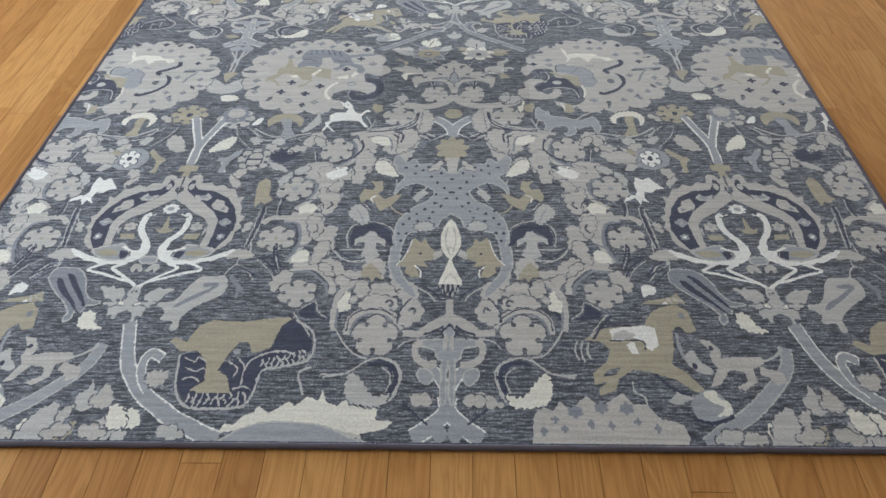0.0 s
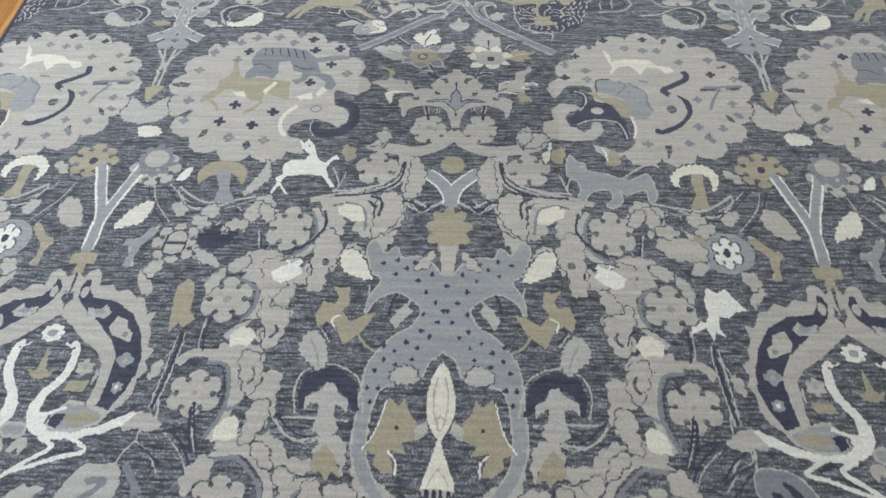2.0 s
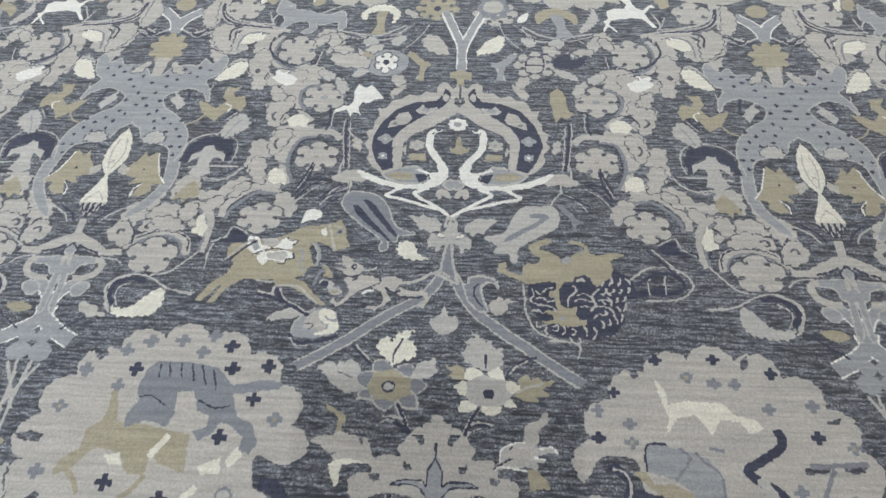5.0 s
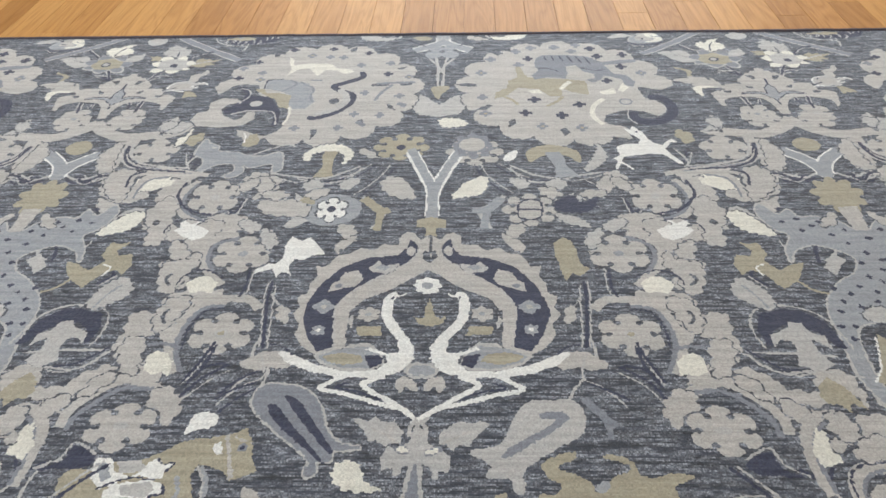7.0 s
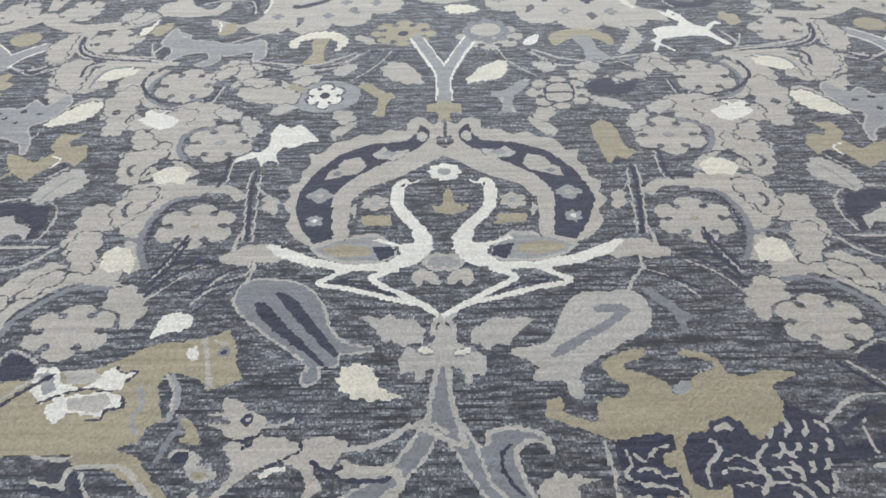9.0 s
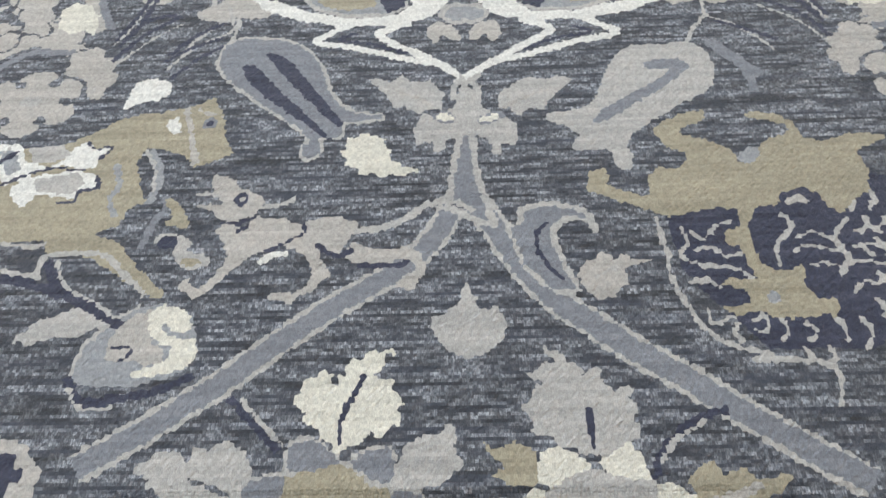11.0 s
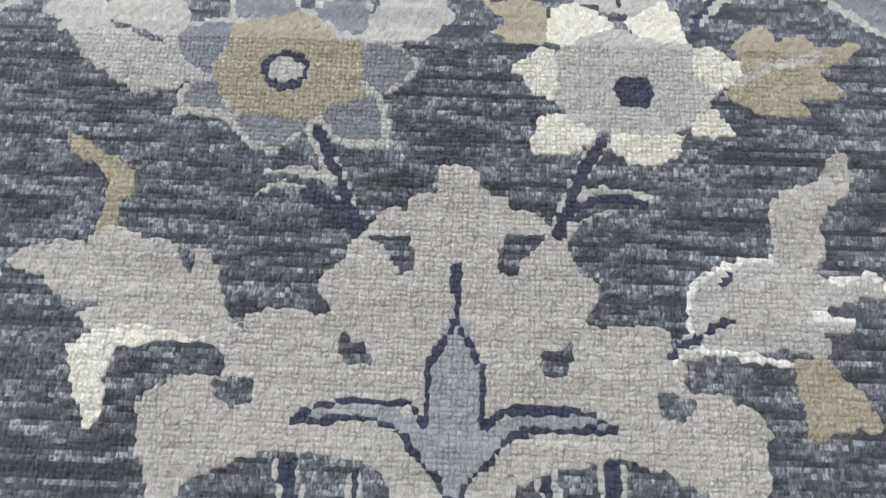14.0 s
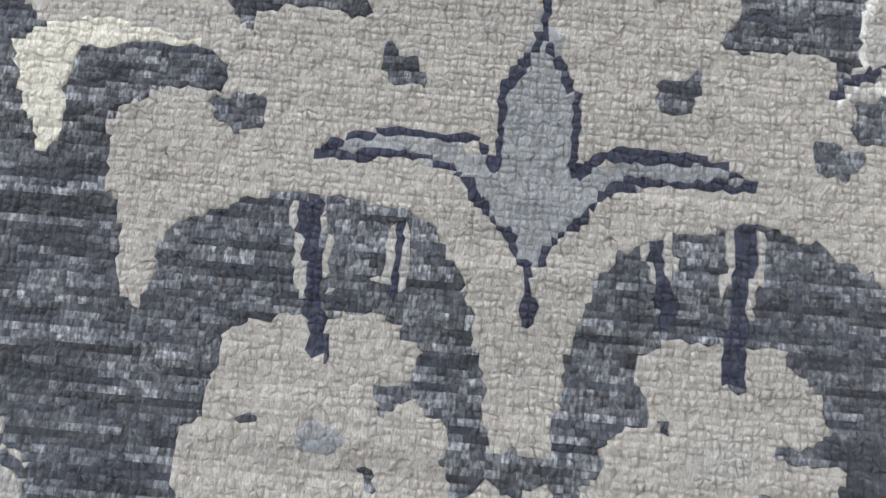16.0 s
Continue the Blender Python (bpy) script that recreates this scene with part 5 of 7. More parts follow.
stroke("silver", False, 0.3, (94.4, -19.9), (94.6, -21.3), (96.3, -20.6))
stroke("silver", False, 0.4, (101.7, -11.6), (102.3, -12.7), (100.8, -14.5), (100.6, -16.4))
stroke("silver", False, 0.3, (102.4, -13.8), (103.8, -13.5), (104.9, -14.2))
stroke("silver", False, 0.3, (101.7, -15.1), (103.3, -14.7), (105.3, -15.4))
stroke("silver", False, 0.3, (102.6, -16.7), (103.9, -16.3), (105.2, -16.9))
stroke("silver", False, 0.4, (106.7, -12.1), (105.2, -14), (105.7, -15.8), (104.8, -17.5))
stroke("silver", False, 0.3, (106.7, -13.5), (108.2, -13.2), (109.1, -13.7))
stroke("silver", False, 0.3, (106.1, -15), (107.4, -14.6), (108.7, -15))
stroke("silver", False, 0.3, (105.5, -16.5), (106.8, -16.1), (108.2, -16.4))
stroke("silver", False, 0.3, (105.2, -18.9), (106.3, -18), (107.6, -18.2))
stroke("silver", False, 0.35, (97.7, -21.1), (98.4, -20.7), (98.7, -21.4), (98, -22), (97.6, -21.7))
stroke("silver", False, 0.35, (96.6, -21.1), (96, -22), (96.7, -22.8))
stroke("silver", False, 0.35, (99.5, -20.9), (100, -21.6), (99.3, -22.7))
stroke("silver", False, 0.35, (101.2, -21.2), (101.8, -21.8), (101.1, -22.6))
stroke("silver", False, 0.35, (103.3, -20.8), (103.9, -21.5), (103.7, -22.6))
stroke("silver", False, 0.35, (100.5, -23.1), (101.1, -23.7), (100.5, -24.3))
stroke("silver", False, 0.35, (102.3, -22.9), (102.5, -23.8), (102, -24.4))
stroke("silver", False, 0.35, (105.1, -20.7), (105.7, -22), (104.7, -23.3))
stroke("silver", False, 0.4, (96.7, -24.1), (99.5, -23.9), (102.3, -24.7), (101.9, -27.4))
dashes("silver", False, 4, 5, (-48, -9.5), (-41.5, -9.2), (-43.8, -19), (-48.5, -21.5))
poly("tan", False, (87.2, -6.8), (88.6, -6.6), (88.9, -7.4), (88.4, -8.1), (90.1, -9), (91.9, -9.7), (92.1, -7.5), (93.2, -6.4), (94.4, -6.9), (95.7, -5.9), (95.6, -5.1), (94.1, -4.5), (93.3, -3), (93.6, -1.8), (95.1, -1.2), (96.5, -0.3), (97.8, -0.3), (97.6, -1.6), (96, -2.2), (95.1, -2.9), (97.5, -3.8), (99.1, -5), (99.6, -6.4), (100.8, -6.3), (102, -4.2), (104.3, -3.3), (104.2, -2.4), (100.7, -1.4), (101.4, -0.9), (103.3, -1), (104.9, -2.1), (105.4, -4), (107, -4.3), (109.1, -3.5), (112, -3.9), (111.8, -4.6), (110.6, -4.8), (109.2, -5.7), (109.6, -7.5), (109.3, -9.3), (107.7, -10.6), (106.4, -11.7), (105.6, -11.2), (105.2, -9.7), (104, -9.1), (102.3, -9.5), (101.8, -10.7), (95.7, -11.1), (93.2, -11.8), (86.9, -8.8))
poly("tan", False, (98.4, -10.9), (100.1, -10.8), (98.8, -12.7), (98.9, -14.7), (99.4, -16.3), (100.5, -16.9), (102.3, -16.4), (102.1, -18), (102.4, -19.2), (104, -19.4), (103.8, -20.5), (100.3, -21), (98.5, -20.5), (96.4, -20.5), (95.6, -19.9), (97.9, -19.6), (97.9, -18.6), (95.9, -17.8), (96.7, -17.2), (98.7, -17.6), (98.3, -16.3), (98, -14.7), (97, -14.3), (97, -13.2), (98.4, -12.7))
blob("slate", False, (99.6, -6), (100.4, -5), (101.4, -4.9), (101.2, -6), (100.4, -6.6))
disc("slate", False, (99.5, -19.2), 0.5, 0.5)
stroke("beige", False, 0.6, (102.4, -10.6), (103.3, -10.1), (104, -10.6))
stroke("silver", False, 0.4, (-41.9, -9.7), (-37.5, -6.5), (-32.3, -7.3), (-29.9, -10.8), (-33.2, -13.9), (-39.3, -14.6))
stroke("navy", False, 0.8, (-40.9, -10.9), (-36.8, -8.2), (-32.8, -8.8), (-31.8, -11.5), (-36.5, -13.4))
stroke("silver", False, 0.3, (-38.4, -13.4), (-38.7, -10.9), (-38.1, -9.2))
stroke("silver", False, 0.3, (-35.4, -12.9), (-35.5, -10.3), (-35.1, -8.7))
motif("stem_fork", first_row=True)
stroke("white", False, 3.3, (-75.1, -4.7), (-73.9, -8.7), (-72, -13.4), (-69.2, -17), (-64.3, -20.9), (-58.1, -24.3), (-51.4, -27.1), (-47, -28.4))
stroke("slate", False, 2.7, (-75.1, -4.7), (-73.9, -8.7), (-72, -13.4), (-69.2, -17), (-64.3, -20.9), (-58.1, -24.3), (-51.4, -27.1), (-47, -28.4))
stroke("silver", False, 2.9, (75.3, -9.7), (74.1, -13.8), (70.3, -17.6), (64.6, -21.9), (58.8, -25.1), (52.2, -28.6))
stroke("slate", False, 2.3, (75.3, -9.7), (74.1, -13.8), (70.3, -17.6), (64.6, -21.9), (58.8, -25.1), (52.2, -28.6))
motif("curled_branch", first_row=True)
stroke("white", False, 2.2, (-64.9, -19.3), (-67.6, -16.4), (-68.4, -13.4), (-67, -11.7), (-64.2, -12.7))
stroke("slate", False, 1.6, (-64.9, -19.3), (-67.6, -16.4), (-68.4, -13.4), (-67, -11.7), (-64.4, -12.7))
leaf("beige", False, (-66.4, -17), (-65.9, -15.7), (-63.6, -15.3), (-61.7, -15.8), (-62.3, -17.7), (-64.3, -18.5))
leaf("ivory", False, (-70.1, -24.9), (-69.4, -22.4), (-68.2, -22.9), (-66, -22.9), (-64.2, -25.4), (-66.3, -26.5))
leaf("beige", False, (-76.7, -21.4), (-75.4, -19.9), (-74.5, -18.1), (-72.3, -20.3), (-72, -22), (-73.8, -22.7))
leaf("beige", False, (-87.6, -27.4), (-85.4, -24.9), (-82.6, -23.6), (-79.7, -22.3), (-80.4, -25.1), (-81.8, -27.3))
leaf("silver", False, (66, -26.8), (67.7, -23.7), (71.1, -21.8), (72, -24.2), (72.1, -27.2), (73.3, -28.5), (65.9, -28.7))
leaf("tan", False, (72.5, -27.9), (74.3, -26.2), (76.8, -25.2), (76.6, -27.5), (74.6, -28.6))
leaf("ivory", False, (83, -22.2), (85.1, -22.5), (86.8, -23.8), (87.5, -26), (84.4, -26.4), (83, -24.6))
leaf("beige", False, (57.8, -28.2), (59.7, -26.7), (62.9, -26.6), (64.9, -27.9), (61, -28.7))
motif("plain_rider_shape", first_row=True)
poly("tan", False, (30.8, -8.2), (32.9, -6.7), (36.6, -5.6), (45, -4.9), (47, -2.2), (49.5, -0.9), (53.4, -0.2), (55.8, -1.7), (56.4, -4.2), (56.6, -6.3), (54.4, -6.7), (52.9, -5), (51.2, -6.3), (50.4, -10.6), (49.4, -13.4), (52.1, -15.2), (54.9, -18.4), (53.3, -19.1), (49.2, -16.5), (44.5, -15.1), (40.6, -14.8), (37.2, -16.4), (35.8, -18.9), (32.3, -19.7), (32.3, -18.5), (34.6, -16.9), (31.5, -17.6), (31.7, -15.3), (35.1, -12.9), (36.4, -10.4), (34.6, -8.8))
poly("white", False, (37, -6), (39.8, -5.4), (45, -4.9), (47.3, -5.6), (47.4, -9.3), (45.8, -10.7), (44.5, -10), (44.1, -8.6), (41.9, -7.7), (37.5, -8.6))
poly("silver", False, (37.6, -6.8), (40.2, -6), (42.9, -7), (41.4, -8), (37.6, -8.1))
poly("white", False, (40.1, -9.2), (42, -8.6), (42.5, -11.3), (40.9, -11.2))
stroke("navy", False, 0.3, (36.5, -8.5), (41.8, -8.3), (44.3, -8.8), (44.1, -10.8))
disc("grey", False, (54.2, -2.8), 0.7, 0.7)
poly("ground", False, (33.5, -16.1), (35, -14.7), (38, -14.1), (36.6, -15.7))
stroke("silver", False, 0.4, (29.3, -8.4), (28.5, -10.5), (29.1, -12.7))
stroke("silver", False, 0.4, (30.5, -8.5), (29.8, -10.8), (30.3, -13.1))
stroke("silver", False, 0.4, (31.7, -8.8), (31.2, -10.8), (31.7, -12.4))
stroke("slate", False, 0.8, (51.9, -6.7), (51.9, -9.6), (52.4, -12.4))
blob("silver", False, (52.4, -12.4), (54.4, -10.5), (55.7, -12.8), (57.8, -14.5), (56.9, -15.5), (54.2, -14.7))
disc("navy", False, (54.2, -13.8), 0.6, 0.6)
motif("plain_figure_scroll", first_row=True)
poly("beige", False, (56.3, -8.1), (59, -8.5), (60.7, -10.4), (60.2, -12.1), (63.5, -11.6), (69.2, -11.7), (69.3, -13.2), (66.5, -14.2), (66.7, -16.7), (63.5, -18.5), (61.8, -17.9), (64.6, -16.7), (64.7, -15), (61.4, -14.4), (58.6, -17.5), (56.5, -17.9), (58.9, -14), (57.9, -12.4), (58.3, -10.5))
poly("beige", False, (68.2, -13.6), (72.8, -15), (72.7, -16.9), (70.5, -17.6), (69.4, -15.9), (67.7, -15.4))
stroke("silver", False, 0.5, (69.3, -12.7), (72.1, -11.7), (74.6, -10))
disc("navy", False, (58.7, -10.1), 0.5, 0.5)
motif("round_fruit", first_row=True)
blob("slate", False, (51.5, -20.8), (53.6, -19.1), (56.6, -18.4), (59.1, -21), (59.3, -23), (55.3, -24.3), (52, -23.7))
blob("ivory", False, (54.2, -19.2), (56.8, -18.5), (57.3, -19.9), (59.3, -21), (59.1, -22.9), (56, -23.5), (57.9, -21.9), (55.9, -20.8))
poly("silver", False, (46.4, -20.9), (48.9, -19.1), (52.4, -19.9), (48.9, -21.5))
stroke("navy", False, 0.7, (51.1, -23.6), (54.7, -24.7), (59.4, -23.4))
stroke("navy", False, 0.6, (45.1, -15.3), (48.1, -18.4), (52, -19.5))
stroke("silver", False, 0.4, (40.1, -17), (40, -19), (42, -20.1), (41.9, -22))
motif("plain_striped_shape", first_row=True)
poly("navy", False, (-41.2, -5.9), (-36.7, -3.8), (-32.1, -7), (-31, -10.8), (-34.2, -14.1), (-40.2, -14.8), (-41.8, -18), (-43.2, -21.8), (-49.1, -22.7), (-55.2, -22.2), (-58.8, -19.2), (-60.7, -11.9), (-56.8, -11.1), (-49.7, -13.3), (-43.7, -12.1), (-39.8, -9.7))
stroke("silver", False, 0.5, (-60.6, -11.9), (-59, -19.2), (-55.2, -22.4), (-47.7, -22.8), (-42.9, -22.1))
stroke("silver", False, 0.5, (-36.1, -4), (-32.5, -6.2), (-30.8, -8.9), (-31.4, -12.8), (-36.9, -14.5), (-41, -15.3), (-41.8, -19), (-42.8, -21.8))
stroke("silver", False, 0.4, (-45.2, -15.8), (-44.4, -13.3), (-41.4, -11.6), (-37.6, -11.1), (-34.9, -11.9))
stroke("silver", False, 0.3, (-59.3, -12.3), (-56.7, -13.3), (-56.1, -12.3), (-53.9, -13.6))
stroke("silver", False, 0.3, (-58.5, -14.5), (-55.8, -15.5), (-54.3, -14.8), (-52.9, -15.9))
stroke("silver", False, 0.3, (-58.3, -17.1), (-56.2, -16.6), (-54.3, -17.5))
stroke("silver", False, 0.3, (-49.2, -13.3), (-46.8, -14.7), (-47.2, -16.7))
stroke("silver", False, 0.3, (-47.5, -12.4), (-45.3, -14.5), (-45.1, -18.1))
stroke("silver", False, 0.3, (-46.7, -19.1), (-44.5, -18.5), (-42.6, -19.1))
dashes("silver", False, 9, 2, (-57.2, -20.3), (-42.9, -19.6), (-43.4, -22.1), (-55.1, -21.9))
dashes("silver", False, 9, 2, (-42.7, -13.3), (-32.6, -10.6), (-31, -13.3), (-41.3, -15.2))
poly("tan", False, (-64.1, -9.1), (-62.9, -8.1), (-60.2, -9.3), (-59.3, -7.2), (-58.1, -5.4), (-55.3, -4), (-48.6, -4.5), (-42, -3.8), (-36.3, -3.3), (-39.1, -5.4), (-40, -8.4), (-40.4, -10.4), (-44.4, -11.6), (-45.9, -9.2), (-47.9, -9), (-49.2, -11), (-50.2, -13.3), (-51, -15.1), (-48.7, -16.3), (-46.9, -19.8), (-53.8, -19.8), (-56, -19.2), (-53.3, -17.5), (-54, -13.4), (-56.9, -10.9), (-60.7, -11.3))
disc("slate", False, (-47.9, -11.2), 0.9, 0.6)
stroke("silver", False, 0.5, (-30.6, -14.4), (-33.1, -15.6), (-32, -18.2), (-31.1, -20))
motif("serrated_leaf", first_row=True)
poly("ivory", False, (-47.2, -27.1), (-46.2, -25.3), (-44.4, -25.8), (-42.8, -24), (-40.8, -23.3), (-40.1, -22), (-37.5, -23.5), (-33.7, -21.2), (-32.3, -22.1), (-30, -20.2), (-27.6, -21), (-27.2, -18.8), (-25.9, -21.1), (-23.5, -22), (-20.6, -19.7), (-21.3, -22), (-14.7, -22.4), (-15.2, -24.6), (-11.1, -24.8), (-13.1, -26.3), (-18.3, -27.2), (-27.2, -25.6), (-35.9, -25.3), (-42, -26.6))
rimmed("slate", False, (-45.3, -27.9), (-38.1, -25.3), (-27.2, -25.6), (-20.3, -27.7), (-18, -29.3), (-45.3, -29.6))
motif("serrated_leaf_grey", first_row=True)
poly("beige", False, (17.9, -24.3), (19.2, -21.6), (21.9, -22.7), (23.7, -20.7), (25.6, -22.6), (29.3, -19.7), (32.3, -22), (37.2, -19.2), (38.9, -21.4), (42.1, -21.4), (44.2, -24.1), (48.7, -24.9), (49, -27.4), (48.6, -29.1), (17.5, -29.4))
flower("grey", False, (26.7, -22.9), 1.7, 1.3, 6)
flower("grey", False, (32.2, -22.2), 1.6, 1.2, 6)
flower("grey", False, (37.4, -22.2), 1.6, 1.2, 6)
crosses("grey", False, 0.8, (22.2, -24.3), (24.1, -26), (29.6, -25.1), (33.8, -25.4), (39.3, -24.5), (43.2, -25.8), (19.9, -26.4))
motif("base_stem")
stroke("white", True, 3.4, (0.6, -19.8), (-0.3, -22.9), (-3.2, -25.5), (-7.3, -27.9))
stroke("slate", True, 2.8, (0.6, -19.8), (-0.3, -22.9), (-3.2, -25.5), (-7.3, -27.9))
stroke("white", True, 2.6, (-0.2, -20.7), (-0.8, -18.1), (-2.8, -15.5), (-5.1, -14.7))
stroke("slate", True, 2.0, (-0.2, -20.7), (-0.8, -18.1), (-2.8, -15.5), (-5.1, -14.7))
rimmed("slate", True, (-6.7, -15.8), (-6.1, -14.7), (-4.3, -15), (-3.3, -16.4), (-4.4, -17.8), (-5.7, -17.3))
rimmed("slate", True, (0.9, -4.8), (-0.7, -6.3), (-1.2, -8.2), (-6.4, -8.8), (-6.2, -9.8), (-3.3, -10.4), (-2.2, -12.7), (-0.1, -12.6), (0.4, -15.5), (0.5, -20.3), (1.4, -20.5))
poly("beige", True, (1, -6.9), (0, -8.2), (0.3, -10.3), (1.2, -11.1))
stroke("beige", True, 1.5, (-6.3, -8.8), (-7.7, -10.3), (-6.9, -12.6), (-4.7, -13.7), (-2.6, -13.8))
disc("slate", True, (-1.6, -27), 1.6, 1.5)
stroke("beige", True, 1.6, (0.6, -3), (-2.5, -5.4), (-6, -7), (-10.7, -6.9))
stroke("navy", True, 0.4, (-1.1, -8.2), (-1.4, -6.5), (0.3, -4.9))
stroke("silver", True, 0.4, (-12.1, -19.9), (-10.4, -17.2), (-10.8, -14.3), (-14.2, -12.4), (-18.1, -12.8), (-22.6, -15.4), (-27.6, -16.4))
stroke("navy", True, 1.0, (-12.8, -19.9), (-11.4, -17.2), (-11.8, -14.8), (-14.4, -13.4), (-17.8, -13.7))
stroke("silver", True, 0.3, (-13.6, -19.5), (-12.6, -17.3), (-13, -15.5), (-14.9, -14.3))
stroke("navy", True, 0.4, (-4.2, -25.4), (-7.4, -23.1), (-9.6, -21.4))
stroke("silver", True, 0.3, (-6.8, -8.3), (-10.1, -9), (-11.7, -10.5))
blob("tan", False, (-8.3, -20), (-5, -19.5), (-2.9, -20.9), (-5.9, -21.9))
lobed("beige", False, (6.1, -19.9), (8.3, -19.7), (11.6, -21.7), (8.3, -21.9))
leaf(("ivory", "silver"), True, (19.1, -17), (21.5, -15.5), (22.3, -18.4), (20.9, -21.2), (17, -22.1), (13.8, -21.7), (12.8, -19.9), (15.5, -20.3), (17.2, -19.3))
motif("vine_lobe")
lobed("beige", True, (-10.2, 84.9), (-6.4, 82.2), (-6.7, 78.3), (-7.2, 73.5), (-8.9, 72.4), (-11.1, 74.2))
lobed("beige", True, (-13.8, 73), (-10.4, 71.4), (-10.4, 65.4), (-12.6, 65.4), (-14.9, 67.9))
leaf("ivory", True, (-25.1, 71.4), (-21.5, 70.8), (-17.5, 66.9), (-18.1, 65.6), (-21.7, 66.5), (-24, 68.7))
lobed("beige", True, (-21.1, 64.6), (-18.1, 65.3), (-13.1, 65.1), (-12.5, 63.2), (-16.4, 60.9), (-20, 62.4))
lobed("beige", True, (-29.1, 72.6), (-25.1, 71), (-23.1, 65.6), (-23.7, 60.1), (-26.1, 58.2), (-28.9, 60.7), (-27.5, 65.5))
lobed("beige", True, (-27.5, 57.7), (-24.8, 59.1), (-23.1, 55.8), (-23.6, 52.2), (-26, 53.7))
leaf("white", True, (-36.1, 52.5), (-34.2, 55.5), (-30.7, 54.7), (-31.7, 50.9), (-34.8, 50.5))
lobed("beige", True, (-34.4, 49.9), (-29.4, 53.3), (-26.3, 52.5), (-26.8, 49.3), (-31.3, 48.3))
leaf("beige", True, (-23.4, 55.8), (-21, 58.6), (-17.6, 54.5), (-15.4, 50.7), (-19.3, 51.5), (-22.1, 53.5))
lobed("beige", True, (-42.9, 55.6), (-36.6, 57), (-34.4, 53.7), (-34.5, 49.1), (-31.9, 44.9), (-32.4, 40.8), (-35.1, 43.4), (-37.3, 46.4), (-39.8, 49.2))
lobed("beige", True, (-43.6, 70.9), (-40.7, 72.4), (-38.3, 67.7), (-37.9, 62.9), (-40.8, 66))
lobed("beige", True, (-16.4, 61), (-12.8, 61.9), (-11.7, 63.5), (-12.6, 58.8), (-14.9, 58))
lobed("beige", True, (-27.4, 10.7), (-24.6, 9.5), (-24.7, 5.9), (-27.9, 5.9))
lobed("beige", True, (-19.4, 5.9), (-15.2, 6.5), (-12.9, 3), (-16.9, 1.3), (-20.2, 3))
lobed("beige", True, (-13.1, 5.9), (-8.9, 6.5), (-7.6, 1.3), (-9.5, -1.5), (-11.8, 1.3))
lobed("beige", True, (-14.6, 13.2), (-12.2, 8.3), (-13, 4.7), (-14.8, 8.3))
leaf("silver", True, (-22.7, 57), (-20.3, 59.3), (-17.4, 55.8), (-18.1, 51.3), (-21, 52.3))
leaf("ivory", True, (-27, 3), (-25, 4.2), (-23.3, 0.7), (-24.2, -1.9), (-26, -0.3))
lobed("beige", True, (33.2, 49.9), (34.8, 54.9), (38.3, 54.1), (37.8, 49.9), (36.7, 45.8), (38.8, 40.4), (35.6, 40.8), (33.3, 39.1), (31.3, 38.5), (30.9, 42.1), (33.2, 44.1))
lobed("beige", True, (31.6, 37.5), (34.6, 38.8), (36.8, 36.4), (35.8, 34.4), (33.5, 34.9))
lobed("beige", True, (30.8, 47.2), (32.1, 48.1), (34.5, 45.1), (34.2, 42.4), (32.1, 43.4))
lobed("beige", True, (30.4, 26.1), (31.1, 28.2), (34.7, 28.2), (34.6, 31.9), (37.5, 33.8), (43, 33.8), (43.3, 31.7), (39.3, 29.4), (38.1, 26.1), (38.7, 21.4), (38.8, 19.4), (36.3, 22.7), (33.8, 21.6), (34, 17.5), (37, 15.6), (33.9, 15.6), (31.5, 17.5), (30.3, 20.7), (30.8, 22.7))
lobed("beige", True, (26.6, 11.4), (27.6, 13.5), (30.8, 15.6), (32.4, 15.2), (32.2, 14), (34.1, 13.6), (34.8, 15.6), (38.5, 15), (40, 11.5), (36.5, 12.9), (32.4, 12.3), (29.2, 10.2), (28.2, 7.1), (25.6, 8.5), (23, 8.5), (21.1, 9.6), (21.9, 10.7))
lobed("beige", True, (38.2, 11.5), (41.3, 11.2), (43, 8.6), (42.1, 7.8), (42.1, 5.3), (40.8, 4.2), (41.2, 6.4), (40.1, 8.9))
lobed("beige", True, (19.9, 3), (20.6, 6.2), (22.3, 5.1), (22.5, 3), (24.3, 0.4), (22.7, 0.4))
motif("scroll_vine")
stroke("beige", True, 1.5, (-10.8, 87.2), (-10.9, 81.1), (-12.8, 77), (-17.7, 74.8), (-25.7, 73), (-31.4, 71.4))
stroke("navy", True, 0.35, (-11.3, 83.7), (-12.2, 79.5), (-14.6, 76.6), (-19.6, 74.8))
stroke("silver", True, 0.3, (-9.8, 83.7), (-10.6, 79.1), (-13.4, 75.4), (-19.5, 73.5), (-26.5, 72))
stroke("grey", True, 0.35, (-10.5, 83.2), (-11.4, 79.3), (-13.9, 76), (-19.6, 74.2), (-27.6, 72.3))
lobed("beige", True, (-8.9, 85.3), (-6.3, 81.2), (-6.4, 76.4), (-8.2, 72.9), (-10.4, 73.2), (-9.7, 77.7))
lobed("beige", True, (-11.2, 70.2), (-9.3, 72.3), (-10.1, 69), (-10.9, 64.9), (-12.8, 63.9), (-13.9, 67.6))
stroke("navy", True, 0.5, (-11.2, 71.3), (-8.8, 71.4), (-6.7, 69), (-4.6, 70.1))
stroke("silver", True, 0.3, (-10.7, 70.4), (-8.6, 70.5), (-6.7, 68.2), (-4.5, 69.3))
stroke("beige", True, 1.8, (-27.3, 69.1), (-25.4, 71.4), (-21, 72.9), (-16.4, 71.6), (-14.3, 67.9), (-15, 63.7))
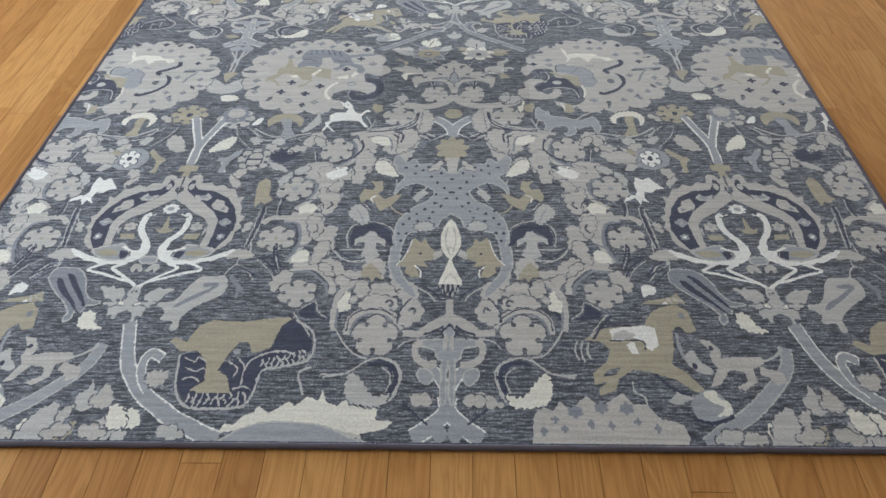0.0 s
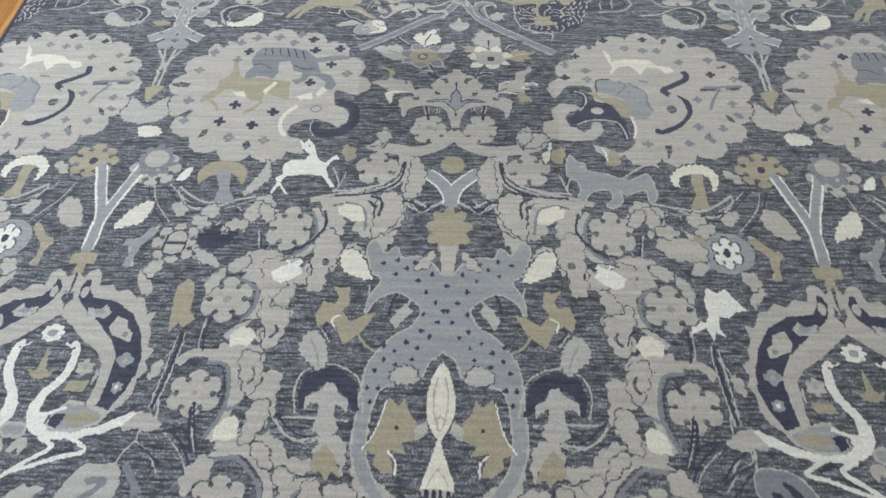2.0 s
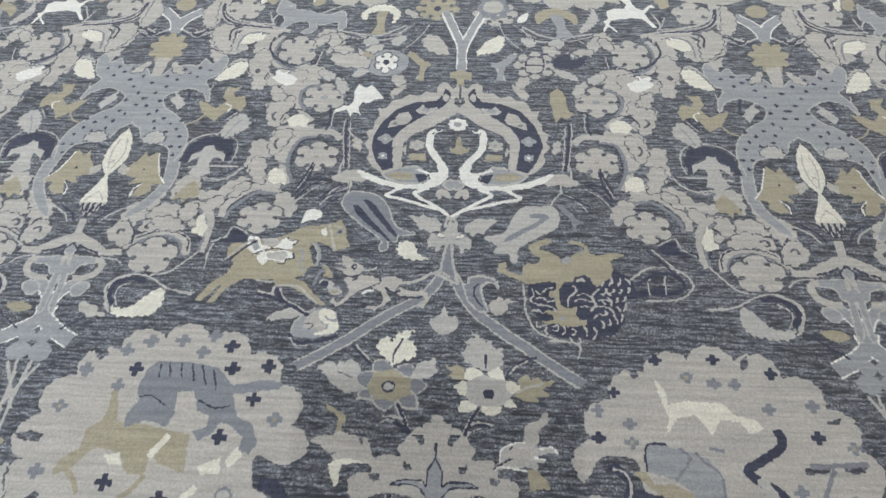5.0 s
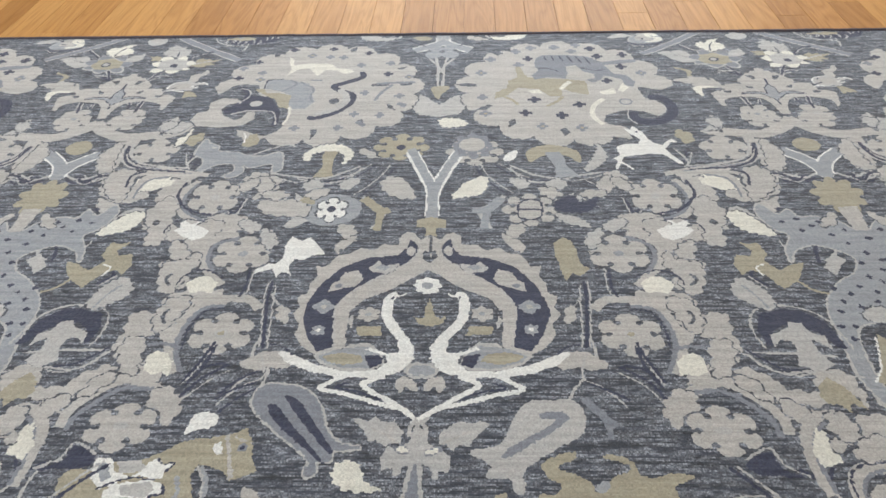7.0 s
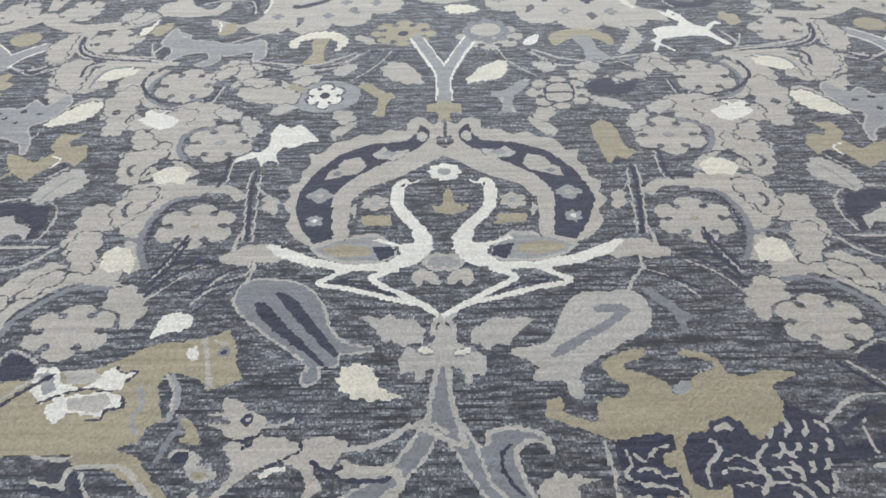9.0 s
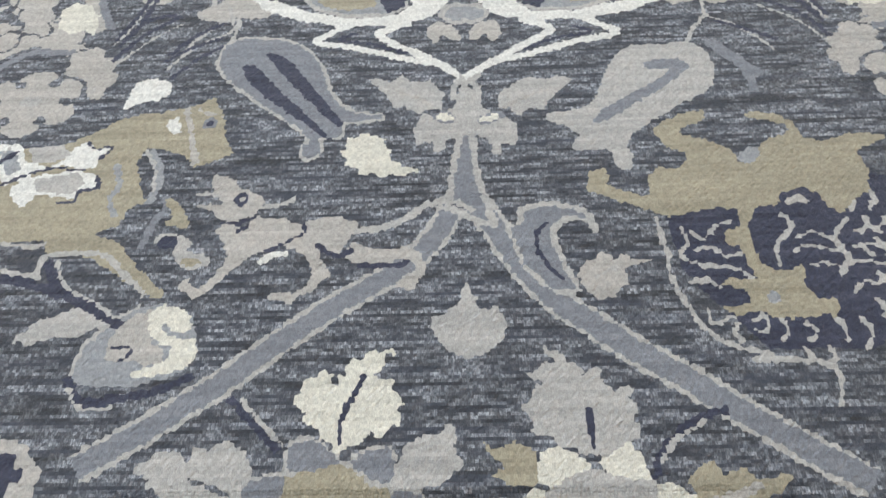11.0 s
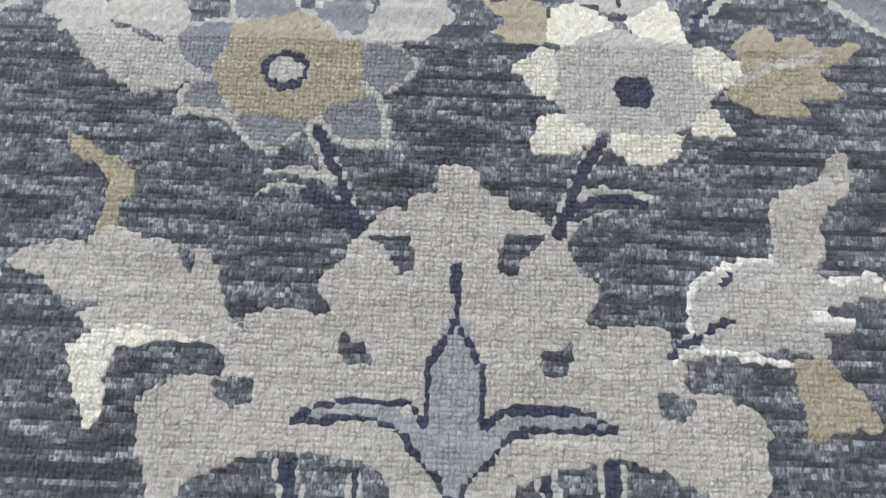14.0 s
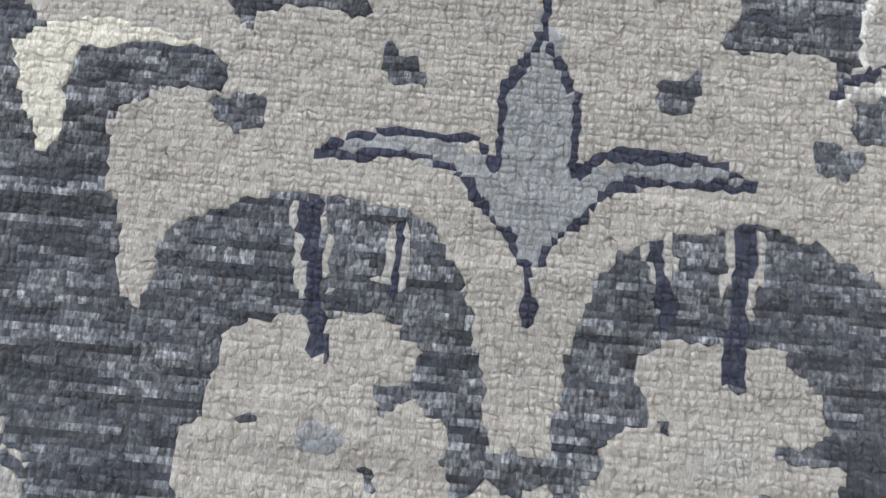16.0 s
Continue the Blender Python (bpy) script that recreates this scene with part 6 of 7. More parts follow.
stroke("navy", True, 0.35, (-16.2, 70.6), (-15, 67.9), (-15.8, 64.4))
stroke("navy", True, 0.3, (-26.2, 70), (-20.9, 71.6), (-17, 70.1), (-15.9, 67.6))
poly("ivory", True, (-24.3, 69.6), (-22.4, 70.8), (-19.3, 71.1), (-17.1, 69.7), (-17.1, 67.9), (-18.1, 65.4), (-19.3, 66.8), (-20.1, 65.8), (-21.3, 66.9), (-22.5, 66.3), (-22.6, 68.2))
stroke("beige", True, 1.6, (-10.9, 87.2), (-14.6, 87.5), (-17.8, 86.9))
stroke("beige", True, 1.5, (131.5, 71.9), (135.6, 70.8), (136.9, 66.6), (136.9, 62.6))
stroke("grey", True, 0.6, (131.3, 71), (135, 69.7), (136.2, 65.7), (136.2, 62.6))
lobed("beige", True, (138.8, 72.7), (141.9, 74), (143.9, 71.3), (142.8, 65.7), (138.4, 61.2), (138.1, 65.3))
poly("ivory", True, (129.6, 69.8), (132.7, 69.8), (135.8, 65.7), (133.2, 65.3), (131.6, 66.7), (130, 67.5))
petals("beige", True, (119.9, 63.1), 5.2, 6.4, 6)
disc("silver", True, (119.9, 63.1), 0.9, 1.1)
stroke("beige", True, 1.4, (124.6, 69.2), (126.8, 64.3), (126.3, 58.7), (121.5, 54.2))
stroke("grey", True, 0.7, (124.4, 68.2), (125.9, 62.9), (124.3, 57.8), (119.9, 54.9))
lobed("beige", True, (126.6, 61.2), (128.9, 63), (130.9, 60.1), (132.1, 56.3), (129.6, 52), (129.2, 47.4), (126.5, 47), (126, 51.2), (126.3, 56))
disc("ground", True, (129, 54.3), 0.8, 0.9)
stroke("navy", True, 0.3, (119.2, 54.4), (123.5, 55.4), (126, 53.6), (126.5, 50.8))
poly("white", True, (118, 51.5), (120.5, 53.4), (123.5, 53.2), (124.7, 51.7), (122.6, 49.7), (120.5, 48.6), (118.8, 49.3))
stroke("beige", True, 1.5, (106.2, 43.6), (105.4, 48.3), (107.7, 51.7), (112.9, 52.5), (118, 53.3))
petals("beige", True, (110.1, 44.4), 5.4, 5.6, 6)
disc("slate", True, (110.1, 44.4), 0.9, 0.9)
stroke("beige", True, 1.6, (112.4, 50.6), (116.9, 48.2), (117.2, 42.7), (114.1, 38), (111.7, 35.4))
stroke("grey", True, 0.8, (112, 49.5), (115.7, 47), (116, 42.7), (113.9, 38.7))
lobed("beige", True, (118.2, 45.2), (119.5, 42.7), (121.5, 42.4), (123.3, 41), (122.6, 36.1), (120.8, 33), (119.1, 34.5), (118.8, 38.3), (117.4, 41))
stroke("ground", True, 0.6, (120.9, 38.6), (121.6, 37), (120.3, 35.4))
stroke("navy", True, 0.3, (112, 37.7), (115.8, 39.7), (118.8, 38), (119.3, 35.4))
poly("ivory", True, (112.4, 36.1), (114.5, 38), (116.5, 37.7), (117.9, 35.7), (116.5, 33.2), (114.8, 33.7), (113, 33.1))
stroke("beige", True, 1.8, (103.9, 29.1), (106.3, 31.6), (111, 31.8), (113, 32.8))
petals("beige", True, (108.7, 23.1), 5.2, 5.0, 6)
disc("silver", True, (108.7, 23.1), 1.0, 0.9)
disc("tan", True, (108.7, 23.1), 0.6, 0.5)
stroke("beige", True, 1.6, (109.7, 30.6), (114, 29.6), (115.8, 24.3), (115.5, 19.5), (113.2, 14.2))
stroke("grey", True, 0.8, (109.6, 29.9), (113.3, 29), (114.9, 24), (114.6, 19.5), (112.4, 14.2))
stroke("navy", True, 0.25, (109.5, 29.1), (112.7, 28.4), (114.1, 23.7), (113.8, 19.5))
lobed("beige", True, (115.8, 31.4), (117.8, 32.3), (119.7, 30.5), (120.2, 26.2), (118.5, 23.2), (117.5, 25.1), (116.5, 27.5))
stroke("ground", True, 0.6, (118.4, 29), (119.1, 27.1), (118, 25.4))
stroke("grey", True, 0.7, (114, 19.5), (117, 20.5), (119.4, 19.9))
lobed("beige", True, (119.8, 20.8), (122.2, 22.2), (123.1, 19.2), (121, 14.4), (119.1, 13.9), (119.5, 17.4))
poly("ivory", True, (114.1, 16.6), (115.5, 18.4), (117.1, 18.9), (118.4, 17.6), (118.1, 14.8), (116.4, 13.8), (115.1, 14.3), (113.9, 13.5))
lobed("beige", True, (110.5, 8), (112.9, 11), (115, 10.2), (114.8, 7.3), (111.8, 4), (110.4, 5.4))
stroke("navy", True, 0.5, (105.7, 16), (109, 13), (111.2, 9.1))
stroke("silver", True, 0.25, (105.2, 15), (108.4, 12.1), (110.6, 8.5))
stroke("navy", True, 0.5, (108.7, 20.5), (109.5, 15.7), (111, 11.3))
stroke("silver", True, 0.25, (109.4, 20.7), (110.1, 15.9), (111.5, 11.8))
stroke("navy", True, 0.5, (107.8, 39.7), (107.5, 35.4), (108.1, 32.2))
stroke("silver", True, 0.25, (107.1, 39.7), (106.8, 35), (107.5, 31.6))
stroke("beige", True, 1.6, (115.5, 11.7), (120.3, 12.3), (123.9, 9), (125.7, 6.1), (125.8, 2.9))
stroke("grey", True, 0.8, (115.2, 10.6), (119.3, 10.9), (122.5, 7.9), (124.3, 5.2), (124.6, 2.4))
petals("beige", True, (117.4, 3.4), 5.0, 4.6, 6)
disc("silver", True, (117.4, 3.4), 1.1, 0.8)
lobed("beige", True, (121.3, 13.3), (123.7, 13.6), (125.1, 10.6), (125.3, 8.7), (123.4, 10.2))
lobed("beige", True, (126.2, 8.7), (128.3, 9.1), (129.5, 7.2), (128.5, 5.2), (127.2, 6.1))
stroke("beige", True, 1.7, (-26.7, -6.5), (-27.3, -1.9), (-26.7, 3), (-24, 6.4), (-20.9, 6.8))
stroke("grey", True, 0.6, (-26.2, -6.2), (-26.6, -1.9), (-25.8, 2.2), (-23.6, 5.2))
poly("ivory", True, (-26.4, -2.4), (-27, -0.2), (-25.9, 2), (-25.1, 4.1), (-24.1, 1.9), (-24.4, -0.5), (-25.3, -2.1))
lobed("beige", True, (-23, 3.1), (-22.9, 6.3), (-20.9, 7), (-19.7, 4.5), (-20.5, 1.4))
stroke("beige", True, 2.2, (-23.4, -7.3), (-22.9, -4), (-20.1, -2.2), (-16.2, -2.3), (-13, -3.7), (-11.4, -6.3))
stroke("grey", True, 0.6, (-22.8, -7.2), (-22.1, -4.5), (-19.6, -2.8), (-16.4, -2.9), (-13.6, -4.1), (-12.2, -6.3))
stroke("navy", True, 0.3, (-23.9, -6.6), (-23.4, -3.5), (-20.4, -1.6), (-16, -1.7), (-12.4, -3.5))
petals("beige", True, (-17, -7.6), 5.4, 4.6, 5)
lobed("beige", True, (-21.4, -1.2), (-20.7, 1.1), (-17.7, 2.6), (-13.8, 1.6), (-12.5, -0.6), (-13.8, -1.6), (-17.1, -0.9))
stroke("ground", True, 0.6, (-15.4, 0.2), (-14.3, 0.9), (-13.6, -0.4), (-14.5, -0.8))
lobed("beige", True, (-10.9, -5.1), (-11.5, -2), (-9.3, 0.9), (-7, -0.3), (-6.2, -2.5), (-8.1, -4.5))
stroke("ground", True, 0.6, (-9.9, -1.8), (-8.5, -1.3), (-8.2, -2.5))
stroke("navy", True, 0.3, (-12.1, -4.8), (-11.9, -2.2), (-10.5, -0.1), (-9.3, 1.8))
stroke("silver", True, 0.3, (-11.5, -5.4), (-11.2, -2.3), (-9.6, -0.7))
stroke("beige", True, 1.3, (0.2, 1.3), (0.2, -3.3))
poly("beige", True, (0.2, -1.9), (-2.5, -3.2), (-4.8, -4.5), (-7.2, -6.3), (-4.5, -6.1), (-2.2, -5), (0.1, -4.3))
stroke("navy", True, 0.5, (-6, -7.4), (-3.2, -6.5), (-1.4, -5.4))
motif("spotted_arch")
rimmed("slate", True, (0.1, 50.7), (-1.4, 51.6), (-3.2, 54.3), (-6.6, 56), (-9.7, 55.8), (-11.1, 58.5), (-13.3, 56.7), (-15.7, 60.2), (-17.1, 57.7), (-15.6, 52.2), (-13.4, 49.8), (-15.4, 45.7), (-15.9, 41.7), (-14.1, 44.9), (-10.3, 46.9), (-6.9, 45.4), (-4.8, 42.8), (-6.4, 38.9), (-9.3, 36.8), (-12, 33.9), (-14.4, 29.4), (-15.1, 21.7), (-15.7, 15.2), (-14.7, 10.1), (-12, 5.2), (-8.7, 2), (-8.8, 4.1), (-11.8, 9), (-13.1, 13.1), (-12.8, 20.3), (-11.4, 25), (-8, 26.3), (-4.3, 27.1), (-2.6, 31.2), (0.3, 35.1))
poly("silver", True, (-10.9, 40.4), (-9.1, 42.9), (-8.2, 44.5), (-6.5, 42.5), (-8.3, 40.3), (-9.6, 38.1))
leaf("silver", True, (-9.7, 27.9), (-7.9, 26.3), (-4.5, 26.8), (-5.3, 29.4), (-7.6, 30))
crosses("navy", True, 0.6, (-12.6, 58.8), (-13.4, 54.3), (-10.5, 55.1), (-8.5, 52.9), (-10.8, 51.4), (-6.8, 54.4), (-6, 50.1), (-4.1, 47.3), (-2.2, 44.6), (-4.3, 41.8), (-3.1, 51.6), (-4.6, 37.9), (-1.4, 39.9), (-7.2, 35.2))
crosses("navy", True, 0.55, (-9.3, 33.3), (-5, 34), (-2.9, 36.6), (-11.3, 31.4), (-9, 30.2), (-12.7, 28.9), (-11.8, 25.3), (-13.9, 25.3), (-13.1, 22.4), (-5.9, 31.5), (-11.6, 34.5), (-0.1, 48.8), (-0.4, 42.6), (-0.3, 53.1))
motif("star_spray")
flower("tan", False, (-0.1, 63.5), 5.1, 6.6, 9)
poly("beige", True, (-1.7, 59.1), (1.9, 59.2), (1.2, 51.4), (-0.4, 51.4))
lobed("beige", True, (-2.8, 57.5), (-5.1, 55.7), (-6.7, 53), (-4.4, 53.3))
motif("ivory_column")
poly("ivory", True, (0.2, 31.4), (-1.2, 29.3), (-2.1, 26.8), (-2.7, 23.6), (-2.6, 20.3), (-1.8, 17.8), (-0.3, 15.1), (-1.2, 12), (-2.7, 8.1), (-3.1, 6.1), (0.1, 6))
stroke("beige", True, 0.35, (-0.7, 27.7), (-1.4, 23.6), (-0.9, 19.1))
stroke("beige", True, 0.35, (0.2, 20.4), (-0.7, 18.9), (-0.2, 17))
stroke("beige", True, 0.3, (0.2, 10.2), (-1.1, 8.5), (-2, 6.8))
poly("beige", True, (-3.1, 6.4), (-2.3, 4.8), (-1.5, 3.5), (-0.6, 2.5), (0.2, 2), (0.1, 6.4))
stroke("navy", True, 0.4, (-3, 5.9), (-2.3, 4.8), (-1.9, 6.4))
stroke("navy", True, 0.4, (-1.9, 6.4), (-1.1, 3), (-0.6, 6.4))
stroke("navy", True, 0.4, (-0.6, 6.4), (-0.1, 1.8))
stroke("silver", True, 0.4, (-7.8, 5.2), (-4.9, 2.9), (-3.5, 0.4))
stroke("navy", True, 0.5, (-6.4, 5.5), (-3.7, 3.4), (-2.2, 0.9))
motif("plain_figure")
poly("tan", True, (-9.5, 23.5), (-8.3, 22.4), (-7.6, 21.4), (-6.5, 23.5), (-5.6, 20.3), (-4.1, 18.5), (-4.3, 15.2), (-6.8, 14.5), (-5.7, 12.3), (-8.9, 13.2), (-7.6, 9), (-9.4, 8.7), (-11.5, 10.4), (-11.1, 12.3), (-13.6, 13), (-11.5, 16.4), (-10.5, 19.6))
poly("beige", True, (-4.6, 17.4), (-2.5, 19), (-1.9, 16.7), (-4.1, 14.9))
stroke("white", True, 0.3, (-9.9, 23), (-10.7, 19.6), (-11.9, 15.9), (-13.8, 13))
stroke("white", True, 0.3, (-9.1, 13.1), (-7.5, 11.1), (-7.4, 8.7))
disc("navy", True, (-7.8, 17.4), 0.4, 0.4)
motif("cap_flower")
poly("navy", True, (-26.2, 20.7), (-26.7, 24.2), (-25.7, 27.8), (-22.6, 29.5), (-19.1, 29.1), (-16.1, 26.3), (-14.9, 20.3), (-16.3, 20.4), (-17.5, 23.1), (-19.5, 24.7), (-22.7, 25.6), (-24.6, 24), (-25.4, 20.4))
stroke("silver", True, 0.35, (-26.7, 19.9), (-27.5, 24.5), (-26.2, 28.4), (-22.9, 30.1), (-18.9, 29.6), (-15.5, 26.6), (-14.1, 20.1))
poly("silver", True, (-22.1, 25.1), (-21.5, 26.4), (-19.8, 25.9), (-19.2, 23.8), (-17.3, 22.8), (-17.1, 19.8), (-18.3, 21.2), (-19.5, 22), (-19.3, 19.3), (-18.1, 16.7), (-20.4, 15), (-23.2, 16.5), (-22.3, 19.6), (-22.4, 21.7), (-24, 22), (-25.2, 20.4), (-25.2, 23.2), (-23.2, 24.2))
stroke("silver", True, 0.3, (-30.5, 18.9), (-26.7, 15), (-23.4, 14.2), (-20.4, 15.2), (-14.7, 13.8))
stroke("navy", True, 0.4, (-29.9, 19.7), (-26.1, 16), (-22.9, 15.2))
poly("tan", True, (-22.4, 10), (-21.9, 12.2), (-20.1, 14.1), (-18.1, 11.6), (-16.8, 7.7), (-18.6, 8.8), (-19.2, 7), (-20.5, 8.9), (-21.4, 8.4))
motif("medallion_detail")
stroke("grey", False, 0.9, (61.8, 111.1), (66.4, 111.2), (71.2, 111.6))
stroke("grey", False, 0.8, (65.7, 110.4), (63.3, 106.2), (62.1, 102.7))
stroke("grey", False, 1.4, (67.6, 101.4), (69.5, 100.1))
stroke("grey", False, 1.3, (59.2, 93.5), (61.1, 91.4))
poly("tan", False, (-61.1, 111.9), (-58.8, 113.7), (-58.9, 119.1), (-57.9, 119.5), (-56.3, 113.8), (-49.2, 112.7), (-42.6, 111.6), (-42.1, 104.7), (-46.4, 106.1), (-48.6, 107.9), (-48.7, 104.2), (-51.7, 104.2), (-54, 107.6), (-58.7, 108.6), (-61.3, 104.8), (-64.5, 103.2), (-64, 106.3), (-61.2, 108.4))
stroke("tan", False, 0.9, (-48.5, 104.2), (-50.2, 101.7), (-52.6, 99.6))
stroke("tan", False, 0.9, (-62.7, 104.8), (-60.2, 102.6), (-59.1, 100.4))
stroke("ivory", False, 1.1, (-48.7, 107.3), (-47.7, 109.3), (-46.2, 111.3))
poly("ivory", False, (-56.7, 107), (-54, 107.6), (-53, 105.5), (-55.5, 105.7))
poly("ivory", False, (-40, 106.2), (-36.3, 108), (-36.1, 105.2), (-39.2, 104.8))
poly("ivory", False, (-35.5, 107.1), (-33.8, 110.3), (-32.6, 108.2), (-34.6, 106.1))
poly("grey", False, (-53.7, 123.6), (-51.8, 125.5), (-45.5, 125.4), (-40.2, 124.3), (-37.3, 121.2), (-32.6, 122.4), (-28.2, 122.3), (-28.7, 120.9), (-32.9, 120.2), (-36.8, 119.6), (-35.2, 115.2), (-32.4, 114.3), (-30.7, 110.9), (-31.7, 108.5), (-33.5, 109.4), (-33.4, 111.7), (-36, 113.6), (-37.8, 114.2), (-38.6, 112.2), (-40.9, 110.5), (-42.4, 112.2), (-40.1, 113), (-40.1, 115.2), (-42.4, 116.1), (-43.9, 119.7), (-46.7, 119.3), (-46.4, 115.2), (-47.3, 112.8), (-49.9, 113.6), (-51.6, 113.5), (-54.5, 112.5), (-55.1, 115.2), (-53.6, 117.4), (-54.3, 119.8))
stroke("navy", False, 0.35, (-51.4, 124.9), (-51.1, 122.4))
stroke("navy", False, 0.35, (-49.7, 125.3), (-49.1, 122.4))
stroke("navy", False, 0.35, (-47.6, 125.3), (-46.8, 121.9))
stroke("navy", False, 0.35, (-45.6, 125.1), (-44.5, 121.5))
stroke("navy", False, 0.35, (-43.6, 124.7), (-42.2, 120.9))
stroke("navy", False, 0.35, (-41.4, 124.2), (-40, 120.1))
stroke("navy", False, 0.3, (-54, 117.9), (-51.5, 118.5), (-48.4, 116.6))
stroke("navy", False, 0.3, (-42.9, 118.3), (-39.4, 116.8), (-36.7, 117.4))
stroke("silver", False, 0.3, (-53.7, 123.6), (-54.3, 119.8), (-53.6, 117.3), (-55.1, 114.9))
motif("plain_runner_shape")
poly("tan", True, (-25.7, 41.1), (-24.6, 44.2), (-22.4, 43.7), (-21.6, 45.2), (-23.3, 48.1), (-21.5, 47.4), (-19.7, 47.8), (-19.2, 44.1), (-20.6, 42.2), (-18.6, 39.5), (-16.3, 41.1), (-13.7, 42), (-16, 37.5), (-18.1, 35.6), (-19.5, 34.4), (-21.5, 38.6), (-23.4, 39.6), (-25, 38.1))
stroke("white", True, 0.4, (-21.6, 38), (-22.3, 40.2), (-20.7, 41.2))
stroke("tan", True, 0.5, (-16.7, 36.9), (-15.1, 34.4), (-12.9, 33.1))
motif("feather_leaf")
leaf("silver", True, (-27.9, 35), (-25.7, 37.4), (-23, 34.7), (-22.2, 30.9), (-23.5, 29), (-26.3, 30.9), (-27.9, 32.9))
stroke("slate", True, 0.4, (-26, 35.6), (-24.5, 32.6), (-23.5, 29.3))
leaf("ivory", True, (-22.6, 56.8), (-20.1, 57.7), (-17.6, 54.9), (-15.7, 50.1), (-19.2, 50.8), (-21.6, 52.5))
motif("small_leaf")
leaf("beige", True, (41.1, 68.6), (43, 70.8), (45.4, 67.5), (43.7, 64.4))
lobed("beige", True, (43.7, 64.4), (46.9, 65.4), (48.9, 63.9), (46.3, 62.3))
leaf("silver", True, (41.3, 54.5), (43.9, 54.9), (46, 52.6), (44.1, 51.1))
lobed("beige", True, (53.6, 28.3), (54.4, 30), (55.6, 27.6), (55, 25.5))
leaf("silver", True, (51.2, 67.5), (53.1, 69.6), (55.2, 67.5), (53.2, 65.4))
lobed("beige", True, (59.9, 52.6), (62, 53.5), (63.5, 51.1), (61.9, 49.3))
lobed("silver", True, (46.2, 51.7), (48.5, 50.8), (49.7, 47.2), (48.3, 46.3))
motif("small_leaf")
leaf("silver", True, (-18.6, 93), (-16.3, 93.9), (-15, 92.1), (-16.7, 90.1))
lobed("tan", True, (-26.2, 88), (-24.7, 88.8), (-22.8, 86.8), (-23.6, 84), (-25.3, 84.7))
leaf("beige", True, (-42.3, 69.2), (-40.2, 69.7), (-38.6, 66.1), (-40.5, 65.3))
leaf("silver", True, (-62.4, 69), (-60.7, 70), (-58.6, 68), (-60, 65.9))
lobed("beige", True, (-56.9, 65.4), (-54.6, 66.2), (-52.5, 63.9), (-54.6, 62.7))
motif("small_leaf", first_row=True)
leaf("silver", True, (68.3, 3.9), (70, 6.5), (74.2, 4), (74, -0.7), (71.1, -0.1))
lobed("beige", True, (-8.2, -21), (-5.9, -19.8), (-3.2, -20.9), (-5.7, -22))
lobed("beige", True, (-76.5, -26.9), (-73.9, -25.6), (-70.8, -27.3), (-72.4, -28.4))
lobed("silver", True, (-60.3, -26.8), (-57.4, -25.9), (-54.5, -27.8), (-57.4, -28.5))
motif("vine_detail")
stroke("navy", True, 0.5, (-45.5, 21.3), (-44.6, 17.3), (-43, 12.4))
stroke("navy", True, 0.6, (-48.5, 16.3), (-45.6, 15.5), (-44, 12.7))
leaf("navy", False, (-54.2, 60.4), (-50.8, 63.4), (-49.2, 61), (-45.7, 62.3), (-47.9, 57.9), (-52.6, 57.5))
stroke("navy", True, 0.5, (-38.1, -2.7), (-34.9, -5.8), (-32.9, -8.2))
stroke("silver", True, 0.3, (-37.2, -2.4), (-34.1, -5.5), (-32.1, -8))
blob("navy", True, (-35.8, -2), (-32.4, -0.1), (-31.6, -2.6), (-28.9, -3.9), (-32, -3.7), (-34.5, -3.6))
stroke("silver", True, 0.3, (-35.8, -1.5), (-32.3, 0.4), (-31.1, -2.1), (-28.5, -3.7))
motif("rosette")
flower("grey", False, (-69.4, 82), 4.3, 4.6, 8)
disc("beige", False, (-69.4, 82), 2.7, 2.7)
stroke("navy", True, 0.6, (10.8, 84), (12.2, 77.5), (17.6, 74), (26.1, 73))
stroke("silver", True, 0.5, (11.7, 84.8), (13.5, 78.7), (18.7, 75.4), (26.9, 74.4))
stroke("navy", True, 0.6, (27.8, 68.8), (27.1, 63.5), (30.8, 58.4), (35.4, 56.9))
stroke("navy", True, 0.6, (15.8, 66.9), (15.4, 71.3), (18.1, 73))
flower("grey", False, (-69.7, 83.6), 4.3, 4.8, 8)
disc("beige", False, (-69.7, 83.6), 2.8, 2.8)

# ---- the knots themselves ----
RIGHT, LONG, PILE = 1.172, 3.262, 0.009
STAR_1, STAR_2, ROSETTE_2 = 0.398, 1.965, 2.702
nx, ny = int((RIGHT - LEFT) / KNOT), int(LONG / KNOT)
kx, ky = LEFT + (np.arange(nx) + 0.5) * KNOT, (np.arange(ny) + 0.5) * KNOT
gx, gy = np.meshgrid(kx, ky)
row = np.where(gy < STAR_1, 0, np.where(gy < STAR_2, 1, 2))
v = np.where(gy < STAR_2, gy - STAR_1, np.where(gy < ROSETTE_2, (gy - STAR_2) * 1.12, 0.8266 + gy - ROSETTE_2)) * 100
v = np.where(row == 0, v / 1.36 + R, v)
u = gx * 100 * (1 + 0.04 * np.clip((gy - STAR_2) / 0.5, 0, 1)) + np.where(row == 1, 0.0, P)
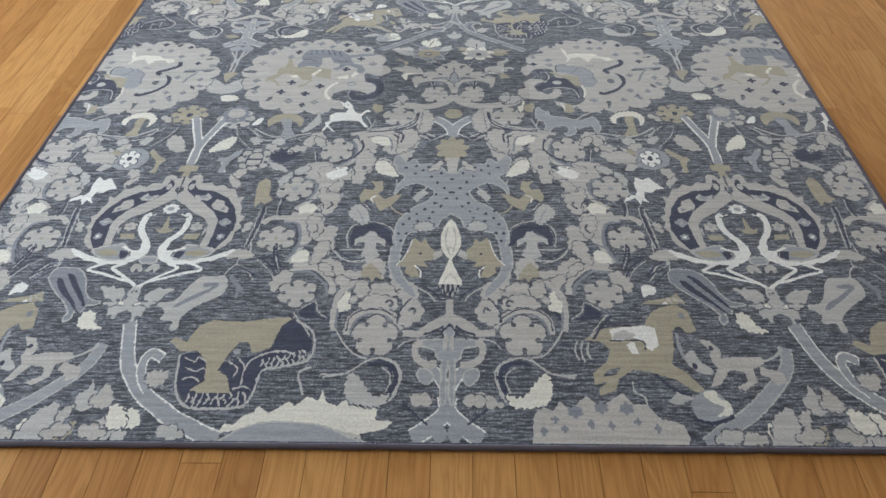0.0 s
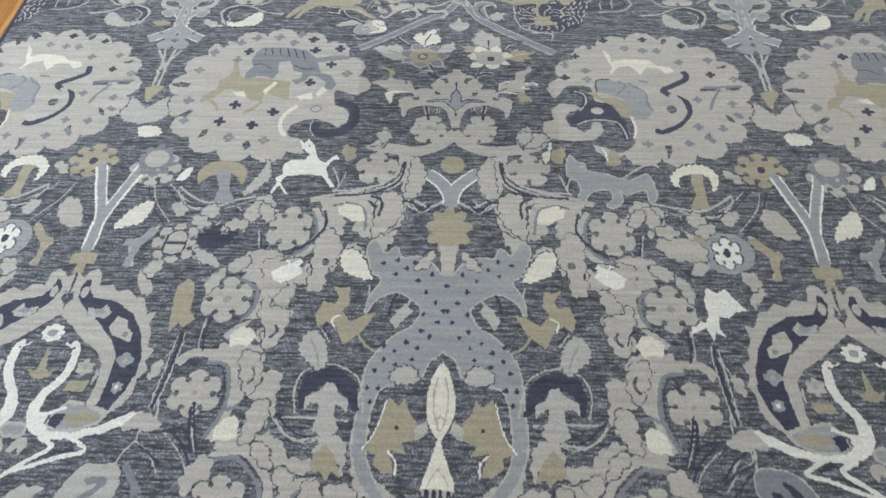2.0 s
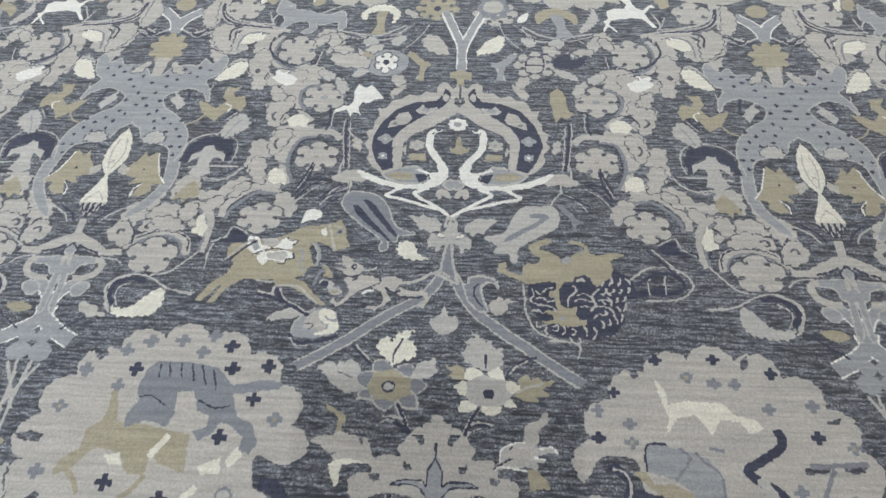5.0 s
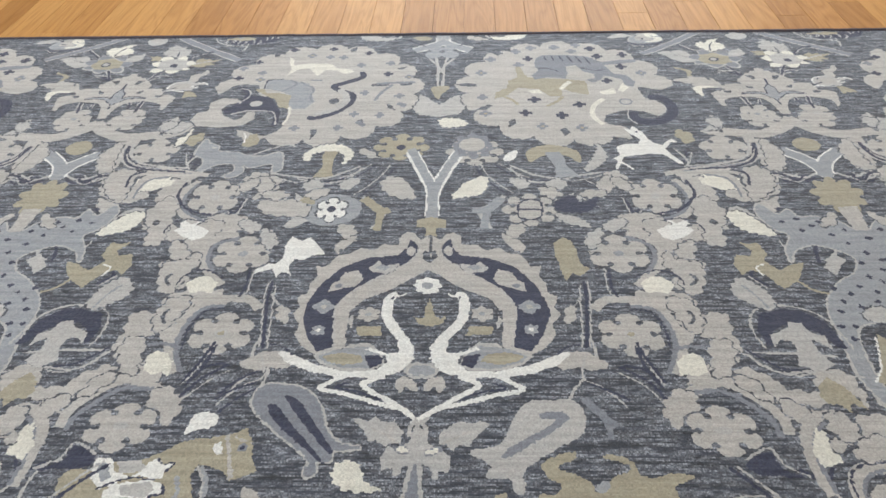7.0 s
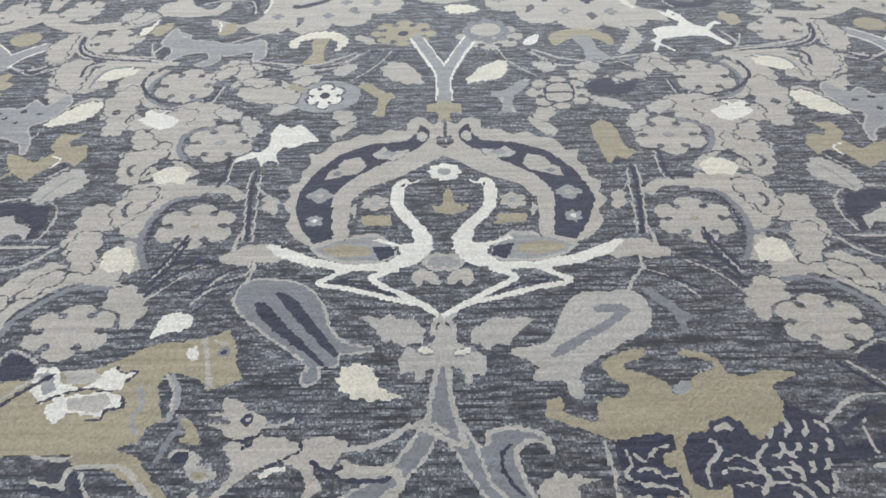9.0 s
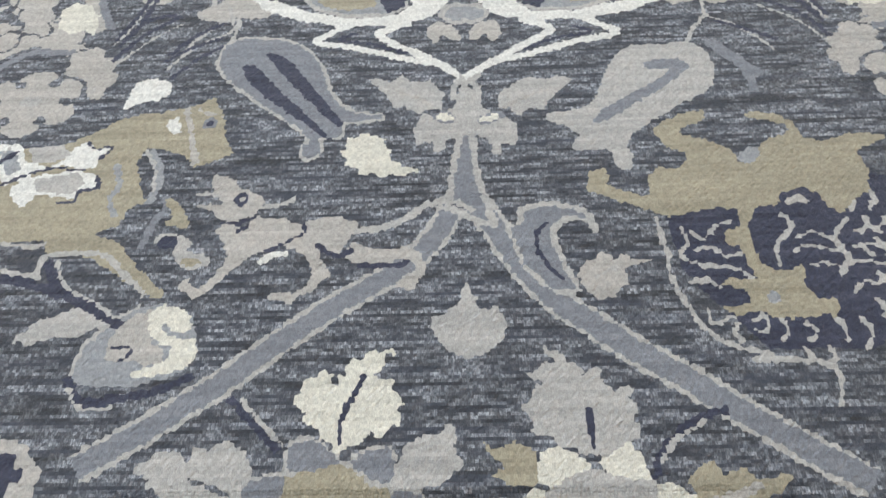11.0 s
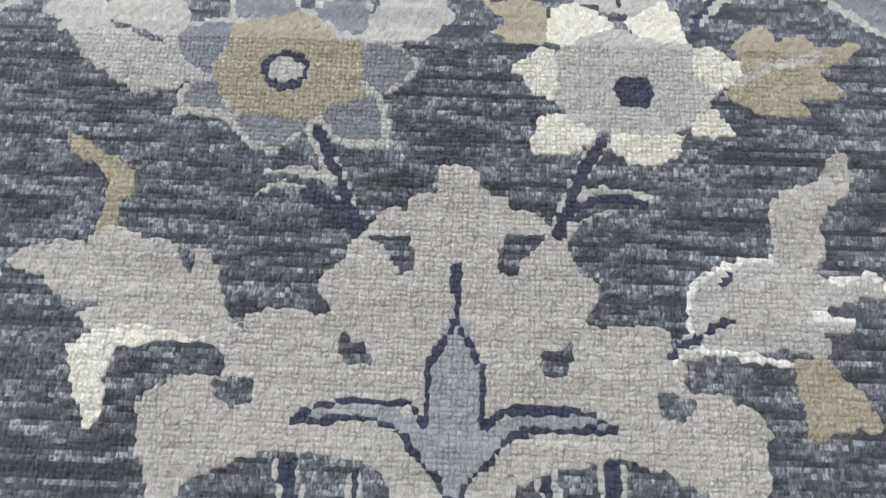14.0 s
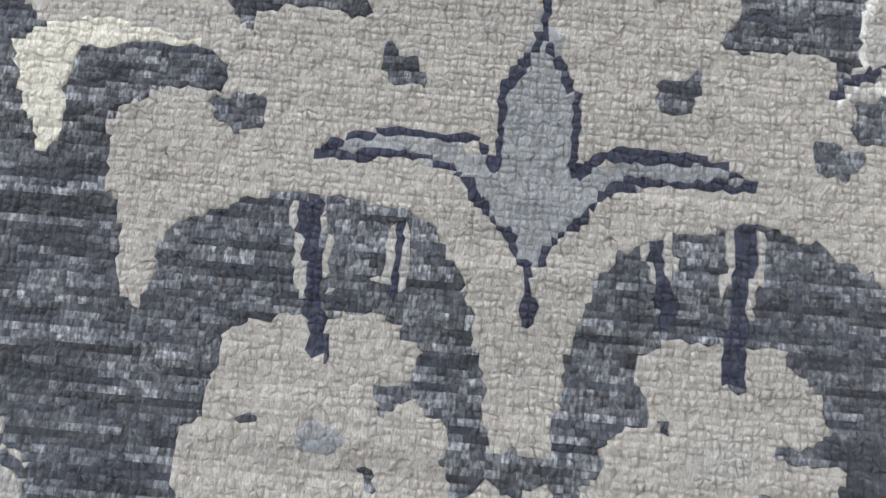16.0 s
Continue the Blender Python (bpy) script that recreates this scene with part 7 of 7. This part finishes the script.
# the weaver's hand: motifs wander by a few millimetres
wob = np.random.default_rng(9)
for k in range(10):
    f, a = wob.uniform(8, 90, 2), wob.uniform(0, 2 * np.pi, 3)
    amp = 1.1 / (6 + 0.5 * f.max())
    u = u + amp * np.sin(f[0] * gx + f[1] * gy * 0.7 + a[0])
    v = v + amp * np.sin(f[1] * gx * 0.8 - f[0] * gy + a[1]) * (np.abs(v) > 1.5)
v = np.clip(v, 0.0, R - 0.01)
band = (row * 4 + np.floor((u + P) / (2 * P)).astype(int) + 1)
iu, iv = (np.floor(np.mod(u, 2 * P) / CELL).astype(int)) % NU, np.clip(np.floor(v / CELL).astype(int), 0, NV - 1)
first = (row == 0).astype(int)
hue, who = HUE[first, iv, iu], WHO[first, iv, iu].astype(int)

# plain woven rows at both ends
end = np.minimum(gy, LONG - gy)
hue = np.where(end < 0.0105, np.where(np.floor(end / KNOT).astype(int) % 2 == 0, HUES.index("grey"), HUES.index("navy")), hue)
who = np.where(end < 0.0105, 0, who)

vx, vy = np.meshgrid(LEFT + np.arange(nx + 1) * KNOT, np.arange(ny + 1) * KNOT)
rng = np.random.default_rng(4)
vz = PILE + 0.0006 * np.sin(7.1 * vx + 1.3 * vy) * np.sin(2.3 * vy) + rng.normal(0, 0.00015, vx.shape)
# where the camera comes down to the pile every knot is a rounded tuft with a crease round it
tuft = ((np.abs(gx) < 0.25) & (gy > 1.2) & (gy < 1.64)).ravel()
deep = (np.abs(vx) < 0.2495) & (vy > 1.2005) & (vy < 1.6395)
vz = np.where(deep, vz - 0.00026, vz)
loose = (slice(1, -1), slice(1, -1))
# the pile leans over at the corners of a motif: stepped outlines are softened
h00, h10, h11, h01 = hue[:-1, :-1], hue[:-1, 1:], hue[1:, 1:], hue[1:, :-1]
for odd, (p, q, r), (sx, sy) in ((h00, (h10, h11, h01), (-1, -1)), (h10, (h00, h11, h01), (1, -1)), (h11, (h00, h10, h01), (1, 1)), (h01, (h00, h10, h11), (-1, 1))):
    lone = (p == q) & (q == r) & (odd != p)
    vx[loose] += 0.17 * KNOT * sx * lone
    vy[loose] += 0.17 * KNOT * sy * lone
vx[loose] += rng.normal(0, 0.0005, vx[loose].shape)
vy[loose] += rng.normal(0, 0.00055, vy[loose].shape)
verts = np.stack([vx, vy, vz], -1).reshape(-1, 3)
corner = (np.arange(ny)[:, None] * (nx + 1) + np.arange(nx)[None, :]).ravel()
quads = np.stack([corner, corner + 1, corner + nx + 2, corner + nx + 1], 1)
kid = np.nonzero(tuft)[0]
top_of = np.full(nx * ny, -1)
top_of[kid] = len(verts) + 4 * np.arange(len(kid))
size = rng.uniform(0.52, 0.76, len(kid))
lift = PILE + rng.normal(0.0002, 0.00018, len(kid))
feet = verts[quads[kid]]
mid = feet.mean(1, keepdims=True)
tops = mid + (feet - mid) * size[:, None, None]
tops[:, :, 2] = lift[:, None] + rng.normal(0, 0.0001, (len(kid), 4))
tops = tops.reshape(-1, 3)
verts = np.concatenate([verts, tops])


def knots(name, pick, parent, label=""):
    """The chosen knots as one mesh, each knot in the yarn that it is tied in."""
    flat, round_ = pick[~tuft[pick]], pick[tuft[pick]]
    q, h = [quads[flat]], [hue.ravel()[flat]]
    if len(round_):
        t = top_of[round_][:, None] + np.arange(4)
        q.append(t)
        h.append(hue.ravel()[round_])
        for k in range(4):
            n = (k + 1) % 4
            q.append(np.stack([quads[round_][:, k], quads[round_][:, n], t[:, n], t[:, k]], 1))
            h.append(hue.ravel()[round_])
    q, h = np.concatenate(q), np.concatenate(h)
    used, back = np.unique(q, return_inverse=True)
    me = bpy.data.meshes.new(name)
    me.vertices.add(len(used))
    me.vertices.foreach_set("co", verts[used].ravel())
    me.loops.add(4 * len(q))
    me.loops.foreach_set("vertex_index", back.reshape(-1).astype(np.int32))
    me.polygons.add(len(q))
    me.polygons.foreach_set("loop_start", np.arange(0, 4 * len(q), 4, dtype=np.int32))
    have, slot = np.unique(h, return_inverse=True)
    for k in have:
        me.materials.append(YARN[HUES[k]])
    me.polygons.foreach_set("material_index", slot.astype(np.int32))
    me.polygons.foreach_set("use_smooth", np.arange(len(q)) >= len(flat))
    me.update(calc_edges=True)
    ob = new(name, me)
    ob.parent = parent
    if label:
        ob["label"] = label
    return ob


rug = tagged(new("area_rug"), "large hand-knotted rug in charcoal blue with greige floral and scroll design", "rug")
code = who * 16 + band


def pieces(code):
    """Number the joined patches of equal code, run by run."""
    root, label, runs = [], np.zeros(code.shape, np.int32), []

    def find(i):
        while root[i] != i:
            root[i] = root[root[i]]
            i = root[i]
        return i

    before = []
    for y in range(code.shape[0]):
        line = code[y]
        ends = np.concatenate([[0], np.nonzero(np.diff(line))[0] + 1, [len(line)]])
        now, k = [], 0
        for a, b in zip(ends[:-1].tolist(), ends[1:].tolist()):
            me, c = len(root), int(line[a])
            root.append(me)
            while k < len(before) and before[k][1] <= a:
                k += 1
            m = k
            while m < len(before) and before[m][0] < b:
                if before[m][3] == c:
                    root[find(me)] = find(before[m][2])
                m += 1
            now.append((a, b, me, c))
            label[y, a:b] = me
        before = now
    flat = np.array([find(i) for i in range(len(root))])
    return flat[label]


patch = pieces(code).ravel()
code = code.ravel()
order = np.argsort(patch, kind="stable")
cuts = np.nonzero(np.diff(patch[order]))[0] + 1
field = []
for pick in np.split(order, cuts):
    w = code[pick[0]] // 16
    if w < 2 or len(pick) < 70:
        field.append(pick)
    else:
        knots(MOTIFS[w // 2], pick, rug)
knots("field", np.concatenate(field), rug, "charcoal blue field with streaks of paler yarn")
part("backing", box((LEFT + 0.002, 0.002, 0.0), (RIGHT - 0.002, LONG - 0.002, PILE - 0.003)), GAP, rug)


def cord(name, a, b):
    """One whipped edge: a slightly wavy round cord along a side of the rug."""
    bm = bmesh.new()
    a, b = Vector(a), Vector(b)
    n, rings = 160, []
    along = (b - a).normalized()
    out = along.cross(Vector((0, 0, 1)))
    for i in range(n + 1):
        c = a.lerp(b, i / n) + out * 0.0015 * noise.noise(Vector((i * 0.35, a.x, a.y)))
        rad = 0.0062 * (1 + 0.12 * noise.noise(Vector((i * 0.9, a.y, a.x))))
        rings.append([bm.verts.new(c + (out * math.cos(k * math.pi / 4) + Vector((0, 0, 1)) * math.sin(k * math.pi / 4)) * rad) for k in range(8)])
    for r0, r1 in zip(rings, rings[1:]):
        for k in range(8):
            bm.faces.new((r0[k], r0[(k + 1) % 8], r1[(k + 1) % 8], r1[k])).smooth = True
    bm.faces.new(rings[0])
    bm.faces.new(rings[-1])
    return part(name, bm, BINDING, rug, "dark plum whipped edge")


Z = 0.0068
cord("edge_binding", (LEFT, 0, Z), (RIGHT, 0, Z))
cord("edge_binding", (RIGHT, 0, Z), (RIGHT, LONG, Z))
cord("edge_binding", (RIGHT, LONG, Z), (LEFT, LONG, Z))
cord("edge_binding", (LEFT, LONG, Z), (LEFT, 0, Z))

# ---- oak strip floor, boards along the rug ----
floor = tagged(part("floor", box((X0, Y0, -0.06), (X1, Y1, -0.0095)), GAP), "oiled oak strip floor in warm honey tones", "floor", kind="structure")
BOARD = 0.0838
shapes = {}


def board_mesh(length):
    if length not in shapes:
        b = box((0.0004, 0.0004, -0.009), (BOARD - 0.0004, length - 0.0004, 0.0), 0.0004)
        me = bpy.data.meshes.new("board")
        b.to_mesh(me)
        b.free()
        me.materials.append(OAK)
        shapes[length] = me
    return shapes[length]


pick = random.Random(11)
far = []
for i in range(int((X1 - X0) / BOARD)):
    x, y = X0 + i * BOARD, Y0 - pick.random() * 0.9
    while y < Y1:
        length = pick.choice((0.45, 0.6, 0.75, 0.9, 1.05, 1.2, 1.4))
        y0, y1 = y, y + length
        y = y1
        hidden = LEFT + 0.02 < x and x + BOARD < RIGHT - 0.02 and 0.02 < y0 and y1 < LONG - 0.02
        if hidden or y1 < Y0 or x < X0:
            continue
        near = abs(x) < 2.35 and y1 > -0.6 and y0 < 4.6
        ob = new("board", board_mesh(length)) if near else None
        if ob:
            ob.location, ob.parent = (x, y0, 0), floor
        else:
            far.append((x, max(y0, Y0), min(y1, Y1)))
bm = bmesh.new()
for x, y0, y1 in far:
    c = [bm.verts.new((a, b, -0.0004)) for a, b in ((x + 0.0004, y0 + 0.0004), (x + BOARD - 0.0004, y0 + 0.0004), (x + BOARD - 0.0004, y1 - 0.0004), (x + 0.0004, y1 - 0.0004))]
    bm.faces.new(c)
far_boards = part("far_boards", bm, OAK, floor)
far_boards["kind"] = "stuff"
